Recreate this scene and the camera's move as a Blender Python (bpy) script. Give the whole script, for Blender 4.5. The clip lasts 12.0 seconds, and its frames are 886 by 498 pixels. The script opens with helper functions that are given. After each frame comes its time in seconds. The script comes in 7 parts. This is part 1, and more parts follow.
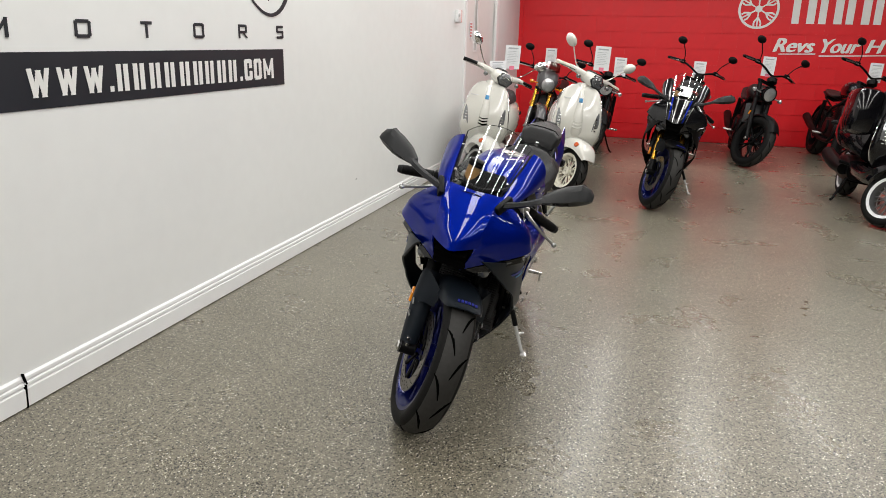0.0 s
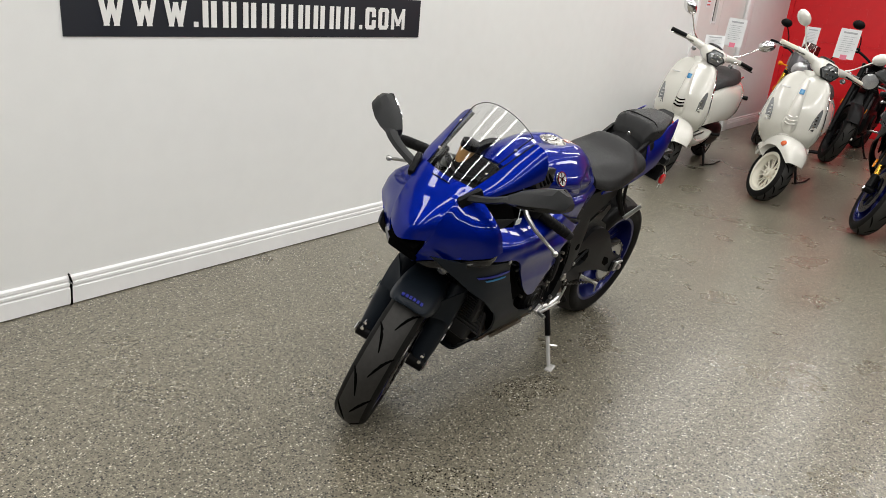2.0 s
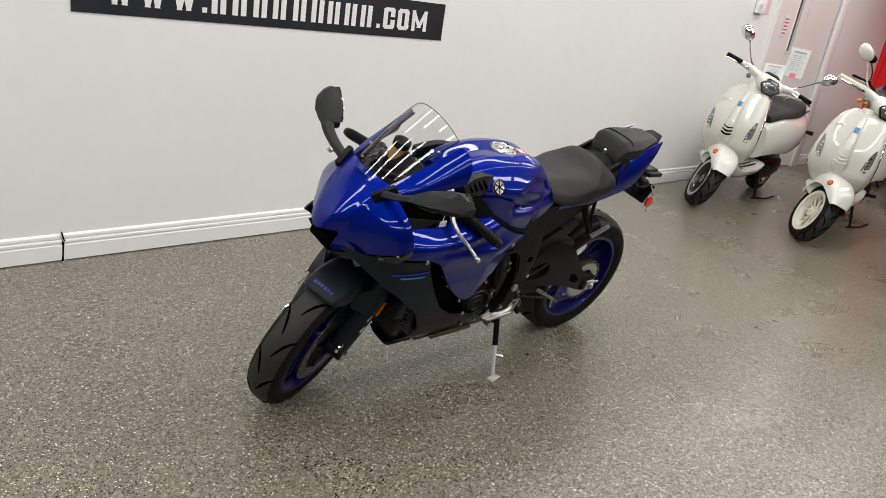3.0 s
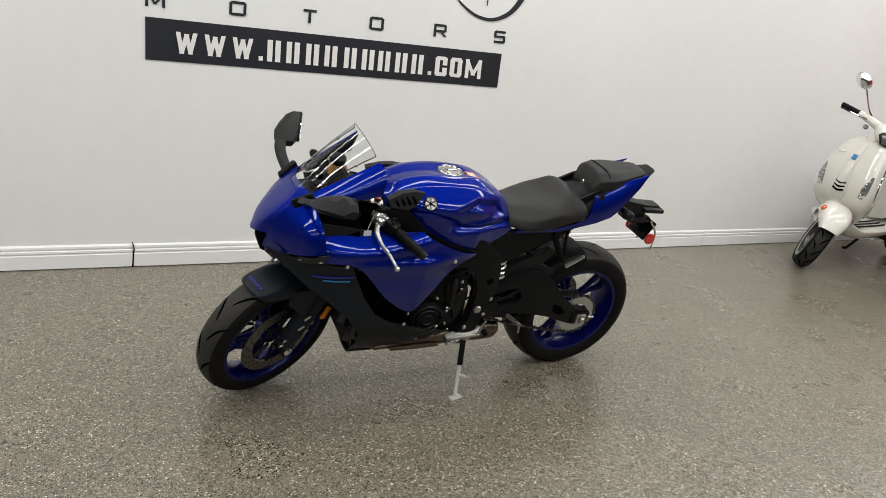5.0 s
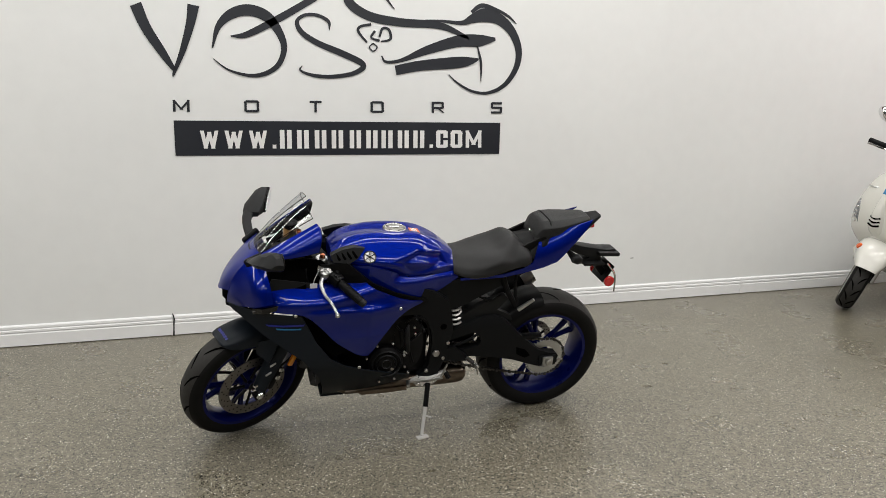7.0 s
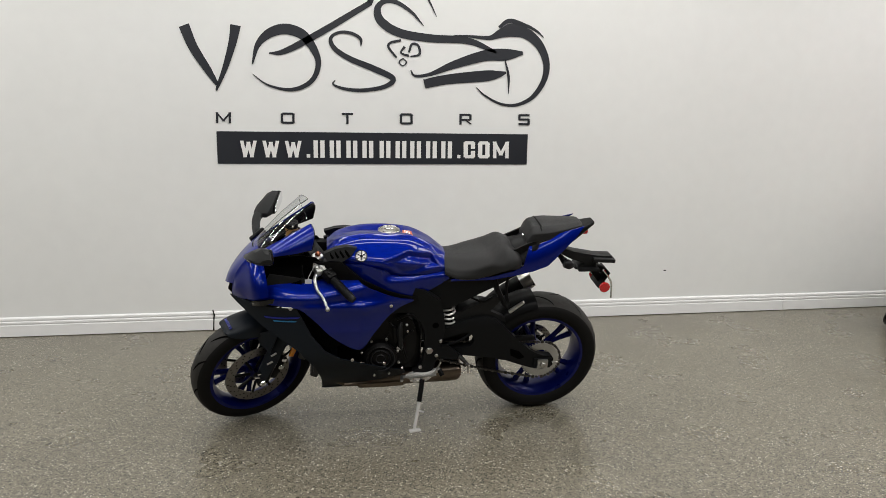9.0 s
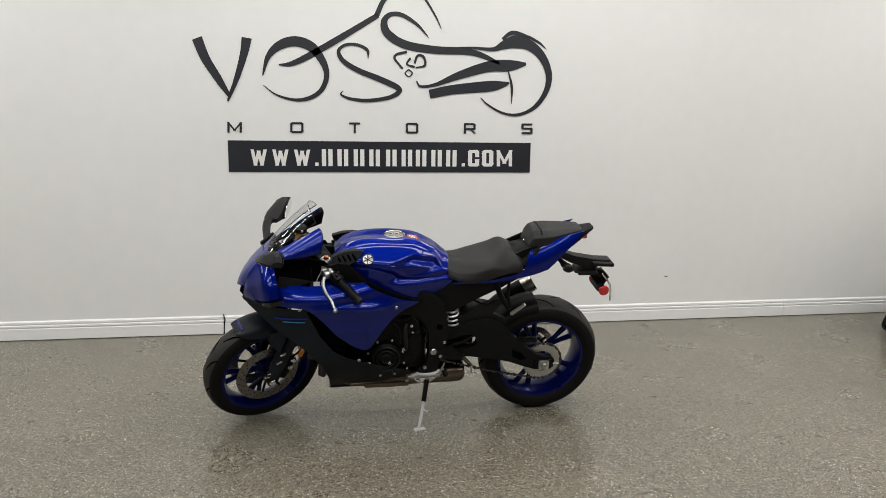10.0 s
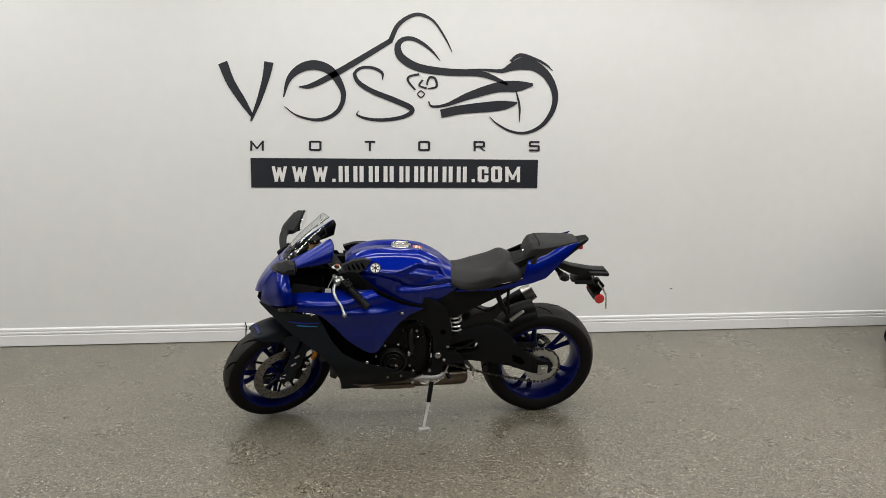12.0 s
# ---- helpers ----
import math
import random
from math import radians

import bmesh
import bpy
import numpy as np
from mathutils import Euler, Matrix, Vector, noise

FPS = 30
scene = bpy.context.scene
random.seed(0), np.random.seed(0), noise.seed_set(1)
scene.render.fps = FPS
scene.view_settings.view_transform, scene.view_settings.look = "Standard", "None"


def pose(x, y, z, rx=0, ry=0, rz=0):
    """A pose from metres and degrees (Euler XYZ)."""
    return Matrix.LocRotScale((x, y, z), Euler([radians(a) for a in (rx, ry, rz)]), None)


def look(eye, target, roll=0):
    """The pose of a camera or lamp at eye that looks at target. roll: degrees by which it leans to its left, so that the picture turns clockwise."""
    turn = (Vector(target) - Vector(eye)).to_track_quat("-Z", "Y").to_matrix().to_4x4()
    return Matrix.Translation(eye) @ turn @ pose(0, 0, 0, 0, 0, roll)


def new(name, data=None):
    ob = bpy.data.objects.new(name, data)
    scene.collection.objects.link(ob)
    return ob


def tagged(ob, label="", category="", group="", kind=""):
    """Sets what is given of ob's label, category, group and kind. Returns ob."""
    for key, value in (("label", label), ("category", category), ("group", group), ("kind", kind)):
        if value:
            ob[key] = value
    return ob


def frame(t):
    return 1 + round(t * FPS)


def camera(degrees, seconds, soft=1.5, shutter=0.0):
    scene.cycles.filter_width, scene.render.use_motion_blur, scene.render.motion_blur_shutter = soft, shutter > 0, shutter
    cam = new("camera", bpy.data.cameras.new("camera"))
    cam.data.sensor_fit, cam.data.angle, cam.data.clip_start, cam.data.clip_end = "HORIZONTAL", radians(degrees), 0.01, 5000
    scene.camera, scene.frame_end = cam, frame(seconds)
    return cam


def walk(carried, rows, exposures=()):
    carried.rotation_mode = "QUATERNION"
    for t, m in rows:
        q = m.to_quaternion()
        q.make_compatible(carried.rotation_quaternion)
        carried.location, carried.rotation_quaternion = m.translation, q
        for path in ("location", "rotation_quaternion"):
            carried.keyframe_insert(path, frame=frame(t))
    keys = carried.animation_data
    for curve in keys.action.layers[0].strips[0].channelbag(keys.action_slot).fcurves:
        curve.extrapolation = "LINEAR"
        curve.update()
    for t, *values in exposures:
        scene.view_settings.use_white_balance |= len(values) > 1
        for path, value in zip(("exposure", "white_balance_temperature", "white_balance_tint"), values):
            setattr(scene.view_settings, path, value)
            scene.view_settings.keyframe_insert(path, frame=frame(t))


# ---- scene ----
cam = camera(62.9, 12.0, soft=0.8)
PATH = [
    (0, (-2.137, -2.368, 1.47), (-0.293, -1.826, 0.916), 1.2),
    (0.5, (-1.952, -2.51, 1.494), (-0.172, -1.802, 0.92), 1.6),
    (1, (-1.807, -2.73, 1.511), (-0.128, -1.831, 0.901), 1.9),
    (1.5, (-1.635, -2.964, 1.517), (-0.064, -1.915, 0.861), 3.6),
    (2, (-1.381, -3.133, 1.526), (0.099, -1.98, 0.832), 5.4),
    (2.5, (-1.17, -3.318, 1.546), (0.23, -2.077, 0.838), 7.5),
    (3, (-1.017, -3.559, 1.571), (0.3, -2.227, 0.868), 9.2),
    (5, (-0.324, -4.28, 1.563), (0.564, -2.591, 0.963), 7.1),
    (5.5, (-0.118, -4.382, 1.556), (0.684, -2.636, 1.002), 5.4),
    (6, (0.033, -4.51, 1.575), (0.756, -2.716, 1.065), 3.7),
    (6.5, (0.162, -4.733, 1.584), (0.811, -2.897, 1.128), 2.2),
    (7, (0.25, -4.867, 1.585), (0.834, -3.0, 1.167), 1.1),
    (9, (0.654, -5.145, 1.561), (0.997, -3.212, 1.183), 0.9),
    (9.5, (0.659, -5.182, 1.549), (0.986, -3.242, 1.185), 0.8),
    (10, (0.65, -5.271, 1.554), (0.974, -3.328, 1.203), 0.8),
    (10.5, (0.659, -5.4, 1.548), (0.98, -3.454, 1.215), 0.7),
    (11, (0.693, -5.461, 1.571), (0.997, -3.511, 1.246), 0.7),
    (11.5, (0.729, -5.508, 1.566), (1.005, -3.552, 1.254), 0.7),
    (12, (0.731, -5.535, 1.562), (0.983, -3.574, 1.256), 0.6),
]
walk(cam, [(t, look(eye, target, roll)) for t, eye, target, roll in PATH], [(0.0, 0.0), (3.0, -0.02), (5.0, -0.08), (7.0, -0.15), (9.0, -0.2), (12.0, -0.24)])

# ---- world and light ----
world = bpy.data.worlds.new("world")
scene.world = world
world.use_nodes = True
world.node_tree.nodes["Background"].inputs[0].default_value = (0.75, 0.85, 1.0, 1)
world.node_tree.nodes["Background"].inputs[1].default_value = 0.05
scene.view_settings.exposure = 0.0
CEILING = 3.3
TUBE_ROWS = (-0.75, -1.9, -3.2, -4.5, -5.8)
TUBE_X = (-3.1, 1.7, 6.5)
TUBE_WATTS = 41.0


def tube_lamp(name, x, y, length):
    """One ceiling line of light tubes, shining down."""
    data = bpy.data.lights.new(name, "AREA")
    data.shape, data.size, data.size_y = "RECTANGLE", length, 0.19
    data.energy, data.color = TUBE_WATTS, (1.0, 0.985, 0.955)
    ob = new(name, data)
    ob.matrix_world = pose(x, y, CEILING - 0.16)
    return ob


LAMPS = [(x, row) for row in TUBE_ROWS for x in TUBE_X]
for x, row in LAMPS:
    tube_lamp("tube_lamp", x, row, 4.5)


# ---- materials ----
def mat(name, color, rough=0.5, metal=0.0, coat=0.0, vary=0.08, scale=30.0, bump=0.0, bump_scale=200.0, spec=0.5, rough_vary=0.06):
    """A principled material whose colour and gloss vary a little at two scales, with optional fine relief."""
    m = bpy.data.materials.new(name)
    m.use_nodes = True
    n, l = m.node_tree.nodes, m.node_tree.links
    p = n["Principled BSDF"]
    p.inputs["Metallic"].default_value = metal
    p.inputs["Coat Weight"].default_value = coat
    p.inputs["Coat Roughness"].default_value = 0.015
    p.inputs["Specular IOR Level"].default_value = spec
    tc = n.new("ShaderNodeTexCoord")
    big, fine = n.new("ShaderNodeTexNoise"), n.new("ShaderNodeTexNoise")
    big.inputs["Scale"].default_value, fine.inputs["Scale"].default_value = scale * 0.12, scale
    for t in (big, fine):
        l.new(tc.outputs["Object"], t.inputs["Vector"])
        t.inputs["Detail"].default_value = 4
    mix = n.new("ShaderNodeMath")
    mix.operation = "ADD"
    l.new(big.outputs[0], mix.inputs[0])
    l.new(fine.outputs[0], mix.inputs[1])
    ramp = n.new("ShaderNodeMapRange")
    ramp.inputs[1].default_value, ramp.inputs[2].default_value = 0.6, 1.4
    ramp.inputs[3].default_value, ramp.inputs[4].default_value = 1 - vary, 1 + vary
    l.new(mix.outputs[0], ramp.inputs[0])
    hsv = n.new("ShaderNodeHueSaturation")
    hsv.inputs["Color"].default_value = (*color, 1)
    l.new(ramp.outputs[0], hsv.inputs["Value"])
    l.new(hsv.outputs[0], p.inputs["Base Color"])
    rr = n.new("ShaderNodeMapRange")
    rr.inputs[1].default_value, rr.inputs[2].default_value = 0.3, 0.7
    rr.inputs[3].default_value, rr.inputs[4].default_value = max(0.01, rough - rough_vary * rough * 2), min(1, rough + rough_vary * rough * 2)
    l.new(big.outputs[0], rr.inputs[0])
    l.new(rr.outputs[0], p.inputs["Roughness"])
    if bump:
        bt = n.new("ShaderNodeTexNoise")
        bt.inputs["Scale"].default_value, bt.inputs["Detail"].default_value = bump_scale, 3
        l.new(tc.outputs["Object"], bt.inputs["Vector"])
        b = n.new("ShaderNodeBump")
        b.inputs["Strength"].default_value, b.inputs["Distance"].default_value = bump, 0.002
        l.new(bt.outputs[0], b.inputs["Height"])
        l.new(b.outputs[0], p.inputs["Normal"])
    return m


def floor_material():
    """Taupe epoxy with scattered black, grey and white flakes under a semi-gloss coat."""
    m = bpy.data.materials.new("flake_floor")
    m.use_nodes = True
    n, l = m.node_tree.nodes, m.node_tree.links
    p = n["Principled BSDF"]
    tc = n.new("ShaderNodeTexCoord")
    big = n.new("ShaderNodeTexNoise")
    big.inputs["Scale"].default_value, big.inputs["Detail"].default_value = 0.8, 5
    l.new(tc.outputs["Object"], big.inputs["Vector"])
    base = n.new("ShaderNodeValToRGB")
    base.color_ramp.elements[0].position, base.color_ramp.elements[1].position = 0.3, 0.7
    base.color_ramp.elements[0].color = (0.150, 0.135, 0.101, 1)
    base.color_ramp.elements[1].color = (0.192, 0.173, 0.130, 1)
    l.new(big.outputs[0], base.inputs[0])
    last = base.outputs[0]
    for scale, share, tone, lo in ((160, 0.38, (0.050, 0.045, 0.035, 1), 0.0), (180, 0.34, (0.33, 0.307, 0.227, 1), 0.35), (125, 0.25, (0.006, 0.006, 0.006, 1), 0.62), (150, 0.075, (0.70, 0.66, 0.57, 1), 0.8)):
        v = n.new("ShaderNodeTexVoronoi")
        v.inputs["Scale"].default_value = scale
        l.new(tc.outputs["Object"], v.inputs["Vector"])
        sep = n.new("ShaderNodeSeparateColor")
        l.new(v.outputs["Color"], sep.inputs[0])
        lt = n.new("ShaderNodeMath")
        lt.operation, lt.inputs[1].default_value = "LESS_THAN", share
        l.new(sep.outputs[0], lt.inputs[0])
        near = n.new("ShaderNodeMath")
        near.operation, near.inputs[1].default_value = "LESS_THAN", 0.44
        l.new(v.outputs["Distance"], near.inputs[0])
        both = n.new("ShaderNodeMath")
        both.operation = "MULTIPLY"
        l.new(lt.outputs[0], both.inputs[0])
        l.new(near.outputs[0], both.inputs[1])
        mix = n.new("ShaderNodeMix")
        mix.data_type = "RGBA"
        l.new(both.outputs[0], mix.inputs[0])
        l.new(last, mix.inputs[6])
        mix.inputs[7].default_value = tone
        last = mix.outputs[2]
    mottle = n.new("ShaderNodeTexNoise")
    mottle.inputs["Scale"].default_value, mottle.inputs["Detail"].default_value, mottle.inputs["Roughness"].default_value = 55, 4, 0.7
    l.new(tc.outputs["Object"], mottle.inputs["Vector"])
    gain = n.new("ShaderNodeMapRange")
    gain.inputs[1].default_value, gain.inputs[2].default_value, gain.inputs[3].default_value, gain.inputs[4].default_value = 0.36, 0.64, 0.66, 1.30
    l.new(mottle.outputs[0], gain.inputs[0])
    tone_node = n.new("ShaderNodeHueSaturation")
    l.new(last, tone_node.inputs["Color"])
    l.new(gain.outputs[0], tone_node.inputs["Value"])
    l.new(tone_node.outputs[0], p.inputs["Base Color"])
    wear = n.new("ShaderNodeTexNoise")
    wear.inputs["Scale"].default_value, wear.inputs["Detail"].default_value = 2.5, 6
    l.new(tc.outputs["Object"], wear.inputs["Vector"])
    rr = n.new("ShaderNodeMapRange")
    rr.inputs[1].default_value, rr.inputs[2].default_value, rr.inputs[3].default_value, rr.inputs[4].default_value = 0.3, 0.7, 0.25, 0.35
    l.new(wear.outputs[0], rr.inputs[0])
    l.new(rr.outputs[0], p.inputs["Roughness"])
    p.inputs["Specular IOR Level"].default_value = 0.55
    p.inputs["Coat Weight"].default_value, p.inputs["Coat Roughness"].default_value = 0.12, 0.22
    relief = n.new("ShaderNodeTexNoise")
    relief.inputs["Scale"].default_value, relief.inputs["Detail"].default_value = 130, 2
    l.new(tc.outputs["Object"], relief.inputs["Vector"])
    b = n.new("ShaderNodeBump")
    b.inputs["Strength"].default_value, b.inputs["Distance"].default_value = 0.25, 0.002
    l.new(relief.outputs[0], b.inputs["Height"])
    l.new(b.outputs[0], p.inputs["Normal"])
    return m


def clear(name, color=(1, 1, 1), rough=0.0, facing_gloss=0.07):
    """Thin clear sheet: straight-through, with a gloss that grows towards grazing sight on both of its sides."""
    m = bpy.data.materials.new(name)
    m.use_nodes = True
    n, l = m.node_tree.nodes, m.node_tree.links
    n.remove(n["Principled BSDF"])
    out = n["Material Output"]
    t, g, mx, lw = n.new("ShaderNodeBsdfTransparent"), n.new("ShaderNodeBsdfGlossy"), n.new("ShaderNodeMixShader"), n.new("ShaderNodeLayerWeight")
    rise, share = n.new("ShaderNodeMath"), n.new("ShaderNodeMath")
    t.inputs[0].default_value = (*color, 1)
    g.inputs["Roughness"].default_value = rough
    lw.inputs["Blend"].default_value = 0.5
    rise.operation, rise.inputs[1].default_value = "POWER", 5.0
    share.operation, share.inputs[1].default_value, share.inputs[2].default_value = "MULTIPLY_ADD", 1.0 - facing_gloss, facing_gloss
    l.new(lw.outputs["Facing"], rise.inputs[0])
    l.new(rise.outputs[0], share.inputs[0])
    l.new(share.outputs[0], mx.inputs[0])
    l.new(t.outputs[0], mx.inputs[1])
    l.new(g.outputs[0], mx.inputs[2])
    l.new(mx.outputs[0], out.inputs[0])
    return m


def wall_paint(name, color, rough=0.55):
    return mat(name, color, rough, vary=0.025, scale=9.0, bump=0.12, bump_scale=260, rough_vary=0.1)


FLOOR = floor_material()
WHITE_WALL = wall_paint("white_wall_paint", (0.778, 0.784, 0.772))
WHITE_TRIM = mat("white_trim_gloss", (0.84, 0.84, 0.84), 0.32, vary=0.03, scale=12)
WHITE_DOOR = mat("white_door_paint", (0.74, 0.70, 0.68), 0.4, vary=0.03, scale=8)
GREY_PILLAR = mat("grey_frame_paint", (0.60, 0.61, 0.60), 0.4, vary=0.03, scale=8)
RED_WALL = mat("red_block_paint", (0.74, 0.006, 0.013), 0.45, vary=0.05, scale=12, bump=0.35, bump_scale=90)
CEIL = mat("ceiling_paint", (0.16, 0.16, 0.165), 0.8)
# dark tone stands in for the dim depth of the room; keeps reflections dark
GREY_WALL = wall_paint("dim_room_wall_grey", (0.13, 0.127, 0.124))
DECAL = mat("black_vinyl", (0.012, 0.014, 0.020), 0.45, vary=0.05)
DECAL_WHITE = mat("white_vinyl", (0.80, 0.79, 0.77), 0.45, vary=0.03)
BLUE = mat("blue_gloss_paint", (0.0006, 0.0094, 0.195), 0.42, metal=0.70, coat=0.7, vary=0.05, scale=60, spec=0.0)
BLUE_RIM = mat("blue_rim_paint", (0.0012, 0.0042, 0.078), 0.30, metal=0.3, coat=0.2, vary=0.06, spec=0.2)
SLATE = mat("matt_slate_fairing", (0.007, 0.010, 0.0145), 0.40, vary=0.06, spec=0.18)
BLACK_PLASTIC = mat("black_plastic", (0.0035, 0.0035, 0.0038), 0.42, spec=0.12, vary=0.12, bump=0.08, bump_scale=900)
GREY_PLASTIC = mat("charcoal_plastic", (0.0105, 0.0109, 0.0114), 0.45, spec=0.18, vary=0.1, bump=0.08, bump_scale=900)
BLACK_GLOSS = mat("black_gloss_paint", (0.0035, 0.0035, 0.0045), 0.14, coat=0.6, vary=0.05, spec=0.15)
# near-black without gloss, stands in for the shade in holes, gaps and recesses
DARK_VOID = mat("dark_recess_shade", (0.0010, 0.0010, 0.0010), 0.8, spec=0.02)
FRAME_BLACK = mat("black_frame_paint", (0.0060, 0.0064, 0.0070), 0.46, vary=0.08, spec=0.12)
ENGINE = mat("black_engine_casting", (0.0035, 0.0035, 0.0038), 0.40, spec=0.14, vary=0.15, bump=0.15, bump_scale=500)
RUBBER = mat("tyre_rubber", (0.0055, 0.0053, 0.0051), 0.62, spec=0.13, vary=0.18, scale=80, bump=0.1, bump_scale=600)
TREAD = mat("tyre_tread_dusty", (0.026, 0.0248, 0.0230), 0.62, spec=0.25, vary=0.25, scale=60, bump=0.15, bump_scale=700)
STEEL = mat("brushed_steel", (0.42, 0.405, 0.385), 0.28, metal=1.0, vary=0.1, scale=90)
CHROME = mat("chrome", (0.80, 0.80, 0.80), 0.06, metal=1.0, vary=0.02)
ALU = mat("cast_aluminium", (0.50, 0.50, 0.49), 0.35, metal=1.0, vary=0.1)
DISC = mat("brake_disc_steel", (0.24, 0.225, 0.21), 0.32, metal=1.0, vary=0.12, scale=120)
TITAN = mat("heat_tinted_steel", (0.17, 0.135, 0.105), 0.36, metal=1.0, vary=0.25, scale=25)
GOLD = mat("gold_anodised", (0.72, 0.38, 0.05), 0.25, metal=1.0, vary=0.06)
VINYL_SEAT = mat("seat_vinyl", (0.012, 0.012, 0.0122), 0.52, spec=0.3, vary=0.08, bump=0.25, bump_scale=1500)
RADIATOR = mat("radiator_core", (0.03, 0.03, 0.031), 0.5, metal=0.4, vary=0.2)
RED_LENS = mat("red_lens", (0.55, 0.01, 0.012), 0.12, coat=0.8)
AMBER = mat("amber_lens", (0.85, 0.27, 0.01), 0.18, coat=0.6)
TURN_LENS = mat("clear_indicator_lens", (0.30, 0.31, 0.32), 0.12, metal=0.6, coat=1.0)
POLISHED = mat("polished_alloy", (0.82, 0.81, 0.79), 0.22, metal=0.45, vary=0.06)
LAMP_GLASS = mat("bright_lamp_glass", (0.55, 0.56, 0.57), 0.10, metal=0.6, coat=1.0, vary=0.25, scale=90)
COPPER = mat("copper_anodised", (0.30, 0.10, 0.05), 0.28, metal=1.0, vary=0.06)
LENS = mat("clear_lamp_lens", (0.14, 0.145, 0.15), 0.12, metal=0.5, coat=1.0)
CREAM = mat("fluid_reservoir_amber", (0.46, 0.26, 0.10), 0.3)
MIRROR = mat("mirror_glass", (0.86, 0.87, 0.88), 0.01, metal=1.0, vary=0.0)
SCREEN = clear("clear_windscreen", (0.94, 0.95, 0.95), facing_gloss=0.085)
WHITE_PAINT = mat("white_gloss_paint", (0.66, 0.65, 0.595), 0.2, coat=1.0, vary=0.02)
CREAM_RIM = mat("cream_rim_paint", (0.74, 0.71, 0.60), 0.3, coat=0.4, vary=0.03)
PAPER = mat("white_paper", (0.78, 0.79, 0.80), 0.6, vary=0.03)
PRINT = mat("grey_print", (0.42, 0.43, 0.45), 0.6)
PINK = mat("pink_sticker", (0.80, 0.22, 0.32), 0.55)
DECAL_BLUE = mat("blue_decal", (0.006, 0.012, 0.22), 0.35)
DECAL_CYAN = mat("cyan_decal", (0.015, 0.15, 0.33), 0.4)
CARBON = mat("carbon_black_gloss", (0.005, 0.005, 0.006), 0.14, coat=0.7, vary=0.3, scale=400, spec=0.2)
GREY_PAINT = mat("grey_gloss_paint", (0.06, 0.06, 0.065), 0.25, coat=0.8, vary=0.05)
ORANGE = mat("orange_label", (0.50, 0.12, 0.05), 0.5)


# ---- building helpers ----
def finish(name, bm, material, angle=35):
    me = bpy.data.meshes.new(name)
    bmesh.ops.recalc_face_normals(bm, faces=bm.faces)
    bm.to_mesh(me)
    bm.free()
    for f in me.polygons:
        f.use_smooth = True
    me.set_sharp_from_angle(angle=radians(angle))
    me.materials.append(material)
    return me


def part(name, bm, material, parent, label="", angle=35):
    ob = new(name, finish(name, bm, material, angle))
    ob.parent = parent
    if label:
        ob["label"] = label
    return ob


def parts(name, bms, material, parent, label=""):
    """Alike pieces, each an object of its own."""
    return [part(name, bm, material, parent, label) for bm in bms]


def solid(name, bm, material, label, category, kind="", group="", angle=35):
    """A top-level mesh."""
    return tagged(new(name, finish(name, bm, material, angle)), label, category, group, kind)


def thing(name, m, label, category, group=""):
    ob = new(name)
    ob.empty_display_size = 0.1
    ob.matrix_world = m
    return tagged(ob, label, category, group)


def box(bm, c, s, bevel=0.0, turn=None):
    """A box of size s round c, with bevelled edges, turned by the matrix turn about c."""
    r = bmesh.ops.create_cube(bm, size=1.0)
    vs = r["verts"]
    bmesh.ops.scale(bm, vec=s, verts=vs)
    if bevel:
        es = list({e for v in vs for e in v.link_edges})
        b = bmesh.ops.bevel(bm, geom=es, offset=bevel, segments=2, affect="EDGES", profile=0.5, clamp_overlap=True)
        vs = list({v for f in b["faces"] for v in f.verts} | {v for v in vs if v.is_valid})
    m = Matrix.Translation(c) @ (turn.to_4x4() if turn else Matrix())
    bmesh.ops.transform(bm, matrix=m, verts=vs)
    return bm


def new_bm():
    return bmesh.new()


def boxm(c, s, bevel=0.0, turn=None):
    return box(new_bm(), c, s, bevel, turn)


def rings(bm, loops, closed=True, caps=True):
    """Skins between loops of points; each loop is closed on itself when closed is set."""
    vs = [[bm.verts.new(p) for p in loop] for loop in loops]
    for a, b in zip(vs, vs[1:]):
        k = len(a)
        for i in range(k if closed else k - 1):
            j = (i + 1) % k
            bm.faces.new((a[i], a[j], b[j], b[i]))
    if caps and closed:
        for loop in (vs[0], vs[-1]):
            if len(loop) > 2:
                bm.faces.new(loop)
    return vs


def spline(pts, steps):
    """A smooth row of points through pts (tuples of any length)."""
    pts = [np.array(p, float) for p in pts]
    if len(pts) == 2:
        return [pts[0] + (pts[1] - pts[0]) * i / steps for i in range(steps + 1)]
    ext = [2 * pts[0] - pts[1]] + pts + [2 * pts[-1] - pts[-2]]
    out = []
    for a, b, c, d in zip(ext, ext[1:], ext[2:], ext[3:]):
        for i in range(steps):
            t = i / steps
            out.append(0.5 * (2 * b + (c - a) * t + (2 * a - 5 * b + 4 * c - d) * t * t + (3 * b - a - 3 * c + d) * t ** 3))
    out.append(pts[-1])
    return out


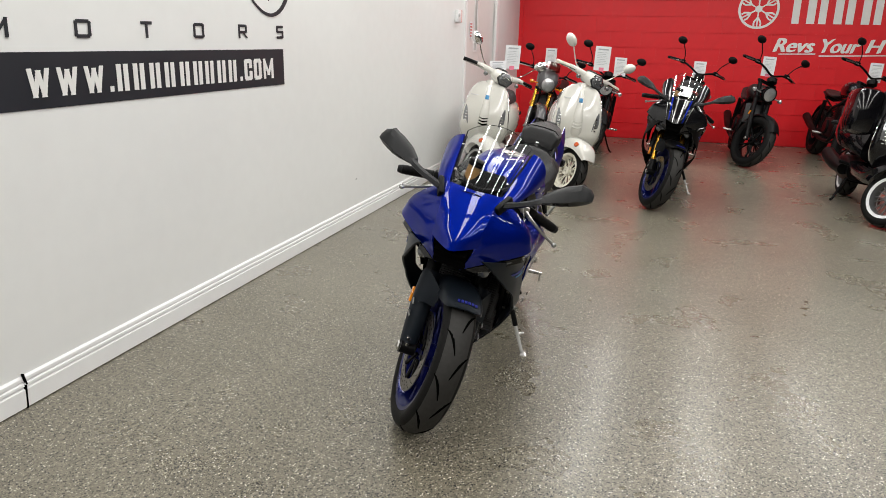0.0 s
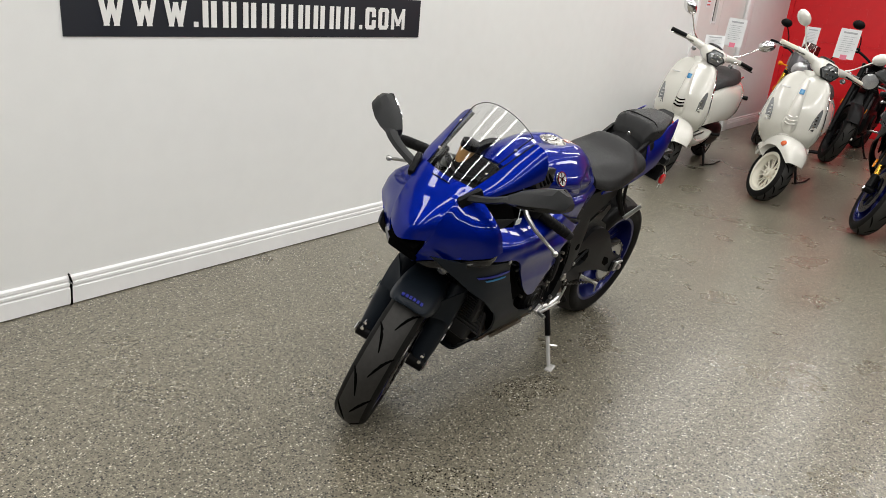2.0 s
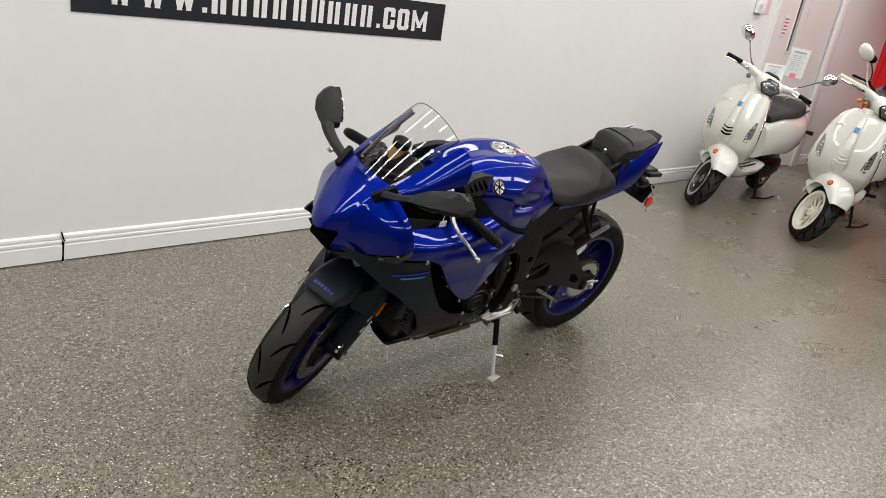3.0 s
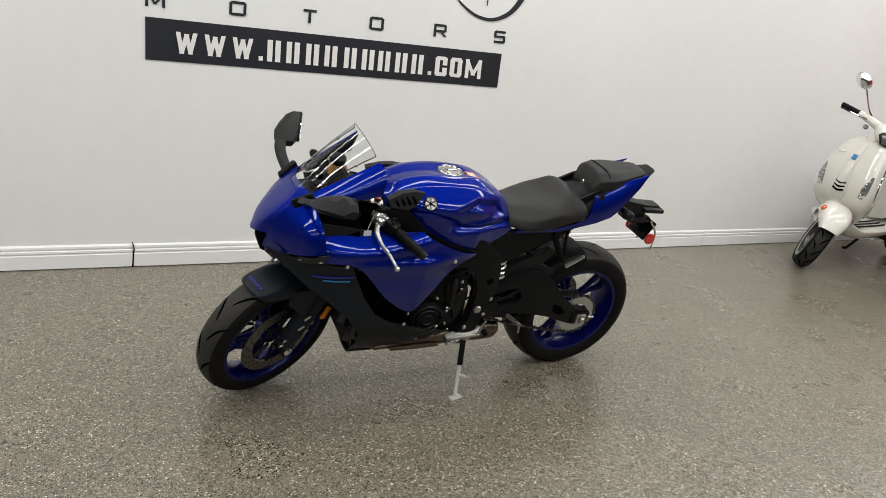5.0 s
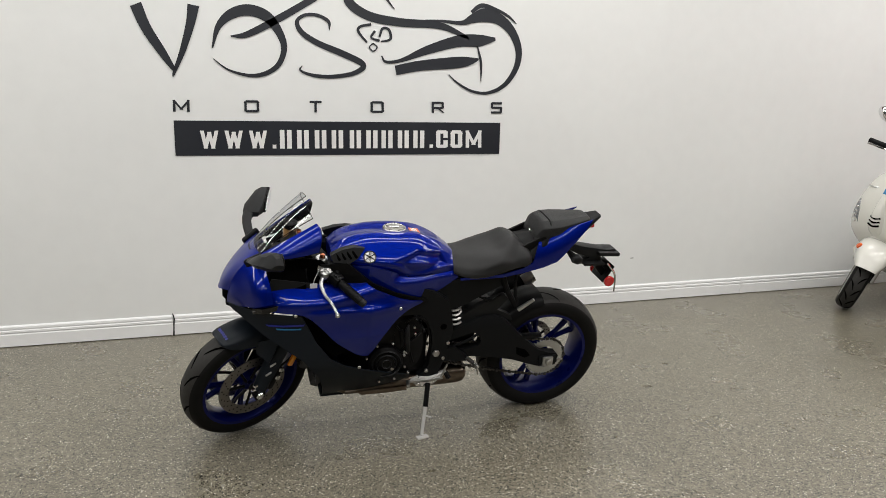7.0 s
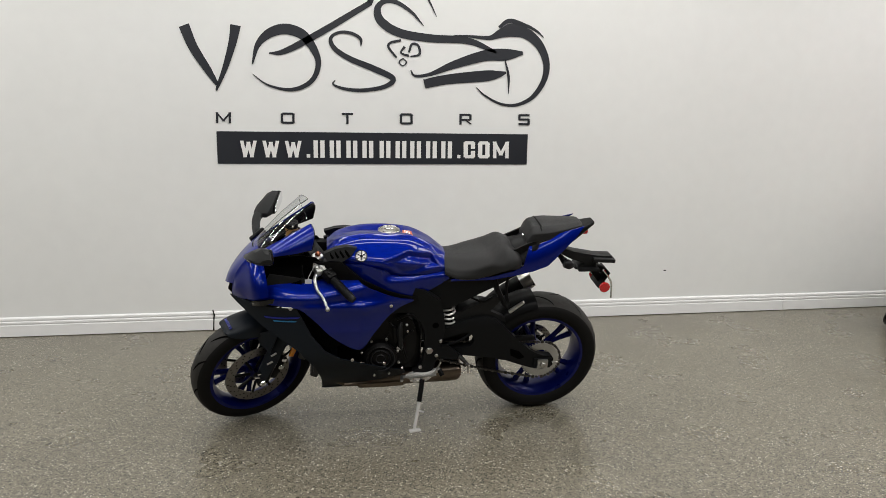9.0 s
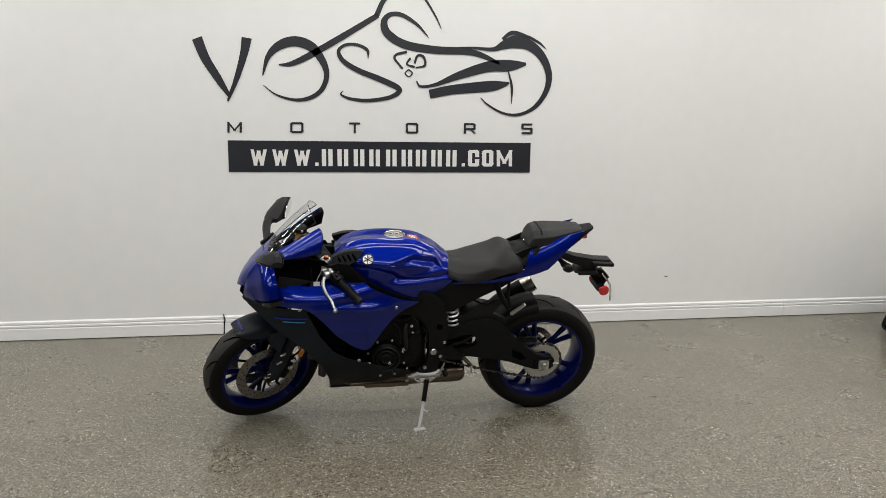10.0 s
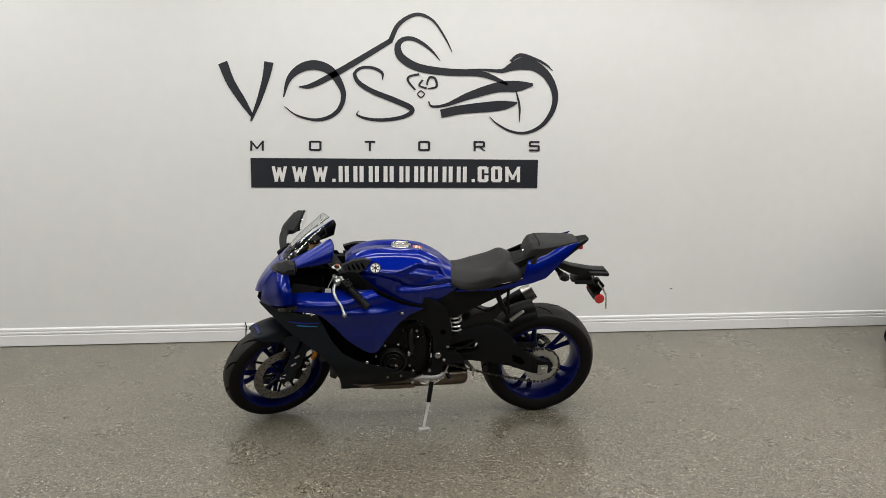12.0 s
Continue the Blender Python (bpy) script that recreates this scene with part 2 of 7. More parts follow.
def tube(bm, pts, r, seg=10, steps=4, smooth=True):
    """A round bar along pts; r is one radius or one for each point."""
    rr = r if isinstance(r, (list, tuple)) else [r] * len(pts)
    rows = [(*p, q) for p, q in zip(pts, rr)]
    rows = spline(rows, steps) if smooth and len(pts) > 2 else [np.array(q, float) for q in rows]
    loops, ref = [], None
    for i, q in enumerate(rows):
        a, b = rows[max(i - 1, 0)][:3], rows[min(i + 1, len(rows) - 1)][:3]
        d = Vector(b - a).normalized()
        if ref is None:
            ref = Vector((0, 0, 1)) if abs(d.z) < 0.9 else Vector((1, 0, 0))
        u = (ref - d * ref.dot(d)).normalized()
        ref = u
        v = d.cross(u)
        loops.append([Vector(q[:3]) + (u * math.cos(k * math.tau / seg) + v * math.sin(k * math.tau / seg)) * q[3] for k in range(seg)])
    rings(bm, loops)
    return bm


def tubem(pts, r, seg=10, steps=4, smooth=True):
    return tube(new_bm(), pts, r, seg, steps, smooth)


def lathe(bm, profile, c=(0, 0, 0), seg=48, closed=True, turn=None):
    """Turns a profile of (radius, y) round the y axis through c."""
    m = Matrix.Translation(c) @ (turn.to_4x4() if turn else Matrix())
    loops = []
    for k in range(seg):
        a = k * math.tau / seg
        loops.append([m @ Vector((r * math.cos(a), y, r * math.sin(a))) for r, y in profile])
    loops.append(loops[0])
    vs = [[bm.verts.new(p) for p in loop] for loop in loops[:-1]]
    vs.append(vs[0])
    k = len(profile)
    for a, b in zip(vs, vs[1:]):
        for i in range(k if closed else k - 1):
            j = (i + 1) % k
            bm.faces.new((a[i], a[j], b[j], b[i]))
    return bm


def lathem(profile, c=(0, 0, 0), seg=48, closed=True, turn=None):
    return lathe(new_bm(), profile, c, seg, closed, turn)


def disc(c, r, w, seg=32, bevel=0.004, turn=None):
    """A solid round plate with its axis along y."""
    h = w / 2
    return lathem([(0.0005, -h), (r - bevel, -h), (r, -h + bevel), (r, h - bevel), (r - bevel, h), (0.0005, h)], c, seg, False, turn)


def panel(outline, side, thick=0.006, step=0.035, both=False, smooth=0):
    """A shaped shell: the outline in (x, z), bent to y = side(x, z) and given a thickness towards the middle."""
    bm = new_bm()
    pts = [tuple(p) for p in (spline(list(outline) + [outline[0]], smooth)[:-1] if smooth else outline)]
    f = bm.faces.new([bm.verts.new((x, 0, z)) for x, z in pts])
    xs, zs = [p[0] for p in pts], [p[1] for p in pts]
    for lo, hi, ax in ((min(xs), max(xs), 0), (min(zs), max(zs), 2)):
        k = max(2, int((hi - lo) / step))
        for i in range(1, k):
            co, no = [0, 0, 0], [0, 0, 0]
            co[ax], no[ax] = lo + (hi - lo) * i / k, 1
            bmesh.ops.bisect_plane(bm, geom=bm.verts[:] + bm.edges[:] + bm.faces[:], plane_co=co, plane_no=no, dist=1e-5)
    for v in bm.verts:
        v.co.y = side(v.co.x, v.co.z)
    bmesh.ops.recalc_face_normals(bm, faces=bm.faces)
    if sum(q.normal.y * q.calc_area() for q in bm.faces) < 0:
        bmesh.ops.reverse_faces(bm, faces=bm.faces)
    ret = bmesh.ops.extrude_face_region(bm, geom=bm.faces[:])
    for v in [g for g in ret["geom"] if isinstance(g, bmesh.types.BMVert)]:
        v.co.y += thick
    if both:
        mirror_y(bm)
    return bm


def mirror_y(bm):
    d = bmesh.ops.duplicate(bm, geom=bm.verts[:] + bm.edges[:] + bm.faces[:])
    vs = [g for g in d["geom"] if isinstance(g, bmesh.types.BMVert)]
    for v in vs:
        v.co.y = -v.co.y
    bmesh.ops.reverse_faces(bm, faces=[g for g in d["geom"] if isinstance(g, bmesh.types.BMFace)])
    return bm


def plate(outline, y, thick, bevel=0.0):
    """A flat plate: the outline in (x, z), thick along y, centred on y."""
    bm = new_bm()
    f = bm.faces.new([bm.verts.new((p[0], y - thick / 2, p[1])) for p in outline])
    r = bmesh.ops.extrude_face_region(bm, geom=[f])
    for v in [g for g in r["geom"] if isinstance(g, bmesh.types.BMVert)]:
        v.co.y += thick
    if bevel:
        bmesh.ops.recalc_face_normals(bm, faces=bm.faces)
        bmesh.ops.bevel(bm, geom=[e for e in bm.edges], offset=bevel, segments=2, affect="EDGES", profile=0.5, clamp_overlap=True)
    return bm


def creased(profile, r=0.16):
    """Doubles each inner point of a profile, so that a smooth curve through it keeps a tight fold there."""
    out = [profile[0]]
    for a, b, c in zip(profile, profile[1:], profile[2:]):
        out += [tuple(q + r * (p - q) for p, q in zip(a, b)), tuple(q + r * (p - q) for p, q in zip(c, b))]
    return out + [profile[-1]]


def body(sections, steps=4, across=3):
    """A closed symmetric form: sections of (x, half profile from the top middle to the bottom middle as (y, z))."""
    rows = [(x, *[c for p in prof for c in p]) for x, prof in sections]
    fine = spline(rows, steps)
    bm, loops = new_bm(), []
    for r in fine:
        half = spline([(r[1 + 2 * i], r[2 + 2 * i]) for i in range((len(r) - 1) // 2)], across)
        half = [(max(0.0, y), z) for y, z in half]
        half[0], half[-1] = (0.0, half[0][1]), (0.0, half[-1][1])
        loops.append([(r[0], y, z) for y, z in half] + [(r[0], -y, z) for y, z in half[-2:0:-1]])
    rings(bm, loops)
    return bm


def sheet(sections, thick, steps=4, across=3, both=False):
    """An open skin through sections of 3D points, given a thickness along its own normals."""
    rows = [[c for p in s for c in p] for s in sections]
    bm = new_bm()
    loops = []
    for r in spline(rows, steps):
        loops.append(spline([tuple(r[3 * i:3 * i + 3]) for i in range(len(r) // 3)], across))
    rings(bm, loops, closed=False)
    bmesh.ops.recalc_face_normals(bm, faces=bm.faces)
    bmesh.ops.solidify(bm, geom=bm.faces[:], thickness=thick)
    if both:
        mirror_y(bm)
    return bm


def turned(bm, m):
    bmesh.ops.transform(bm, matrix=m, verts=bm.verts)
    return bm


def join(*bms):
    out = new_bm()
    for b in bms:
        me = bpy.data.meshes.new("tmp")
        b.to_mesh(me)
        b.free()
        out.from_mesh(me)
        bpy.data.meshes.remove(me)
    return out


def letters(text, size, width=1.0, depth=0.002, bold=0.0014):
    """Writing in the built-in font as a mesh in the (x, z) plane, facing -y, with its lower left corner at the origin."""
    cu = bpy.data.curves.new("text", "FONT")
    cu.body, cu.size, cu.extrude = text, size, depth / 2
    ob = bpy.data.objects.new("text", cu)
    me = bpy.data.meshes.new_from_object(ob)
    bpy.data.objects.remove(ob)
    bpy.data.curves.remove(cu)
    bm = new_bm()
    for k in (0, -1, 1, -2, 2) if bold else (0,):
        have = len(bm.verts)
        bm.from_mesh(me)
        bm.verts.ensure_lookup_table()
        for v in bm.verts[have:]:
            v.co.x += bold * k
            v.co.y += bold * (0.6 if k > 0 else -0.6 if k < 0 else 0)
            v.co.z += 0.0002 * k
    bpy.data.meshes.remove(me)
    bmesh.ops.transform(bm, matrix=Matrix.Rotation(radians(90), 4, "X"), verts=bm.verts)
    lo = min(v.co.x for v in bm.verts)
    low = min(v.co.z for v in bm.verts)
    for v in bm.verts:
        v.co.x, v.co.z = (v.co.x - lo) * width, v.co.z - low
    return bm


def fitted(bm, x0, x1, z0, z1):
    """Writing scaled to lie in x0..x1, z0..z1."""
    xs, zs = [v.co.x for v in bm.verts], [v.co.z for v in bm.verts]
    a, b, c, d = min(xs), max(xs), min(zs), max(zs)
    for v in bm.verts:
        v.co.x = x0 + (v.co.x - a) / (b - a) * (x1 - x0)
        v.co.z = z0 + (v.co.z - c) / (d - c) * (z1 - z0)
    return bm

# ---- the showroom ----
EAST, WEST, SOUTH = 10.05, -8.0, -12.0
solid("floor", boxm(((EAST + WEST) / 2, SOUTH / 2, -0.05), (EAST - WEST + 0.4, -SOUTH + 0.4, 0.1)), FLOOR, "taupe epoxy floor with black and white flakes, semi-gloss", "floor", "structure")
solid("ceiling", boxm(((EAST + WEST) / 2, SOUTH / 2, CEILING + 0.05), (EAST - WEST + 0.4, -SOUTH + 0.4, 0.1)), CEIL, "plain dark painted ceiling", "ceiling", "structure")
DOOR_A, DOOR_B, DOOR_H = 6.70, 8.28, 2.25
bm = new_bm()
box(bm, ((WEST + DOOR_A) / 2, 0.1, CEILING / 2), (DOOR_A - WEST, 0.2, CEILING))
box(bm, ((EAST + 0.2 + DOOR_B) / 2, 0.1, CEILING / 2), (EAST + 0.2 - DOOR_B, 0.2, CEILING))
box(bm, ((DOOR_A + DOOR_B) / 2, 0.1, (CEILING + DOOR_H) / 2), (DOOR_B - DOOR_A, 0.2, CEILING - DOOR_H))
solid("wall_north", bm, WHITE_WALL, "white painted wall with small scuffs", "wall", "structure")
# west and south walls are added out of view, darkened to cut fill light
solid("wall_west", boxm((WEST - 0.1, SOUTH / 2, CEILING / 2), (0.2, -SOUTH, CEILING)), GREY_WALL, "unseen closing wall, dark grey in place of a dim deep room", "wall", "structure")
solid("wall_south", boxm(((EAST + WEST) / 2, SOUTH - 0.1, CEILING / 2), (EAST - WEST, 0.2, CEILING)), GREY_WALL, "unseen closing wall, dark grey in place of a dim deep room", "wall", "structure")
wall_east = solid("wall_east", boxm((EAST + 0.12, SOUTH / 2, CEILING / 2), (0.2, -SOUTH, CEILING)), RED_WALL, "red painted concrete block wall", "wall", "structure")


def light_fitting(x, y):
    """A slim ceiling batten over one tube lamp."""
    t = thing("ceiling_light", pose(x, y, CEILING), "slim white linear ceiling light, switched on", "ceiling light", "ceiling lights in rows")
    part("housing", boxm((0, 0, -0.05), (4.55, 0.15, 0.1), 0.01), WHITE_TRIM, t)
    parts("end_cap", [boxm((s * 2.29, 0, -0.06), (0.03, 0.12, 0.1), 0.005) for s in (-1, 1)], GREY_PLASTIC, t)
    return t


for x, row in LAMPS:
    light_fitting(x, row)


def baseboard(x0, x1):
    """A moulded skirting board: tall flat face, two fine grooves and a rounded top."""
    prof = [(0, 0.007), (-0.018, 0.007), (-0.018, 0.094), (-0.010, 0.099), (-0.010, 0.106), (-0.017, 0.110), (-0.016, 0.122), (-0.008, 0.126), (-0.008, 0.132), (-0.013, 0.136), (-0.012, 0.150), (-0.006, 0.158), (0, 0.16)]
    bm = new_bm()
    rings(bm, [[(x, y - 0.001, z * 0.86) for y, z in prof] for x in (x0, x1)])
    return solid("baseboard", bm, WHITE_TRIM, "white moulded skirting board along the wall", "baseboard", "structure", angle=20)


for a, b in ((WEST, -0.075), (-0.069, 4.37), (4.373, DOOR_A - 0.06), (DOOR_B + 0.12, EAST)):
    baseboard(a, b)
# the cracked joint in the skirting
bm = new_bm()
for k, (x, z, h, w) in enumerate(((-0.072, 0.05, 0.1, 0.008), (-0.069, 0.125, 0.05, 0.005), (-0.076, 0.02, 0.04, 0.004))):
    box(bm, (x, -0.0145, z), (w, 0.012, h), 0, Euler((0, radians((3, -14, 8)[k]), 0)).to_matrix())
solid("skirting_crack", bm, DARK_VOID, "dark cracked joint between two skirting boards", "crack", "structure")

# double door with narrow glass slit
for i, (a, b) in enumerate(((DOOR_A, 7.49), (7.49, DOOR_B))):
    d = thing("door_%d" % (i + 1), pose((a + b) / 2, 0.05, 0), "white painted steel door leaf, closed", "door")
    d["kind"] = "structure"
    w = b - a - 0.008
    bm = new_bm()
    if i == 0:
        box(bm, (-w / 2 + 0.26, 0, DOOR_H / 2), (0.52, 0.045, DOOR_H - 0.02))
        box(bm, (w / 2 - 0.075, 0, DOOR_H / 2), (0.15, 0.045, DOOR_H - 0.02))
        xs = (-w / 2 + 0.52 + w / 2 - 0.15) / 2
        ws = w - 0.67
        box(bm, (xs, 0, 0.68), (ws, 0.0449, 1.34))
        box(bm, (xs, 0, 2.19), (ws, 0.0449, 0.1))
        part("leaf", bm, WHITE_DOOR, d)
        part("glass_slit", boxm((xs, 0.005, 1.745), (ws, 0.008, 0.79)), mat("door_glass_dark", (0.05, 0.045, 0.04), 0.05), d, "narrow dark glass slit")
        part("slit_frame", join(boxm((xs - ws / 2 - 0.008, -0.024, 1.745), (0.016, 0.008, 0.83)), boxm((xs + ws / 2 + 0.008, -0.024, 1.745), (0.016, 0.008, 0.83)), boxm((xs, -0.024, 1.345), (ws + 0.03, 0.008, 0.018))), WHITE_TRIM, d)
    else:
        part("leaf", boxm((0, 0, DOOR_H / 2), (w, 0.045, DOOR_H - 0.02)), WHITE_DOOR, d)
bm = join(boxm((DOOR_A - 0.03, -0.008, DOOR_H / 2), (0.06, 0.016, DOOR_H)), boxm((DOOR_B + 0.05, -0.012, DOOR_H / 2 + 0.4), (0.16, 0.03, DOOR_H + 0.8), 0.004), boxm(((DOOR_A + DOOR_B) / 2, -0.008, DOOR_H + 0.03), (DOOR_B - DOOR_A, 0.016, 0.06)))
solid("trim", bm, WHITE_TRIM, "white painted door frame", "door frame", "structure")


def notice(x, z, w, h, material, lines, y=-0.004):
    t = thing("wall_notice", pose(x, y, z), "small red and white printed notice on the door", "notice")
    part("sheet", boxm((0, 0, 0), (w, 0.003, h)), material, t)
    bm = new_bm()
    for k in range(lines):
        box(bm, (0, -0.003, h * (0.36 - 0.72 * k / max(1, lines - 1))), (w * 0.75, 0.002, h * 0.07))
    part("print_bar", bm, mat("red_print", (0.55, 0.06, 0.05), 0.6), t)
    return t


notice(7.02, 1.60, 0.12, 0.20, PAPER, 5, 0.02)
t = thing("thermostat", pose(6.27, 0, 1.74), "white wall thermostat with a small dial", "thermostat")
part("housing", boxm((0, -0.02, 0), (0.15, 0.035, 0.13), 0.006), WHITE_TRIM, t)
part("dial", disc((-0.03, -0.045, 0.01), 0.02, 0.014), GREY_PILLAR, t)
t = thing("wall_label", pose(6.45, -0.003, 1.745), "small pink printed label on the wall", "label")
part("sheet", boxm((0, 0, 0), (0.11, 0.003, 0.14)), mat("pale_pink_label", (0.75, 0.50, 0.48), 0.6), t)


# ---- wall lettering and emblem ----


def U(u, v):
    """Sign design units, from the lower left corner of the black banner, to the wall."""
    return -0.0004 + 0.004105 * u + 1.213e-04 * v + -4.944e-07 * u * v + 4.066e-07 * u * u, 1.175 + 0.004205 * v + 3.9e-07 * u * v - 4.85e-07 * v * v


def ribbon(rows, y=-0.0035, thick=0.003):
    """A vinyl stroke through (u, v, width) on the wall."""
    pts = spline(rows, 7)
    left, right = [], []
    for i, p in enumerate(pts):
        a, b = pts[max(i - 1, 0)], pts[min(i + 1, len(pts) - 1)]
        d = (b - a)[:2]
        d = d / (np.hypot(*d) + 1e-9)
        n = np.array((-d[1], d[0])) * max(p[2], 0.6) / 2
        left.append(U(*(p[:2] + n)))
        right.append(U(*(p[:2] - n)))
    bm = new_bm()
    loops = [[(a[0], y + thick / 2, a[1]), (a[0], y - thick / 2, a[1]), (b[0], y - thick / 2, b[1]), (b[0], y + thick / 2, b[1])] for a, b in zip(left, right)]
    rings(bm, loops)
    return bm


banner = thing("wall_banner", pose(0, 0, 0), "black vinyl banner with cut-out white web address lettering", "wall lettering")
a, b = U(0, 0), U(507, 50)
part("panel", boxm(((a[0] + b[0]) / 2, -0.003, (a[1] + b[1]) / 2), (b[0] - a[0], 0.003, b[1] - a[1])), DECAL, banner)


GLYPHS = {
    "W": [[(0.06, 1), (0.27, 0)], [(0.27, 0), (0.5, 0.92)], [(0.5, 0.92), (0.73, 0)], [(0.73, 0), (0.94, 1)]],
    "M": [[(0, 0), (0, 1)], [(0, 1), (0.5, 0.18)], [(0.5, 0.18), (1, 1)], [(1, 1), (1, 0)]],
    "T": [[(0, 1), (1, 1)], [(0.5, 1), (0.5, 0)]],
    "R": [[(0, 0), (0, 1)], [(0, 1), (0.9, 1)], [(1, 0.94), (1, 0.5)], [(0.9, 0.44), (0, 0.44)], [(0.5, 0.44), (1, 0)]],
    "S": [[(1, 1), (0.08, 1)], [(0, 0.94), (0, 0.58)], [(0.06, 0.52), (0.94, 0.52)], [(1, 0.46), (1, 0.06)], [(0.92, 0), (0, 0)]],
    "C": [[(1, 0.68), (1, 0.94)], [(0.92, 1), (0.08, 1)], [(0, 0.94), (0, 0.06)], [(0.08, 0), (0.92, 0)], [(1, 0.06), (1, 0.32)]],
    "O": [[(0.90, 1), (0.10, 1)], [(0, 0.92), (0, 0.08)], [(0.10, 0), (0.90, 0)], [(1, 0.08), (1, 0.92)], [(0, 0.92), (0.10, 1)], [(0, 0.08), (0.10, 0)], [(1, 0.08), (0.90, 0)], [(1, 0.92), (0.90, 1)]],
}


def stroked(ch, u0, u1, v0, v1, across, up, y):
    """A letter of straight strokes between u0..u1, v0..v1; strokes are across wide when upright and up wide when level."""
    bm = new_bm()
    a, b, c, d = u0 + across / 2, u1 - across / 2, v0 + up / 2, v1 - up / 2
    for k, (p, q) in enumerate(GLYPHS[ch]):
        p, q = [np.array((a + (b - a) * x, c + (d - c) * z)) for x, z in (p, q)]
        t = (q - p) / np.hypot(*(q - p))
        n = np.array((-t[1], t[0])) * (across * abs(t[1]) + up * abs(t[0])) / 2
        if abs(t[1]) > 0.25 and abs(t[0]) > 0.08:
            n = np.array((across * 0.5 * np.sign(-t[1]), 0.0))
        p, q = p - t * up * 0.45, q + t * up * 0.45
        if abs(t[1]) > 0.25 and abs(t[0]) > 0.08:
            p, q = p + t * up * 0.05, q - t * up * 0.05
        front = y - 0.0003 * k
        rings(bm, [[(U(*(e + s * n))[0], front + h, U(*(e + s * n))[1]) for s, h in ((1, 0.001), (1, -0.001), (-1, -0.001), (-1, 0.001))] for e in (p, q)])
    return bm


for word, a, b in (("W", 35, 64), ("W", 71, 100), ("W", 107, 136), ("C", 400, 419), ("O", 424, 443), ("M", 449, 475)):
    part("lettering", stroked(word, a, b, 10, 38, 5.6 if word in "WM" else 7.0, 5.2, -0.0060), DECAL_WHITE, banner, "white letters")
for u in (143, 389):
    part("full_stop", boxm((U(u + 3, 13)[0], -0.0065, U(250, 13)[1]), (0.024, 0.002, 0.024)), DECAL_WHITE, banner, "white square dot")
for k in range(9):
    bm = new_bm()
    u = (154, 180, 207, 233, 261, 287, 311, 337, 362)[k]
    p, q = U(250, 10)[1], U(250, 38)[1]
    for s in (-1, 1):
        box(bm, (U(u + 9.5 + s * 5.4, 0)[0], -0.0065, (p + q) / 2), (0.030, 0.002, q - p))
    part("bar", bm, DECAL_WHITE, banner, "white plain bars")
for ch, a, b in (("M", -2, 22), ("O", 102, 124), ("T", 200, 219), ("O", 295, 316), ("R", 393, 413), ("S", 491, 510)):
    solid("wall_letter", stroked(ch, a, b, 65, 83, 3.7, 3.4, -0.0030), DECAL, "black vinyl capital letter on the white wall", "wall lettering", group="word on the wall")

emblem = thing("wall_emblem", pose(0, 0, 0), "black vinyl swoosh emblem of a stylised motorcycle", "wall emblem")


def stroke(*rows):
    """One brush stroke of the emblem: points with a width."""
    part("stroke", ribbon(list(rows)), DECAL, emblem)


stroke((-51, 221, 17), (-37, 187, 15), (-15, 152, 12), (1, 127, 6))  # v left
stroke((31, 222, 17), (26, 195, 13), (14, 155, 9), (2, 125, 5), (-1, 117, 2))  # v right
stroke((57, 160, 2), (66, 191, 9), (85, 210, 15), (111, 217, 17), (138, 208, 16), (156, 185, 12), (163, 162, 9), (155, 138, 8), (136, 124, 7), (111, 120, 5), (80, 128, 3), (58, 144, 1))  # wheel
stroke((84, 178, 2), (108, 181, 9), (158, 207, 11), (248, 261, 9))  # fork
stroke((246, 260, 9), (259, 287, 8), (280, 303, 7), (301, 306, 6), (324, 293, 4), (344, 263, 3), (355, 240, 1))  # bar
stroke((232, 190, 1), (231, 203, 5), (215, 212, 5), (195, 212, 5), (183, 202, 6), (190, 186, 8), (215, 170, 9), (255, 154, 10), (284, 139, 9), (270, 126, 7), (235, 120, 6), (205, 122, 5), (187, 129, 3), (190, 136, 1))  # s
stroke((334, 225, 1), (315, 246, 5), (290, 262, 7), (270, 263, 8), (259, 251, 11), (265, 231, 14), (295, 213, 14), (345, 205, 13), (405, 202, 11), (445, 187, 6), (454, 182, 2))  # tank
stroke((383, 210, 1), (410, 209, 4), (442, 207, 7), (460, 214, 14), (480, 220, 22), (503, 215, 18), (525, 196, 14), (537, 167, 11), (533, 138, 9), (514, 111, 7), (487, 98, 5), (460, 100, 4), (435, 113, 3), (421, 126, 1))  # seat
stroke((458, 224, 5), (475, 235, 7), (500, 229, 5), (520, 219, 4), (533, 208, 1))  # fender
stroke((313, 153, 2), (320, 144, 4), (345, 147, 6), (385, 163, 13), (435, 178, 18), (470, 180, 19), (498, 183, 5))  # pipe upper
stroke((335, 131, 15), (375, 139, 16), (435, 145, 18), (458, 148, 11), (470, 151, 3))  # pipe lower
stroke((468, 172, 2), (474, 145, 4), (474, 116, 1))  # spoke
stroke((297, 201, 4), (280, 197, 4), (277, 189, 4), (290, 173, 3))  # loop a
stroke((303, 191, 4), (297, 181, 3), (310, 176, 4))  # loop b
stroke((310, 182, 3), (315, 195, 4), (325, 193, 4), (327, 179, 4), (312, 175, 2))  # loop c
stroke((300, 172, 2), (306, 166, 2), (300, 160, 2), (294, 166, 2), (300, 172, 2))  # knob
solid("wall_scuff", boxm((3.33, -0.0012, 0.353), (0.022, 0.0024, 0.006), 0.0), GREY_PLASTIC, "small dark scuff mark on the white wall", "scuff", "structure")

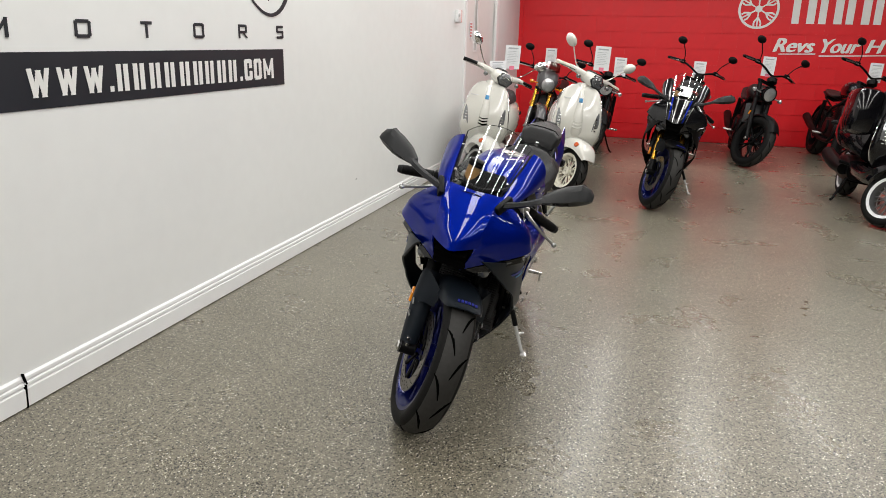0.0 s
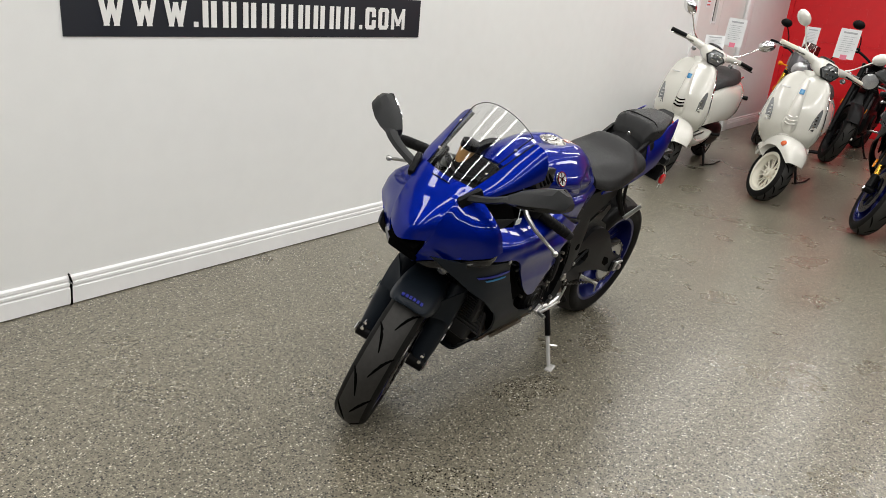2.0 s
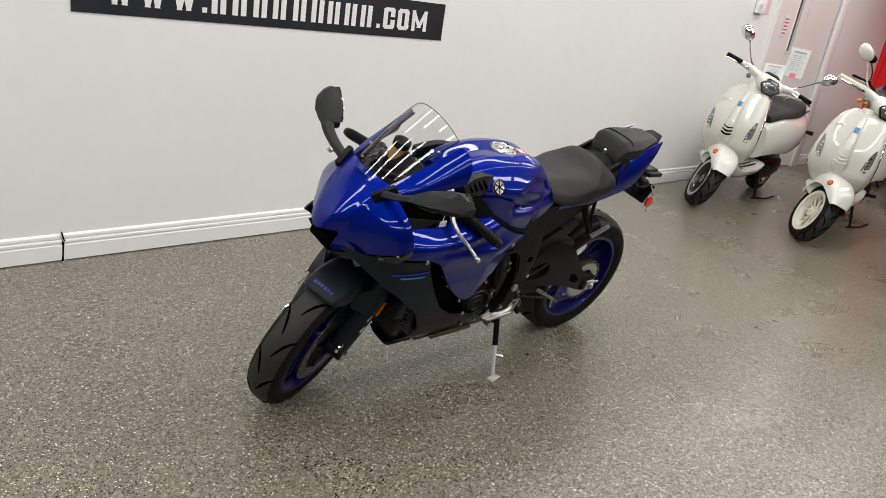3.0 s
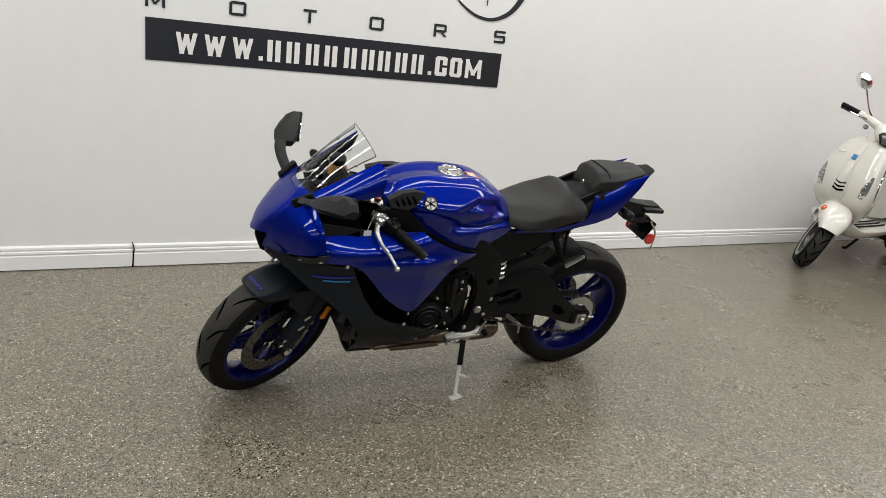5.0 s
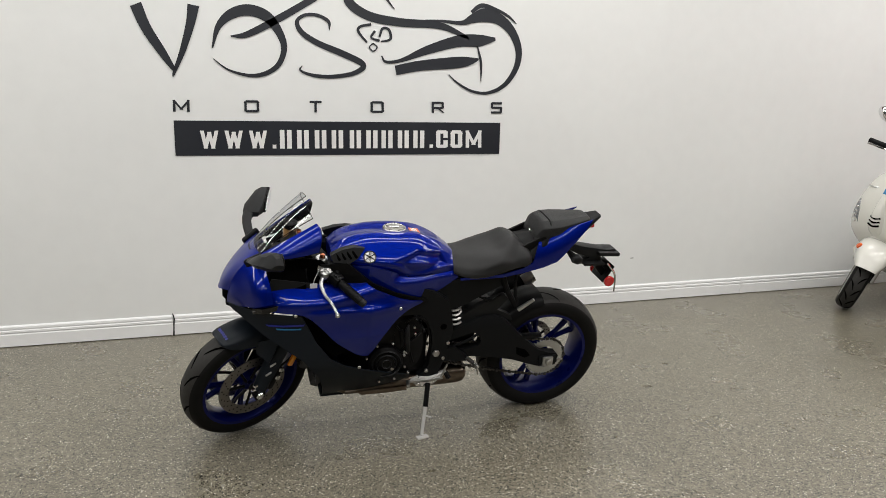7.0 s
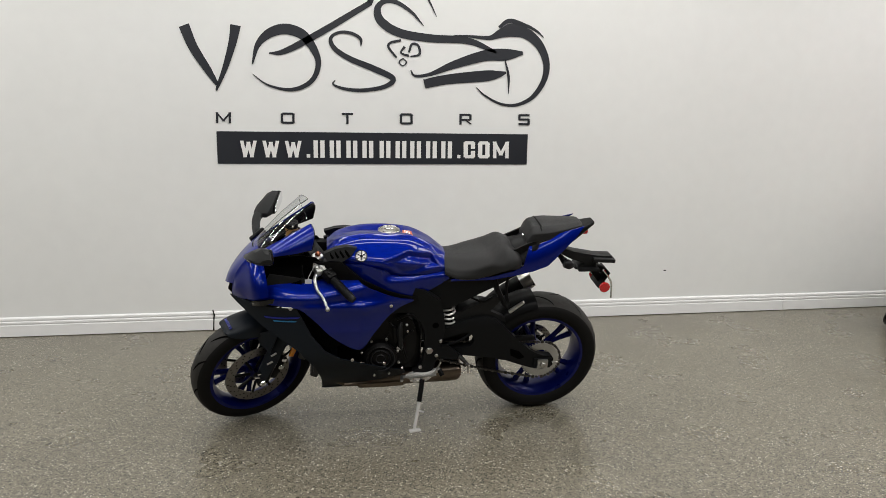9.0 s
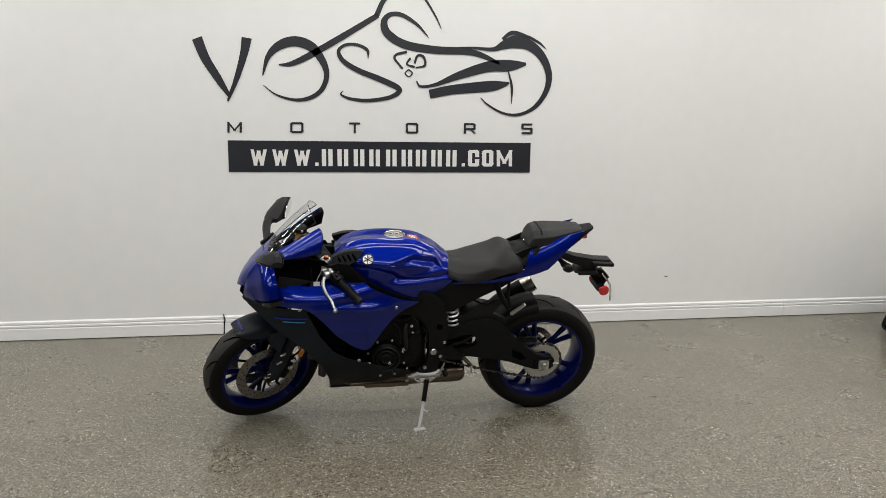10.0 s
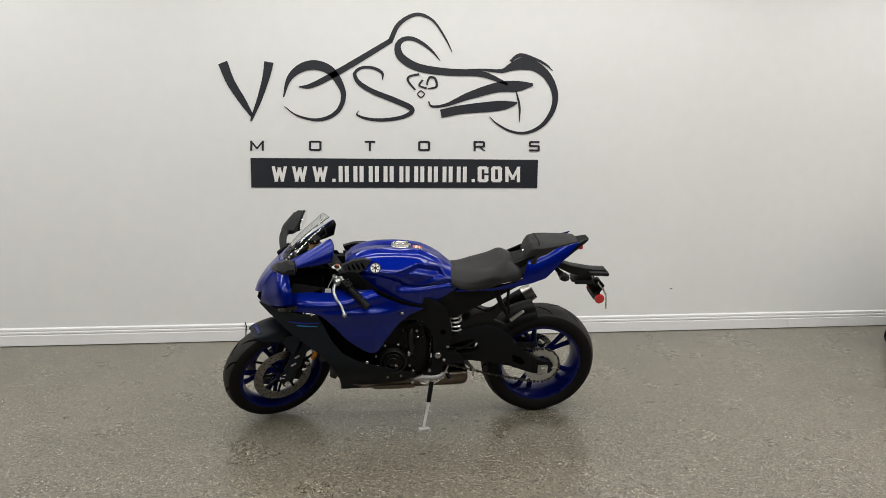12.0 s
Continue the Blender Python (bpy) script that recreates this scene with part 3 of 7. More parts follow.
# ---- sport motorcycles ----
def wheel(parent, name, c, radius, width, bead, m, rim_mat, spokes, pairs=True, discs=(), disc_r=0.15, tyre_label="black sport tyre with a dusty tread", hub_r=0.035, grooves=11, spoke_w=0.012, band=None):
    """A wheel on an axle along y at c, moved by m: rim with spokes, tyre with cut tread, drilled brake discs."""
    rw = width * 0.40
    bm = lathem([(bead + 0.006, -rw), (bead + 0.008, -rw - 0.005), (bead - 0.006, -rw - 0.003), (bead - 0.020, -rw * 0.55), (bead - 0.026, 0), (bead - 0.020, rw * 0.55), (bead - 0.006, rw + 0.003), (bead + 0.008, rw + 0.005), (bead + 0.006, rw)], (0, 0, 0), 64)
    spoke_bms = []
    for k in range(spokes):
        a = k * math.tau / spokes
        for s in ((-0.17, 0.17) if pairs else (0,)):
            p, q = a + s * 0.35, a + s
            r1 = bead - 0.018
            mid = ((hub_r + r1) / 2)
            spoke_bms.append(tubem([(hub_r * math.cos(p), 0, hub_r * math.sin(p)), (mid * math.cos((p + q) / 2), 0, mid * math.sin((p + q) / 2)), (r1 * math.cos(q), 0, r1 * math.sin(q))], [spoke_w * 1.25, spoke_w, spoke_w * 1.3], 8, 3))
    lathe(bm, [(0.012, -rw * 0.75), (hub_r + 0.005, -rw * 0.75), (hub_r + 0.012, -rw * 0.3), (hub_r + 0.012, rw * 0.3), (hub_r + 0.005, rw * 0.75), (0.012, rw * 0.75)], (0, 0, 0), 24)
    at = m @ Matrix.Translation(c)
    rim = part(name, turned(bm, at), rim_mat, parent)
    parts("spoke", [turned(b, at) for b in spoke_bms], rim_mat, rim)
    w = width / 2
    R = radius

    def crown(f):
        """How far the round tread lies below its middle, at the share f of the half width."""
        return 0.55 * (R - bead) * (1 - math.sqrt(max(0.0, 1 - (0.985 * f) ** 2)))

    prof = [(bead, -rw * 0.95), (bead + 0.006, -rw - 0.004), (bead + (R - bead) * 0.24, -w * 0.95), (bead + (R - bead) * 0.42, -w)] + [(R - crown(f), -w * f) for f in (0.95, 0.85, 0.72, 0.58, 0.42, 0.25, 0.10)] + [(R, 0)]
    prof = prof + [(r, -y) for r, y in prof[-2::-1]]
    bm = lathem(prof + [(bead + 0.008, 0)], (0, 0, 0), 72)
    tyre = part("tyre", turned(bm, at), RUBBER, rim, tyre_label)
    tyre.data.materials.append(TREAD)
    mid = at @ Vector((0, 0, 0))
    for f in tyre.data.polygons:
        if (f.center - mid).length > R - (R - bead) * 0.13:
            f.material_index = 1
    # cut grooves over the crown
    bm = new_bm()
    for k in range(grooves * 2):
        side = 1 if k % 2 else -1
        a0 = k * math.pi / grooves
        rows = []
        for i in range(6):
            u = i / 5
            y = side * w * (0.06 + 0.74 * u)
            f = abs(y) / w
            r = R - crown(f) + 0.0008
            rows.append((a0 + 0.30 * u + 0.05 * math.sin(u * 3.1), y, r, 0.0045 * math.sin(math.pi * (0.12 + 0.8 * u))))
        vs = []
        for a, y, r, h in rows:
            vs.append([bm.verts.new((r * math.cos(a + s * h / R), y - s * side * h * 0.8, r * math.sin(a + s * h / R))) for s in (-1, 1)])
        for p, q in zip(vs, vs[1:]):
            bm.faces.new((p[0], p[1], q[1], q[0]))
    part("tread_groove", turned(bm, at), DARK_VOID, rim)
    if band:
        bm = new_bm()
        for s in (-1, 1):
            lathe(bm, [(bead - 0.012, s * (rw + 0.004)), (bead + 0.010, s * (rw + 0.0075)), (bead + 0.012, s * (rw + 0.004)), (bead - 0.012, s * (rw + 0.001))], (0, 0, 0), 48)
        part("rim_band", turned(bm, at), band, rim)
    for y in discs:
        bm = lathem([(disc_r * 0.70, -0.0025), (disc_r, -0.0025), (disc_r, 0.0025), (disc_r * 0.70, 0.0025)], (0, y, 0), 56)
        d = part("brake_disc", turned(bm, at), DISC, rim, "drilled steel brake disc")
        bm = new_bm()
        for k in range(60):
            a = k * math.tau / 60
            r = disc_r * (0.78, 0.86, 0.93)[k % 3]
            lathe(bm, [(0.0003, -0.0032), (0.0036, -0.0032), (0.0036, 0.0032), (0.0003, 0.0032)], (r * math.cos(a), y, r * math.sin(a)), 6, False)
        part("disc_hole", turned(bm, at), DARK_VOID, rim)
        arms = []
        for k in range(8):
            a = k * math.tau / 8
            arms.append(turned(tubem([(hub_r * math.cos(a), y * 0.8, hub_r * math.sin(a)), (disc_r * 0.72 * math.cos(a + 0.25), y, disc_r * 0.72 * math.sin(a + 0.25))], 0.007, 6), at))
        parts("disc_carrier", arms, BLACK_PLASTIC, d)
    return rim


def bolt(parent, p, r=0.008, material=None, m=None, axis=1):
    turn = Euler((0, 0, 0)).to_matrix()
    part("bolt", turned(disc(p, r, 0.012, 10, 0.002), m or Matrix()), material or STEEL, parent)


def sport_bike(m, steer, label, paint, paint_rim, lower, fork_mat, accent, plate_holder=True, papers=False):
    """A fully faired litre sport bike on its side stand; x ahead, y to its left, z up, origin under the rear axle."""
    bike = thing("sport_motorcycle", m, label, "motorcycle")
    I = Matrix()
    axis = Vector((-0.407, 0, 0.914)).normalized()
    foot = Vector((1.507, 0, 0))
    S = Matrix.Translation((0.040, 0, 0)) @ Matrix.Translation(foot) @ Matrix.Rotation(radians(steer), 4, axis) @ Matrix.Translation(-foot)
    # wheels
    wheel(bike, "front_wheel", (1.405, 0, 0.300), 0.300, 0.125, 0.222, S, paint_rim, 5, True, (-0.062, 0.062), 0.160)
    wheel(bike, "rear_wheel", (0, 0, 0.322), 0.322, 0.195, 0.224, I, paint_rim, 5, True, (-0.075,), 0.110, spoke_w=0.013)

    # fork, axle, calipers, front mudguard
    for s in (-1, 1):
        y = s * 0.103
        leg = part("fork_leg", turned(tubem([(1.125, y, 0.86), (1.255, y, 0.565)], 0.0275, 14), S), fork_mat, bike)
        part("slider", turned(tubem([(1.255, y, 0.565), (1.375, y, 0.315)], 0.020, 12), S), fork_mat if fork_mat is GOLD else STEEL, leg, "bright fork slider")
        part("fork_foot", turned(join(tubem([(1.345, y, 0.40), (1.398, y, 0.285)], [0.026, 0.030], 10), tubem([(1.405, y - 0.03, 0.30), (1.405, y + 0.03, 0.30)], 0.026, 14)), S), BLACK_PLASTIC, leg)
        part("axle_nut", turned(disc((1.405, y + s * 0.034, 0.30), 0.019, 0.014, 6), S), CHROME, leg)
        bare = fork_mat is GOLD
        if not bare:
            cover = []
            for u, rad, back in ((0.0, 0.034, 0.006), (0.18, 0.040, 0.010), (0.5, 0.041, 0.010), (0.8, 0.038, 0.006), (1.0, 0.034, 0.004)):
                cx, cz = 1.262 + 0.128 * u, 0.575 - 0.262 * u
                row = []
                for th in (-95, -60, -20, 20, 55, 85):
                    c_, s_ = math.cos(radians(th)), math.sin(radians(th))
                    row.append((cx + 0.9 * rad * c_, y + s * rad * s_, cz + 0.43 * rad * c_))
                row.append((row[-1][0] - back, row[-1][1], row[-1][2] - back * 0.45))
                cover.append(row)
            guard = part("fork_cover", turned(sheet(cover, 0.004, 4, 3), S), lower, leg, "matt fork guard with two slots")
            parts("guard_slot", [turned(boxm((1.352 + k * 0.020, s * 0.1445, 0.470 - k * 0.045), (0.030, 0.005, 0.010), 0.002, Euler((0, radians(18), 0)).to_matrix()), S) for k in (0, 1)], ALU, leg)
            parts("guard_bolt", [turned(tubem([(1.400 + 0.012 * k, y + s * 0.012, 0.345 - 0.022 * k), (1.424 + 0.012 * k, y + s * 0.012, 0.345 - 0.018 * k)], 0.007, 8), S) for k in (0, 1)], CHROME, leg)
        cal = part("brake_caliper", turned(boxm((1.318, s * 0.072, 0.325), (0.055, 0.045, 0.125), 0.012, Euler((0, radians(-28), 0)).to_matrix()), S), BLACK_PLASTIC, bike)
        parts("caliper_bolt", [turned(disc((1.283, s * 0.100, 0.375), 0.014, 0.014, 14), S), turned(disc((1.300, s * 0.100, 0.335), 0.014, 0.014, 14), S)], CHROME, cal)
        part("reflector", turned(boxm((1.252, s * 0.136, 0.450), (0.024, 0.012, 0.062), 0.003, Euler((0, radians(-24), 0)).to_matrix()), S), AMBER, bike, "amber side reflector")
        part("brake_hose", turned(tubem([(1.30, s * 0.09, 0.38), (1.235, s * 0.12, 0.47), (1.19, s * 0.10, 0.62), (1.14, s * 0.07, 0.78)], 0.006, 6), S), BLACK_PLASTIC, bike)
        part("clip_on", turned(tubem([(1.105, s * 0.10, 0.915), (1.110, s * 0.17, 0.900), (1.062, s * 0.335, 0.855)], 0.0135, 10, 3, False), S), BLACK_PLASTIC, bike)
        grip = part("grip", turned(tubem([(1.096, s * 0.220, 0.887), (1.062, s * 0.335, 0.855)], 0.0185, 14), S), BLACK_PLASTIC, bike, "black rubber grip")
        part("bar_end", turned(tubem([(1.062, s * 0.335, 0.855), (1.056, s * 0.352, 0.850)], [0.019, 0.015], 12), S), GREY_PLASTIC, grip)
        part("grip_rib", turned(join(*[tubem([(1.088 - k * 0.0042, s * (0.246 + k * 0.0142), 0.8798 - k * 0.00395), (1.0865 - k * 0.0042, s * (0.251 + k * 0.0142), 0.8784 - k * 0.00395)], 0.0198, 12) for k in range(6)]), S), RUBBER, grip)
        sw = part("switchgear", turned(boxm((1.104, s * 0.193, 0.895), (0.05, 0.055, 0.045), 0.010, Euler((s * radians(-15), 0, s * radians(16))).to_matrix()), S), BLACK_PLASTIC, bike)
        part("switch_button", turned(join(boxm((1.095, s * 0.186, 0.922), (0.014, 0.014, 0.010), 0.003), boxm((1.112, s * 0.203, 0.920), (0.010, 0.014, 0.010), 0.003)), S), GREY_PLASTIC, sw)
        part("lever", turned(tubem([(1.150, s * 0.165, 0.900), (1.172, s * 0.190, 0.885), (1.178, s * 0.235, 0.862), (1.168, s * 0.275, 0.842), (1.170, s * 0.325, 0.822)], [0.010, 0.009, 0.007, 0.006, 0.006], 8), S), ALU, bike, "bright aluminium lever with a ball end")
        part("lever_ball", turned(lathem([(0.0004, -0.011), (0.008, -0.008), (0.011, 0), (0.008, 0.008), (0.0004, 0.011)], (1.171, s * 0.330, 0.820), 12, False), S), ALU, bike)
        part("lever_perch", turned(join(boxm((1.140, s * 0.155, 0.905), (0.035, 0.05, 0.03), 0.006), disc((1.145, s * 0.145, 0.92), 0.013, 0.02, 12, turn=Euler((radians(90), 0, 0)).to_matrix())), S), ALU, bike)
    part("triple_clamp", turned(join(boxm((1.095, 0, 0.905), (0.075, 0.26, 0.03), 0.010), boxm((1.175, 0, 0.735), (0.07, 0.27, 0.035), 0.010)), S), BLACK_PLASTIC, bike)
    for s in (-1, 1):
        up_turn = Euler((radians(90), 0, 0)).to_matrix()
        cap = part("fork_cap", turned(disc((1.122, s * 0.103, 0.937), 0.026, 0.034, 18, turn=up_turn), S), ALU if fork_mat is not GOLD else AMBER, bike)
        part("cap_nut", turned(disc((1.120, s * 0.103, 0.960), 0.014, 0.016, 6, turn=up_turn), S), COPPER, cap, "copper-coloured adjuster nut")
        part("fork_clamp", turned(join(tubem([(1.126, s * 0.103, 0.925), (1.132, s * 0.103, 0.905)], 0.034, 14), tubem([(1.122, s * 0.120, 0.915), (1.110, s * 0.172, 0.902)], [0.020, 0.018], 10)), S), ALU, bike, "cast aluminium bar clamp")
    part("fluid_reservoir", turned(lathem([(0.0004, -0.03), (0.026, -0.03), (0.028, 0.028), (0.0004, 0.03)], (1.165, -0.10, 0.970), 20, False, Euler((radians(90), 0, 0)).to_matrix()), S), CREAM, bike, "amber brake fluid reservoir")
    part("reservoir_lid", turned(lathem([(0.0004, -0.012), (0.031, -0.012), (0.031, 0.010), (0.024, 0.014), (0.0004, 0.014)], (1.165, -0.10, 1.012), 20, False, Euler((radians(90), 0, 0)).to_matrix()), S), BLACK_PLASTIC, bike)
    # mudguard over the front tyre
    rows = []
    for k in range(7):
        a = radians((64, 66, 72, 86, 102, 119, 136)[k])
        r = 0.322 + 0.004 * (k == 0)
        c = (1.405 + r * math.cos(a), 0.300 + r * math.sin(a))
        wid = (0.046, 0.064, 0.077, 0.083, 0.082, 0.078, 0.068)[k]
        drop = (0.010, 0.022, 0.046, 0.070, 0.080, 0.070, 0.050)[k]
        n = (math.cos(a), math.sin(a))
        rows.append([(c[0] - n[0] * drop, -wid, c[1] - n[1] * drop), (c[0] - n[0] * drop * 0.34, -wid * 0.86, c[1] - n[1] * drop * 0.34), (c[0] - n[0] * 0.004, -wid * 0.5, c[1] - n[1] * 0.004), (c[0], 0, c[1]), (c[0] - n[0] * 0.004, wid * 0.5, c[1] - n[1] * 0.004), (c[0] - n[0] * drop * 0.34, wid * 0.86, c[1] - n[1] * drop * 0.34), (c[0] - n[0] * drop, wid, c[1] - n[1] * drop)])
    guard = part("front_mudguard", turned(sheet(rows, 0.004, 5, 4), S), lower, bike, "matt slate front mudguard")
    for s in (-1, 1):
        # arm from the mudguard to the fork guard
        part("mudguard_wing", turned(sheet([[(1.405, s * 0.072, 0.560), (1.400, s * 0.074, 0.520), (1.395, s * 0.074, 0.490)], [(1.360, s * 0.105, 0.585), (1.370, s * 0.112, 0.540), (1.380, s * 0.112, 0.490)], [(1.320, s * 0.132, 0.600), (1.340, s * 0.138, 0.545), (1.370, s * 0.138, 0.480)]], 0.005, 4, 3), S), lower, guard)
    for k in range(6):
        y = -0.034 + k * 0.0136
        part("decal_bar", turned(boxm((1.405 + 0.3255 * math.cos(radians(70)), y, 0.300 + 0.3255 * math.sin(radians(70)) - 0.10 * y * y * 20), (0.012, 0.0085, 0.003), 0.0, Euler((0, radians(20), 0)).to_matrix()), S), DECAL_BLUE, guard)
    for s in (-1, 1):
        for k in range(3):
            a = radians(75 + k * 4)
            part("decal_bar", turned(boxm((1.405 + 0.288 * math.cos(a), s * 0.0685, 0.300 + 0.288 * math.sin(a)), (0.024, 0.003, 0.0085), 0.001, Euler((s * radians(12), -a, 0)).to_matrix()), S), DECAL_BLUE, guard)

    # nose cowl
    nose = [
        [(1.546, 0.0, 0.766), (1.532, 0.042, 0.776), (1.503, 0.083, 0.787), (1.510, 0.068, 0.742), (1.507, 0.047, 0.694)],
        [(1.527, 0.0, 0.816), (1.517, 0.046, 0.824), (1.487, 0.089, 0.838), (1.484, 0.116, 0.778), (1.478, 0.106, 0.724)],
        [(1.489, 0.0, 0.872), (1.480, 0.050, 0.879), (1.458, 0.094, 0.886), (1.440, 0.165, 0.822), (1.430, 0.185, 0.758)],
        [(1.448, 0.0, 0.916), (1.440, 0.054, 0.921), (1.424, 0.100, 0.924), (1.402, 0.206, 0.852), (1.392, 0.238, 0.782)],
        [(1.412, 0.0, 0.948), (1.406, 0.056, 0.950), (1.392, 0.106, 0.948), (1.368, 0.222, 0.868), (1.362, 0.256, 0.795)],
        [(1.392, 0.0, 0.960), (1.386, 0.056, 0.962), (1.372, 0.110, 0.960), (1.340, 0.222, 0.872), (1.330, 0.254, 0.800)],
    ]
    full = [[(x, -y, z) for x, y, z in r[:0:-1]] + r for r in nose]
    tight = []
    for r in full:
        row = []
        for k, b in enumerate(r):
            row += [b] if k not in (2, 6) else [tuple(b[i] + (q[i] - b[i]) * 0.10 for i in range(3)) for q in (r[k - 1], r[k + 1])]
        tight.append(row)
    cowl = part("nose_cowl", sheet(tight, 0.005, 5, 3), paint, bike, angle=40)
    if papers:
        def stripe(f0, f1, k, lift=0.004):
            rows = []
            for r in nose:
                a, b = Vector(r[k]), Vector(r[k + 1])
                up = Vector((lift, 0, lift))
                rows.append([tuple(a.lerp(b, f) + up) for f in (f0, (f0 + f1) / 2, f1)])
            return rows
        for s in (-1, 1):
            for rows, tint in ((stripe(0.42, 0.62, 0), ALU), (stripe(0.25, 0.55, 1), BLUE), (stripe(0.05, 0.12, 2), ALU)):
                part("nose_stripe", sheet([[(x, s * y, z) for x, y, z in r] for r in rows], 0.001, 4, 2), tint, cowl)
    strip = [
        [(1.397, 0.090, 0.938), (1.392, 0.108, 0.950), (1.384, 0.124, 0.946), (1.374, 0.134, 0.928)],
        [(1.313, 0.104, 0.994), (1.306, 0.128, 1.000), (1.296, 0.162, 0.990), (1.300, 0.168, 0.956)],
        [(1.230, 0.117, 1.048), (1.218, 0.150, 1.052), (1.206, 0.190, 1.032), (1.215, 0.192, 0.978)],
        [(1.146, 0.130, 1.102), (1.132, 0.165, 1.100), (1.122, 0.206, 1.070), (1.142, 0.208, 1.002)],
    ]
    rolled = []
    for (ax, ay, az), _, (bx, by, bz), (cx, cy, cz) in strip:
        row = []
        for k in range(8):
            a = radians(8 + 82 * k / 7)
            f = k / 7
            row.append((ax + (cx - ax) * f + (bx - (ax + cx) / 2) * math.sin(math.pi * f) * 0.6, ay + (cy - ay) * math.sin(a), cz + (az - cz) * math.cos(a) ** 0.85))
        rolled.append(row)
    strip = rolled
    for s in (-1, 1):
        part("screen_flank", sheet([[(x, s * y, z) for x, y, z in r] for r in strip], 0.005, 6, 3), paint, bike)
        part("flank_liner", sheet([[(x - 0.004, s * (y - 0.011), z - 0.006) for x, y, z in r] for r in strip], 0.003, 4, 2), BLACK_PLASTIC, bike, "black inner side of the cowl")
    for s in (-1, 1):
        lamp = [(1.498, 0.698), (1.470, 0.719), (1.412, 0.750), (1.362, 0.775), (1.250, 0.780), (1.250, 0.764), (1.362, 0.752), (1.420, 0.724), (1.478, 0.690)]
        part("position_lamp", panel(lamp, lambda x, z: s * min(0.243 - 0.25 * max(0, 1.36 - x), 0.046 + 1.75 * (1.508 - x) - 2.6 * (1.508 - x) ** 2), -s * 0.008, 0.03), BLACK_GLOSS, bike, "slim black lamp slit")
        part("lamp_strip", panel([(1.455, 0.722), (1.40, 0.748), (1.402, 0.742), (1.455, 0.715)], lambda x, z: s * (0.0475 + 1.75 * (1.508 - x) - 2.6 * (1.508 - x) ** 2), -s * 0.004, 0.03), LENS, bike, "bright daytime lamp strip")
        part("head_lamp", lathem([(0.0004, -0.03), (0.024, -0.02), (0.024, 0.01), (0.016, 0.018), (0.0004, 0.021)], (1.425, s * 0.118, 0.690), 20, False, Euler((0, 0, radians(-90))).to_matrix()), LENS, bike, "round projector head lamp")
    part("air_intake", join(boxm((1.462, 0, 0.725), (0.10, 0.125, 0.075), 0.012, Euler((0, radians(-14), 0)).to_matrix()), plate([(1.530, 0.752), (1.47, 0.775), (1.43, 0.70), (1.495, 0.700)], 0, 0.12, 0.004)), DARK_VOID, bike, "black central air intake")
    part("cowl_liner", body([(1.500, [(0, 0.800), (0.05, 0.79), (0.07, 0.745), (0, 0.735)]), (1.43, [(0, 0.87), (0.10, 0.85), (0.14, 0.75), (0, 0.70)]), (1.33, [(0, 0.895), (0.13, 0.885), (0.17, 0.76), (0, 0.68)]), (1.19, [(0, 0.90), (0.15, 0.89), (0.175, 0.77), (0, 0.66)])]), DARK_VOID, bike)
    # clear screen, curved across and rounded at the top
    bm, loops = new_bm(), []
    for i in range(13):
        row = []
        for j in range(-8, 9):
            v = j / 8
            u = i / 12 * (1.0 - 0.04 * abs(v) ** 3)
            y = v * (0.089 + 0.042 * u)
            sag = y * y / 0.255
            bow = 0.008 * math.sin(math.pi * u)
            row.append((1.412 - 0.216 * u + (bow - sag) * 0.697, y, 0.953 + 0.222 * u + (bow - sag) * 0.717))
        loops.append(row)
    rings(bm, loops, closed=False)
    bmesh.ops.recalc_face_normals(bm, faces=bm.faces)
    scr = part("windscreen", bm, SCREEN, bike, "clear curved windscreen")
    scr.visible_shadow = False
    part("screen_edge", tubem([(x, y, z) for x, y, z in loops[-1]] , 0.0012, 6, 2), GREY_PLASTIC, scr)
    part("screen_base_edge", tubem([loops[i][-1] for i in range(12, -1, -1)] + [loops[0][j] for j in range(14, 1, -1)] + [loops[i][0] for i in range(13)], 0.0020, 6, 1), BLACK_PLASTIC, scr)
    parts("screen_screw", [lathem([(0.0003, -0.004), (0.005, -0.004), (0.005, 0.004), (0.0003, 0.004)], loops[i][j], 8, False) for i, j in ((4, 0), (9, 0), (4, -1), (9, -1))], STEEL, scr)
    # cockpit
    dash = part("dashboard", boxm((1.245, 0, 0.965), (0.025, 0.165, 0.085), 0.010, Euler((0, radians(-38), 0)).to_matrix()), BLACK_PLASTIC, bike)
    part("display", boxm((1.232, 0, 0.975), (0.006, 0.14, 0.065), 0.002, Euler((0, radians(-38), 0)).to_matrix()), BLACK_GLOSS, dash)
    part("cockpit_bracket", join(tubem([(1.27, -0.10, 0.965), (1.33, 0, 0.95), (1.27, 0.10, 0.965)], 0.011, 8), boxm((1.31, 0, 0.905), (0.13, 0.16, 0.05), 0.012), tubem([(1.26, -0.12, 0.98), (1.34, -0.09, 0.965)], 0.014, 8), tubem([(1.26, 0.12, 0.98), (1.34, 0.09, 0.965)], 0.014, 8)), BLACK_PLASTIC, bike)
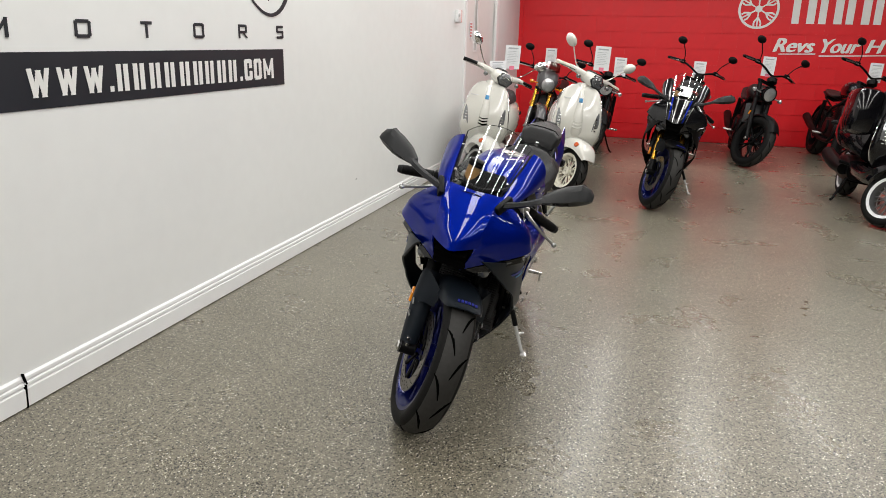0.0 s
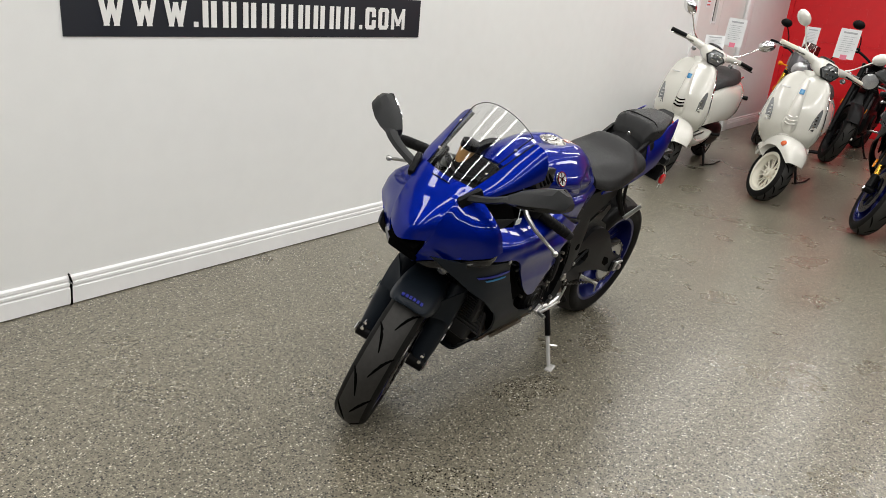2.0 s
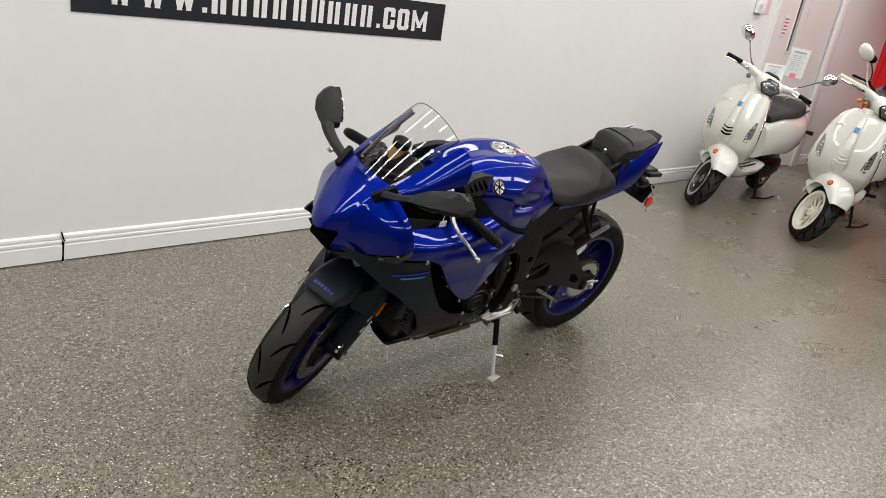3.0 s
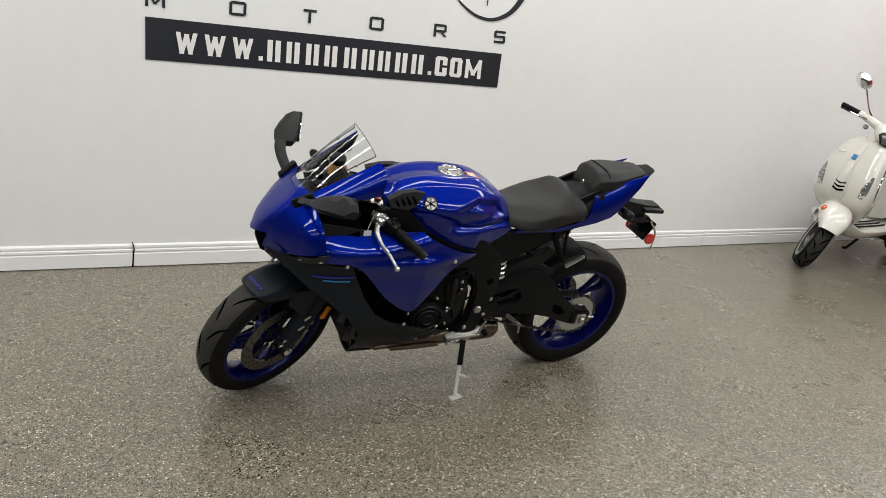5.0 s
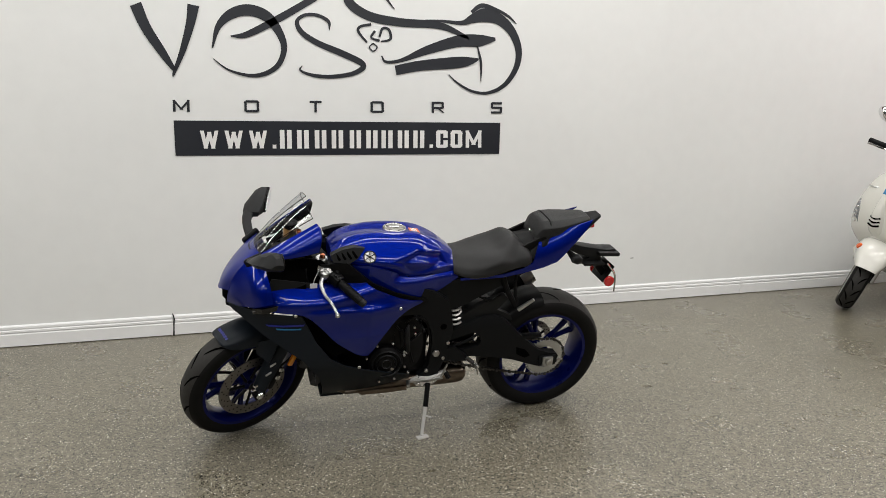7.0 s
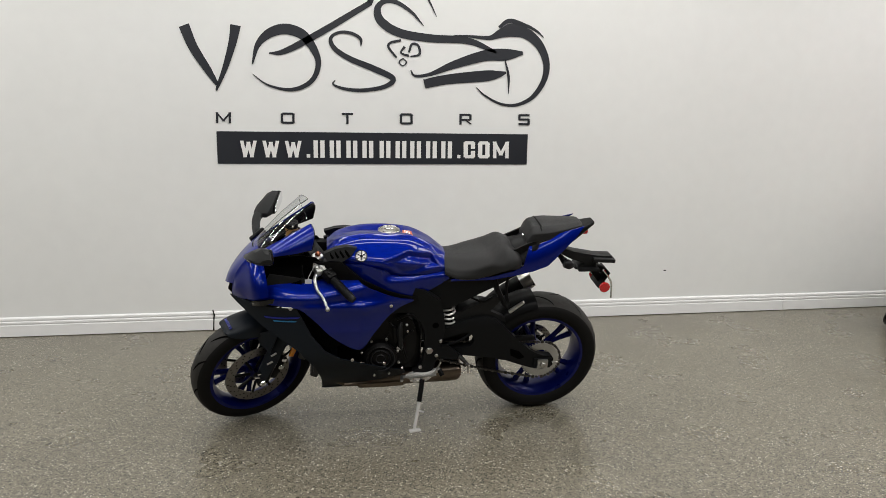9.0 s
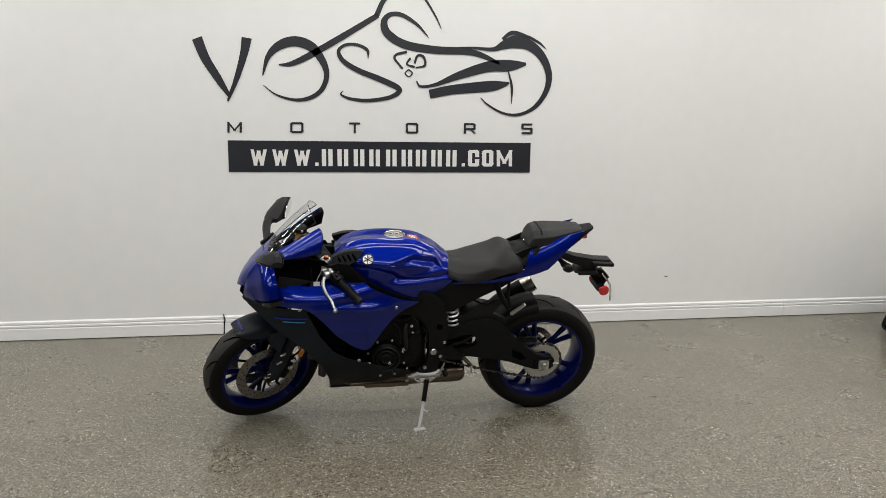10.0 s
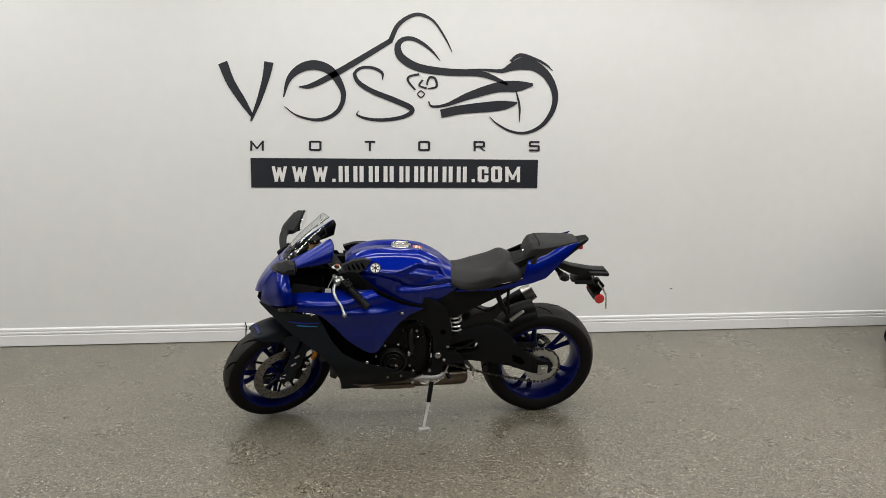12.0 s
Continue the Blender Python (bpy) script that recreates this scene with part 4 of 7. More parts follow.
    # mirrors on curved stalks
    for s in (-1, 1):
        blade = []
        for y, xf, xb, lo, hi in ((0.122, 1.420, 1.384, 0.926, 0.954), (0.165, 1.428, 1.390, 0.946, 0.970), (0.205, 1.432, 1.392, 0.964, 0.988), (0.238, 1.430, 1.384, 0.980, 1.006), (0.270, 1.420, 1.340, 0.998, 1.020)):
            h, d, m_ = (hi - lo) / 2, xf - xb, (hi + lo) / 2
            blade.append([(xf, s * y, m_ - h * 0.25), (xf - d * 0.22, s * y, hi - h * 0.25), (xf - d * 0.6, s * y, hi), (xb, s * y, hi - h * 0.3), (xb, s * y, lo + h * 0.3), (xf - d * 0.5, s * y, lo)])
        bm = new_bm()
        rings(bm, [[tuple(q) for q in row] for row in zip(*[spline(col, 3) for col in zip(*blade)])])
        mir = part("mirror", bm, GREY_PLASTIC, bike, "charcoal mirror on a blade stalk", angle=40)
        part("stalk_foot", boxm((1.398, s * 0.122, 0.940), (0.085, 0.024, 0.036), 0.009, Euler((0, radians(32), s * radians(-25))).to_matrix()), BLACK_PLASTIC, mir)
        head = []
        for y, xf, xb, lo, hi in ((0.240, 1.424, 1.358, 0.984, 1.008), (0.272, 1.426, 1.336, 0.986, 1.036), (0.320, 1.416, 1.320, 0.992, 1.064), (0.366, 1.390, 1.308, 1.004, 1.080), (0.396, 1.366, 1.300, 1.016, 1.070), (0.412, 1.346, 1.298, 1.028, 1.052)):
            h, d, m_ = (hi - lo) / 2, xf - xb, (hi + lo) / 2
            head.append([(xf, s * y, m_ - h * 0.3), (xf - d * 0.30, s * y, m_ + h * 0.62), (xf - d * 0.62, s * y, hi), (xb + 0.004, s * y, hi - 0.002), (xb, s * y, hi - 0.006), (xb, s * y, lo + 0.006), (xb + 0.006, s * y, lo), (xf - d * 0.35, s * y, lo + h * 0.08)])
        bm = new_bm()
        rings(bm, head)
        part("mirror_shell", bm, GREY_PLASTIC, mir, angle=28)
        turn_ = Matrix.Translation((1.3165, s * 0.334, 1.034)) @ Matrix.Rotation(radians(90 + s * 15), 4, "Z")
        rim_ = [(-0.066, -0.042), (-0.028, -0.044), (0.018, -0.034), (0.052, -0.020), (0.068, 0.002), (0.056, 0.034), (0.036, 0.045), (-0.006, 0.022), (-0.050, -0.006)]
        part("mirror_frame", turned(plate([(s * x, z) for x, z in rim_], 0, 0.012), turn_), BLACK_PLASTIC, mir)
        part("mirror_glass", turned(plate([(s * (x * 0.90), 0.001 + z * 0.88) for x, z in rim_], 0, 0.018), turn_), MIRROR, mir)
        part("mirror_signal", boxm((1.388, s * 0.310, 1.004), (0.030, 0.055, 0.010), 0.004, Euler((s * radians(9), 0, s * radians(24))).to_matrix()), BLACK_GLOSS, mir, "dark glossy indicator under the mirror")

    # side fairing, upper painted and lower matt
    def flank(x, z):
        ridge = 0.78 + 0.22 * max(0, 1.12 - x)
        return 0.020 * math.exp(-((z - ridge) / 0.032) ** 2) * max(0, min(1, (1.36 - x) * 6)) + 0.240 - 1.62 * max(0, x - 1.25) ** 2 - 4.0 * max(0, z - 0.76) ** 2 - 0.7 * max(0, 0.90 - x) ** 2 - 0.22 * abs(z - 0.735) * max(0, min(1, (z - 0.60) * 8))

    def shoulder(d):
        """Inward drop of a rolled shoulder at a height d over its start, eased out above."""
        if d <= 0:
            return 0.0
        if d < 0.021:
            return 0.028 - math.sqrt(0.028 ** 2 - d * d)
        return 0.0095 + 0.013 * (1 - math.exp(-(d - 0.021) / 0.013))

    def skin(x, z):
        """The painted flank: as the flank, drawn in towards its lower tip and its tail, with a rolled shelf along it."""
        return flank(x, z) - 7.0 * max(0, z - 0.768 - 0.10 * max(0, 1.1 - x)) ** 2 * max(0, min(1, (x - 0.86) * 8)) - 0.21 * max(0, 0.71 - z) - 0.14 * max(0, 0.92 - x) + (0.016 - shoulder(z - 0.728 + 0.05 * max(0, 0.95 - x))) * max(0, min(1, (1.225 - x) * 16)) * max(0, min(1, (x - 0.78) * 7))

    upper = [(1.440, 0.757), (1.384, 0.815), (1.340, 0.832), (1.25, 0.836), (1.12, 0.832), (1.03, 0.850), (0.975, 0.858), (0.88, 0.807), (0.80, 0.768), (0.735, 0.743), (0.672, 0.720), (0.735, 0.700), (0.800, 0.652), (0.863, 0.575), (0.892, 0.524), (0.922, 0.490), (0.955, 0.492), (0.991, 0.513), (1.066, 0.578), (1.14, 0.669), (1.205, 0.730), (1.33, 0.748)]
    low = [(1.512, 0.752), (1.400, 0.742), (1.215, 0.724), (1.150, 0.585), (1.090, 0.500), (1.02, 0.452), (0.955, 0.425), (0.85, 0.385), (0.76, 0.345), (0.70, 0.315), (0.70, 0.278), (0.84, 0.248), (0.955, 0.226), (1.000, 0.182), (1.100, 0.166), (1.112, 0.300), (1.135, 0.390), (1.205, 0.500), (1.310, 0.592), (1.365, 0.628), (1.472, 0.718)]
    groove = [(1.49, 0.752), (1.21, 0.742), (1.205, 0.722), (1.33, 0.722), (1.49, 0.735)]
    for s in (-1, 1):
        up = part("side_fairing", panel(upper, lambda x, z: s * skin(x, z), -s * 0.006, 0.008, smooth=3), accent, bike)
        lo = part("lower_fairing", panel(low, lambda x, z: s * (flank(x, z) - 0.004 - 1.15 * max(0, 0.50 - z) ** 1.6), -s * 0.008, 0.03), lower, bike, "matt slate lower fairing")
        # the darkness of the duct is a black sheet set behind the fairing
        part("fairing_duct", panel([(1.21, 0.70), (1.13, 0.655), (1.06, 0.565), (1.00, 0.52), (1.08, 0.50), (1.15, 0.585)], lambda x, z: s * (flank(x, z) - 0.030), -s * 0.01, 0.03), DARK_VOID, bike)
        # added black sheet: the shade in the cockpit opening is its colour
        part("cowl_side_shadow", panel([(1.335, 0.925), (1.20, 0.945), (1.12, 0.93), (1.09, 0.89), (1.10, 0.82), (1.30, 0.81)], lambda x, z: s * (0.135), -s * 0.01, 0.05), DARK_VOID, bike, "flat black sheet for the deep shade inside the cockpit")
        part("inner_cover", panel([(1.33, 0.875), (1.16, 0.845), (1.16, 0.828), (1.30, 0.815), (1.36, 0.805)], lambda x, z: s * 0.178, -s * 0.006, 0.03), GREY_PLASTIC, bike)
        parts("fairing_bolt", [disc((x, s * (h + 0.002), z), 0.008, 0.006, 12, 0.002) for x, z, h in ((1.240, 0.732, flank(1.240, 0.732)), (0.786, 0.716, skin(0.786, 0.716)), (0.965, 0.452, flank(0.965, 0.452)), (0.815, 0.425, flank(0.815, 0.425)))], STEEL, up)
        part("decal_bar", panel([(1.32, 0.668), (1.215, 0.663), (1.220, 0.658), (1.315, 0.662)], lambda x, z: s * (flank(x, z) + 0.0005), -s * 0.002, 0.03), DECAL_CYAN, lo)
        part("decal_stripe", panel([(1.36, 0.684), (1.20, 0.682), (1.208, 0.675), (1.35, 0.677)], lambda x, z: s * (flank(x, z) + 0.0004), -s * 0.002, 0.03), DECAL_BLUE, lo)
        part("radiator_shroud", panel([(1.22, 0.62), (1.13, 0.60), (1.03, 0.38), (1.09, 0.34), (1.15, 0.45)], lambda x, z: s * 0.17, -s * 0.01, 0.05), DARK_VOID, bike)
    # belly under the engine
    part("belly_pan", sheet([[(1.11, 0.065, 0.195), (1.11, 0.04, 0.180), (1.11, 0, 0.178), (1.11, -0.04, 0.180), (1.11, -0.065, 0.195)], [(1.00, 0.065, 0.195), (1.00, 0.04, 0.182), (1.00, 0, 0.180), (1.00, -0.04, 0.182), (1.00, -0.065, 0.195)]], 0.006), lower, bike)
    # radiator
    rad = part("radiator", boxm((1.155, 0, 0.56), (0.035, 0.33, 0.30), 0.006, Euler((0, radians(-18), 0)).to_matrix()), RADIATOR, bike)
    bm = new_bm()
    for k in range(34):
        f = (k - 16.5) / 34
        box(bm, (1.174 + 0.30 * f * -math.sin(radians(18)) , 0, 0.565 + 0.29 * f), (0.004, 0.30, 0.0028))
    part("radiator_fin", bm, GREY_PLASTIC, rad)
    core = part("lower_core", boxm((1.136, 0.055, 0.455), (0.020, 0.225, 0.24), 0.004), RADIATOR, bike)
    parts("radiator_slat", [boxm((1.148, 0.055, 0.346 + 0.0155 * k), (0.004, 0.215, 0.0060), 0.0) for k in range(15)], GREY_PAINT, core)
    part("duct_liner", sheet([[(1.092, y, 0.186) for y in (-0.055, 0.0, 0.055)], [(1.112, y, 0.265) for y in (-0.095, 0.0, 0.095)], [(1.136, y, 0.345) for y in (-0.125, 0.0, 0.135)]], 0.005, 4, 3), BLACK_PLASTIC, bike, "black liner in the belly opening")
    parts("liner_screw", [disc((1.122, y, z), 0.006, 0.010, 10, 0.002, Euler((0, 0, radians(90))).to_matrix()) for y, z in ((0.085, 0.285), (0.070, 0.335))], STEEL, bike)
    part("oil_cooler", boxm((1.125, 0, 0.34), (0.04, 0.24, 0.12), 0.01, Euler((0, radians(-25), 0)).to_matrix()), RADIATOR, bike)

    # frame, engine
    for s in (-1, 1):
        spar = [(1.13, 0.915), (1.09, 0.855), (0.93, 0.80), (0.82, 0.70), (0.795, 0.635), (0.755, 0.648), (0.715, 0.650), (0.675, 0.640), (0.640, 0.605), (0.616, 0.537), (0.612, 0.44), (0.618, 0.37), (0.640, 0.325), (0.665, 0.300), (0.575, 0.300), (0.558, 0.35), (0.545, 0.41), (0.525, 0.48), (0.514, 0.545), (0.525, 0.63), (0.545, 0.705), (0.62, 0.76), (0.76, 0.815), (0.98, 0.90)]
        part("frame_spar", panel(spar, lambda x, z: s * (0.158 - 0.10 * max(0, x - 0.95) - 0.05 * max(0, 0.50 - z) - 0.9 * max(0, 0.56 - x) ** 1.5), -s * 0.05, 0.03), FRAME_BLACK, bike)
        part("pivot_bolt", disc((0.589, s * 0.156, 0.434), 0.019, 0.016, 6), STEEL, bike, "bright pivot nut")
        parts("frame_bolt", [disc((x, s * 0.154, z), 0.009, 0.014, 10, 0.002) for x, z in ((0.63, 0.342), (0.535, 0.485), (0.553, 0.405))], STEEL, bike)
        part("frame_cap", disc((0.565, s * 0.1565, 0.575), 0.017, 0.006, 18), DARK_VOID, bike)
        sub = [(0.63, 0.71), (0.62, 0.77), (0.506, 0.795), (0.357, 0.812), (0.28, 0.815), (0.192, 0.835), (0.12, 0.862), (0.10, 0.85), (0.19, 0.805), (0.264, 0.762), (0.382, 0.703), (0.472, 0.654), (0.517, 0.640), (0.58, 0.645)]
        part("subframe_cover", panel(sub, lambda x, z: s * 0.118, -s * 0.02, 0.05), FRAME_BLACK, bike)
    for s in (-1, 1):
        parts("cylinder_fin", [boxm((0.905 - k * 0.018, s * 0.142, 0.560 + k * 0.026), (0.13 - k * 0.012, 0.030, 0.010), 0.003, Euler((0, radians(20), 0)).to_matrix()) for k in range(4)], GREY_PLASTIC, bike)
        parts("engine_bolt", [disc((x, s * 0.168, z), 0.0065, 0.014, 8, 0.002) for x, z in ((0.705, 0.590), (0.70, 0.556), (0.735, 0.462), (0.745, 0.448), (0.722, 0.352))], STEEL, bike)
        part("starter_lead", tubem([(0.730, s * 0.160, 0.60), (0.738, s * 0.172, 0.565), (0.732, s * 0.172, 0.490), (0.728, s * 0.165, 0.450)], [0.006, 0.013, 0.012, 0.006], 8), GREY_PLASTIC, bike)
    part("engine_block", join(boxm((0.86, 0, 0.50), (0.34, 0.28, 0.28), 0.03), boxm((0.95, 0, 0.68), (0.26, 0.27, 0.24), 0.03, Euler((0, radians(-20), 0)).to_matrix()), boxm((0.72, 0, 0.42), (0.20, 0.24, 0.22), 0.03)), ENGINE, bike, "black cast engine block")
    for s in (-1, 1):
        cover = part("engine_cover", lathem([(0.0004, -0.03), (0.082, -0.03), (0.080, 0.012), (0.066, 0.022), (0.060, 0.022), (0.058, 0.016), (0.040, 0.016), (0.038, 0.024), (0.016, 0.026), (0.0004, 0.026)], (0.828, s * 0.152, 0.412), 36, False, None if s == 1 else Euler((0, 0, math.pi)).to_matrix()), ENGINE, bike, "round black crankcase cover")
        parts("cover_ring", [lathem([(r, 0.000), (r + 0.004, 0.006), (r + 0.008, 0.000)], (0.828, s * 0.176, 0.412), 30) for r in (0.018, 0.042, 0.062)], GREY_PLASTIC, cover)
        parts("cover_bolt", [disc((0.828 + 0.094 * math.cos(a), s * 0.164, 0.412 + 0.104 * math.sin(a)), 0.0062, 0.014, 8, 0.002) for a in [k * math.tau / 8 + 0.3 for k in range(8)]], STEEL, cover)
        part("clutch_cover", panel([(0.79, 0.60), (0.70, 0.62), (0.655, 0.54), (0.66, 0.41), (0.70, 0.36), (0.77, 0.37), (0.79, 0.47)], lambda x, z: s * (0.158 - 3 * ((x - 0.725) ** 2 + 0.3 * (z - 0.49) ** 2)), -s * 0.03, 0.025, smooth=3), ENGINE, bike)
        part("cover_rib", join(tubem([(0.785, s * 0.150, 0.595), (0.74, s * 0.163, 0.53), (0.70, s * 0.160, 0.40)], 0.006, 6), tubem([(0.67, s * 0.155, 0.55), (0.73, s * 0.165, 0.50), (0.775, s * 0.152, 0.43)], 0.006, 6), tubem([(0.765, s * 0.165, 0.58), (0.755, s * 0.170, 0.50)], 0.010, 8)), ENGINE, bike)
        part("coolant_hose", tubem([(1.06, s * 0.12, 0.62), (1.00, s * 0.165, 0.575), (0.93, s * 0.16, 0.50), (0.90, s * 0.12, 0.48)], 0.014, 8), BLACK_PLASTIC, bike)
        parts("hose_clip", [disc((1.03, s * 0.168, 0.60), 0.010, 0.012, 10), disc((1.02, s * 0.170, 0.545), 0.013, 0.012, 10), disc((0.99, s * 0.168, 0.50), 0.008, 0.012, 10)], STEEL, bike)
    # wiring, cable tags and clutter behind the fairing
    parts("wiring", [tubem([(1.15, 0.11, 0.93), (1.19, 0.135, 0.88), (1.16, 0.15, 0.80), (1.08, 0.14, 0.76)], 0.007, 6), tubem([(1.13, 0.14, 0.90), (1.10, 0.17, 0.86), (1.04, 0.15, 0.79)], 0.006, 6), tubem([(1.05, 0.10, 0.66), (0.98, 0.155, 0.62), (0.90, 0.155, 0.655)], 0.008, 6), tubem([(0.75, 0.15, 0.61), (0.69, 0.165, 0.64), (0.64, 0.15, 0.59), (0.62, 0.15, 0.50)], 0.006, 6)], BLACK_PLASTIC, bike)

    # tank
    tank = [
        (1.075, [(0, 0.948), (0.050, 0.948), (0.085, 0.938), (0.105, 0.918), (0.092, 0.900), (0.070, 0.885), (0, 0.880)]),
        (1.020, [(0, 0.988), (0.052, 0.992), (0.098, 0.976), (0.138, 0.930), (0.118, 0.892), (0.090, 0.872), (0, 0.870)]),
        (0.920, [(0, 1.008), (0.060, 1.016), (0.106, 0.996), (0.170, 0.928), (0.150, 0.872), (0.130, 0.850), (0, 0.840)]),
        (0.800, [(0, 1.004), (0.062, 1.016), (0.110, 1.000), (0.186, 0.918), (0.164, 0.866), (0.138, 0.840), (0, 0.830)]),
        (0.690, [(0, 1.000), (0.058, 1.006), (0.102, 0.984), (0.176, 0.902), (0.160, 0.852), (0.135, 0.830), (0, 0.820)]),
        (0.600, [(0, 0.966), (0.050, 0.966), (0.086, 0.944), (0.138, 0.876), (0.128, 0.838), (0.115, 0.822), (0, 0.810)]),
        (0.540, [(0, 0.924), (0.040, 0.922), (0.070, 0.902), (0.108, 0.860), (0.108, 0.835), (0.100, 0.818), (0, 0.800)]),
        (0.505, [(0, 0.895), (0.036, 0.892), (0.064, 0.878), (0.095, 0.850), (0.098, 0.830), (0.094, 0.815), (0, 0.800)]),
    ]
    tank = [(x, creased(prof, 0.17)) for x, prof in tank]
    knee = [(0.828, 0.926), (0.738, 0.836), (0.658, 0.850), (0.548, 0.868), (0.585, 0.928), (0.705, 0.962)]

    def hollow(x, z):
        """Depth of the knee hollow in the flank of the tank."""
        d = 1.0
        for (ax, az), (bx, bz) in zip(knee, knee[1:] + knee[:1]):
            ex, ez = bx - ax, bz - az
            d = min(d, ((z - az) * ex - (x - ax) * ez) / math.hypot(ex, ez) * -1)
        t = max(0.0, min(1.0, d / 0.028))
        return 0.016 * t * t * (3 - 2 * t)

    bm = body(tank, 14, 11)
    for v in bm.verts:
        if abs(v.co.y) > 0.06:
            v.co.y -= math.copysign(hollow(v.co.x, v.co.z), v.co.y)
    tk = part("fuel_tank", bm, paint, bike, angle=50)
    cap = part("fuel_cap", lathem([(0.0004, 0.0), (0.052, 0.0), (0.052, 0.010), (0.047, 0.013), (0.042, 0.011), (0.040, 0.009), (0.020, 0.012), (0.0004, 0.012)], (0.785, 0, 1.003), 40, False, Euler((radians(90), 0, 0)).to_matrix()), STEEL, bike, "bright round fuel cap")
    part("key_flap", boxm((0.785, 0, 1.017), (0.045, 0.020, 0.006), 0.003), CHROME, cap)
    parts("cap_screw", [disc((0.785 + 0.046 * math.cos(a), 0.046 * math.sin(a), 1.015), 0.0035, 0.004, 8, 0.001, Euler((radians(90), 0, 0)).to_matrix()) for a in [k * math.tau / 7 for k in range(7)]], DARK_VOID, cap)
    label_ = part("warning_label", boxm((0.700, 0.026, 1.0045), (0.045, 0.055, 0.002), 0, Euler((0, radians(-9), 0)).to_matrix()), ORANGE, bike, "orange and white warning label")
    parts("label_line", [boxm((0.700 - 0.010 + k * 0.007, 0.020, 1.0045 + 0.0013 - (0.010 - k * 0.007) * 0.158), (0.003, 0.036, 0.001), 0, Euler((0, radians(-9), 0)).to_matrix()) for k in range(4)], PAPER, label_)
    for s in (-1, 1):
        flange = [(1.088, 0.958), (1.035, 0.978), (0.985, 0.984), (0.940, 0.978), (0.972, 0.940), (1.007, 0.922), (1.078, 0.932)]
        vent = part("tank_vent", panel(flange, lambda x, z: s * (0.149 + 0.05 * (x - 0.93) - 0.45 * (z - 0.945)), -s * 0.030, 0.03), GREY_PLASTIC, bike, "black tank vent with slats")
        parts("vent_slat", [boxm((0.985 + k * 0.024, s * (0.1465 + 0.0012 * k), 0.956 - 0.002 * k), (0.010, 0.008, 0.036), 0.002, Euler((s * radians(24), radians(38), s * radians(-6))).to_matrix()) for k in range(4)], DARK_VOID, vent)
        part("tank_skirt", panel([(0.99, 0.905), (0.92, 0.912), (0.84, 0.890), (0.745, 0.838), (0.66, 0.846), (0.60, 0.848), (0.53, 0.848), (0.500, 0.802), (0.57, 0.764), (0.655, 0.724), (0.73, 0.744), (0.805, 0.774), (0.95, 0.842)], lambda x, z: s * (np.interp(x, (0.50, 0.60, 0.69, 0.80, 0.92, 1.02), (0.120, 0.1440, 0.1760, 0.1845, 0.1705, 0.140)) + 0.004 - 0.12 * max(0, 0.90 - z) - 0.034 * max(0, min(1, (0.83 - x) * 20)) * max(0, min(1, (z - 0.814) / 0.030)) ** 2), -s * 0.008, 0.010), paint, bike)
        at_ = Matrix.Translation((0.922, s * 0.1555, 0.946)) @ Euler((s * radians(31), 0, 0)).to_matrix().to_4x4()
        badge = part("emblem", turned(disc((0, 0, 0), 0.027, 0.008, 28, 0.002), at_), POLISHED, bike, "round chrome tank emblem with dark spokes")
        part("emblem_rim", turned(lathem([(0.0235, s * 0.003), (0.0235, s * 0.0065), (0.0275, s * 0.0065), (0.0285, s * 0.002)], (0, 0, 0), 28), at_), CHROME, badge)
        parts("emblem_bar", [turned(boxm((0, s * 0.0045, 0), (0.044, 0.003, 0.0034), 0.0), at_ @ Matrix.Rotation(k * math.pi / 3 + 0.5, 4, "Y")) for k in range(3)], BLACK_GLOSS, badge)
        trim = [(1.10, 0.905), (1.00, 0.888), (0.95, 0.853), (0.805, 0.780), (0.73, 0.752), (0.655, 0.731), (0.650, 0.712), (0.735, 0.730), (0.80, 0.754), (0.95, 0.826), (1.00, 0.858), (1.10, 0.868)]
        part("frame_trim", panel(trim, lambda x, z: s * (0.182 - 0.35 * max(0, x - 0.95) - 0.12 * max(0, 0.8 - x)), -s * 0.020, 0.04), BLACK_PLASTIC, bike)
        part("knee_trim", panel([(1.090, 0.920), (1.019, 0.928), (0.957, 0.876), (0.906, 0.832), (0.954, 0.797), (1.028, 0.826), (1.077, 0.860)], lambda x, z: s * (0.184 - 0.2 * max(0, x - 0.95)), -s * 0.020, 0.03), BLACK_PLASTIC, bike)

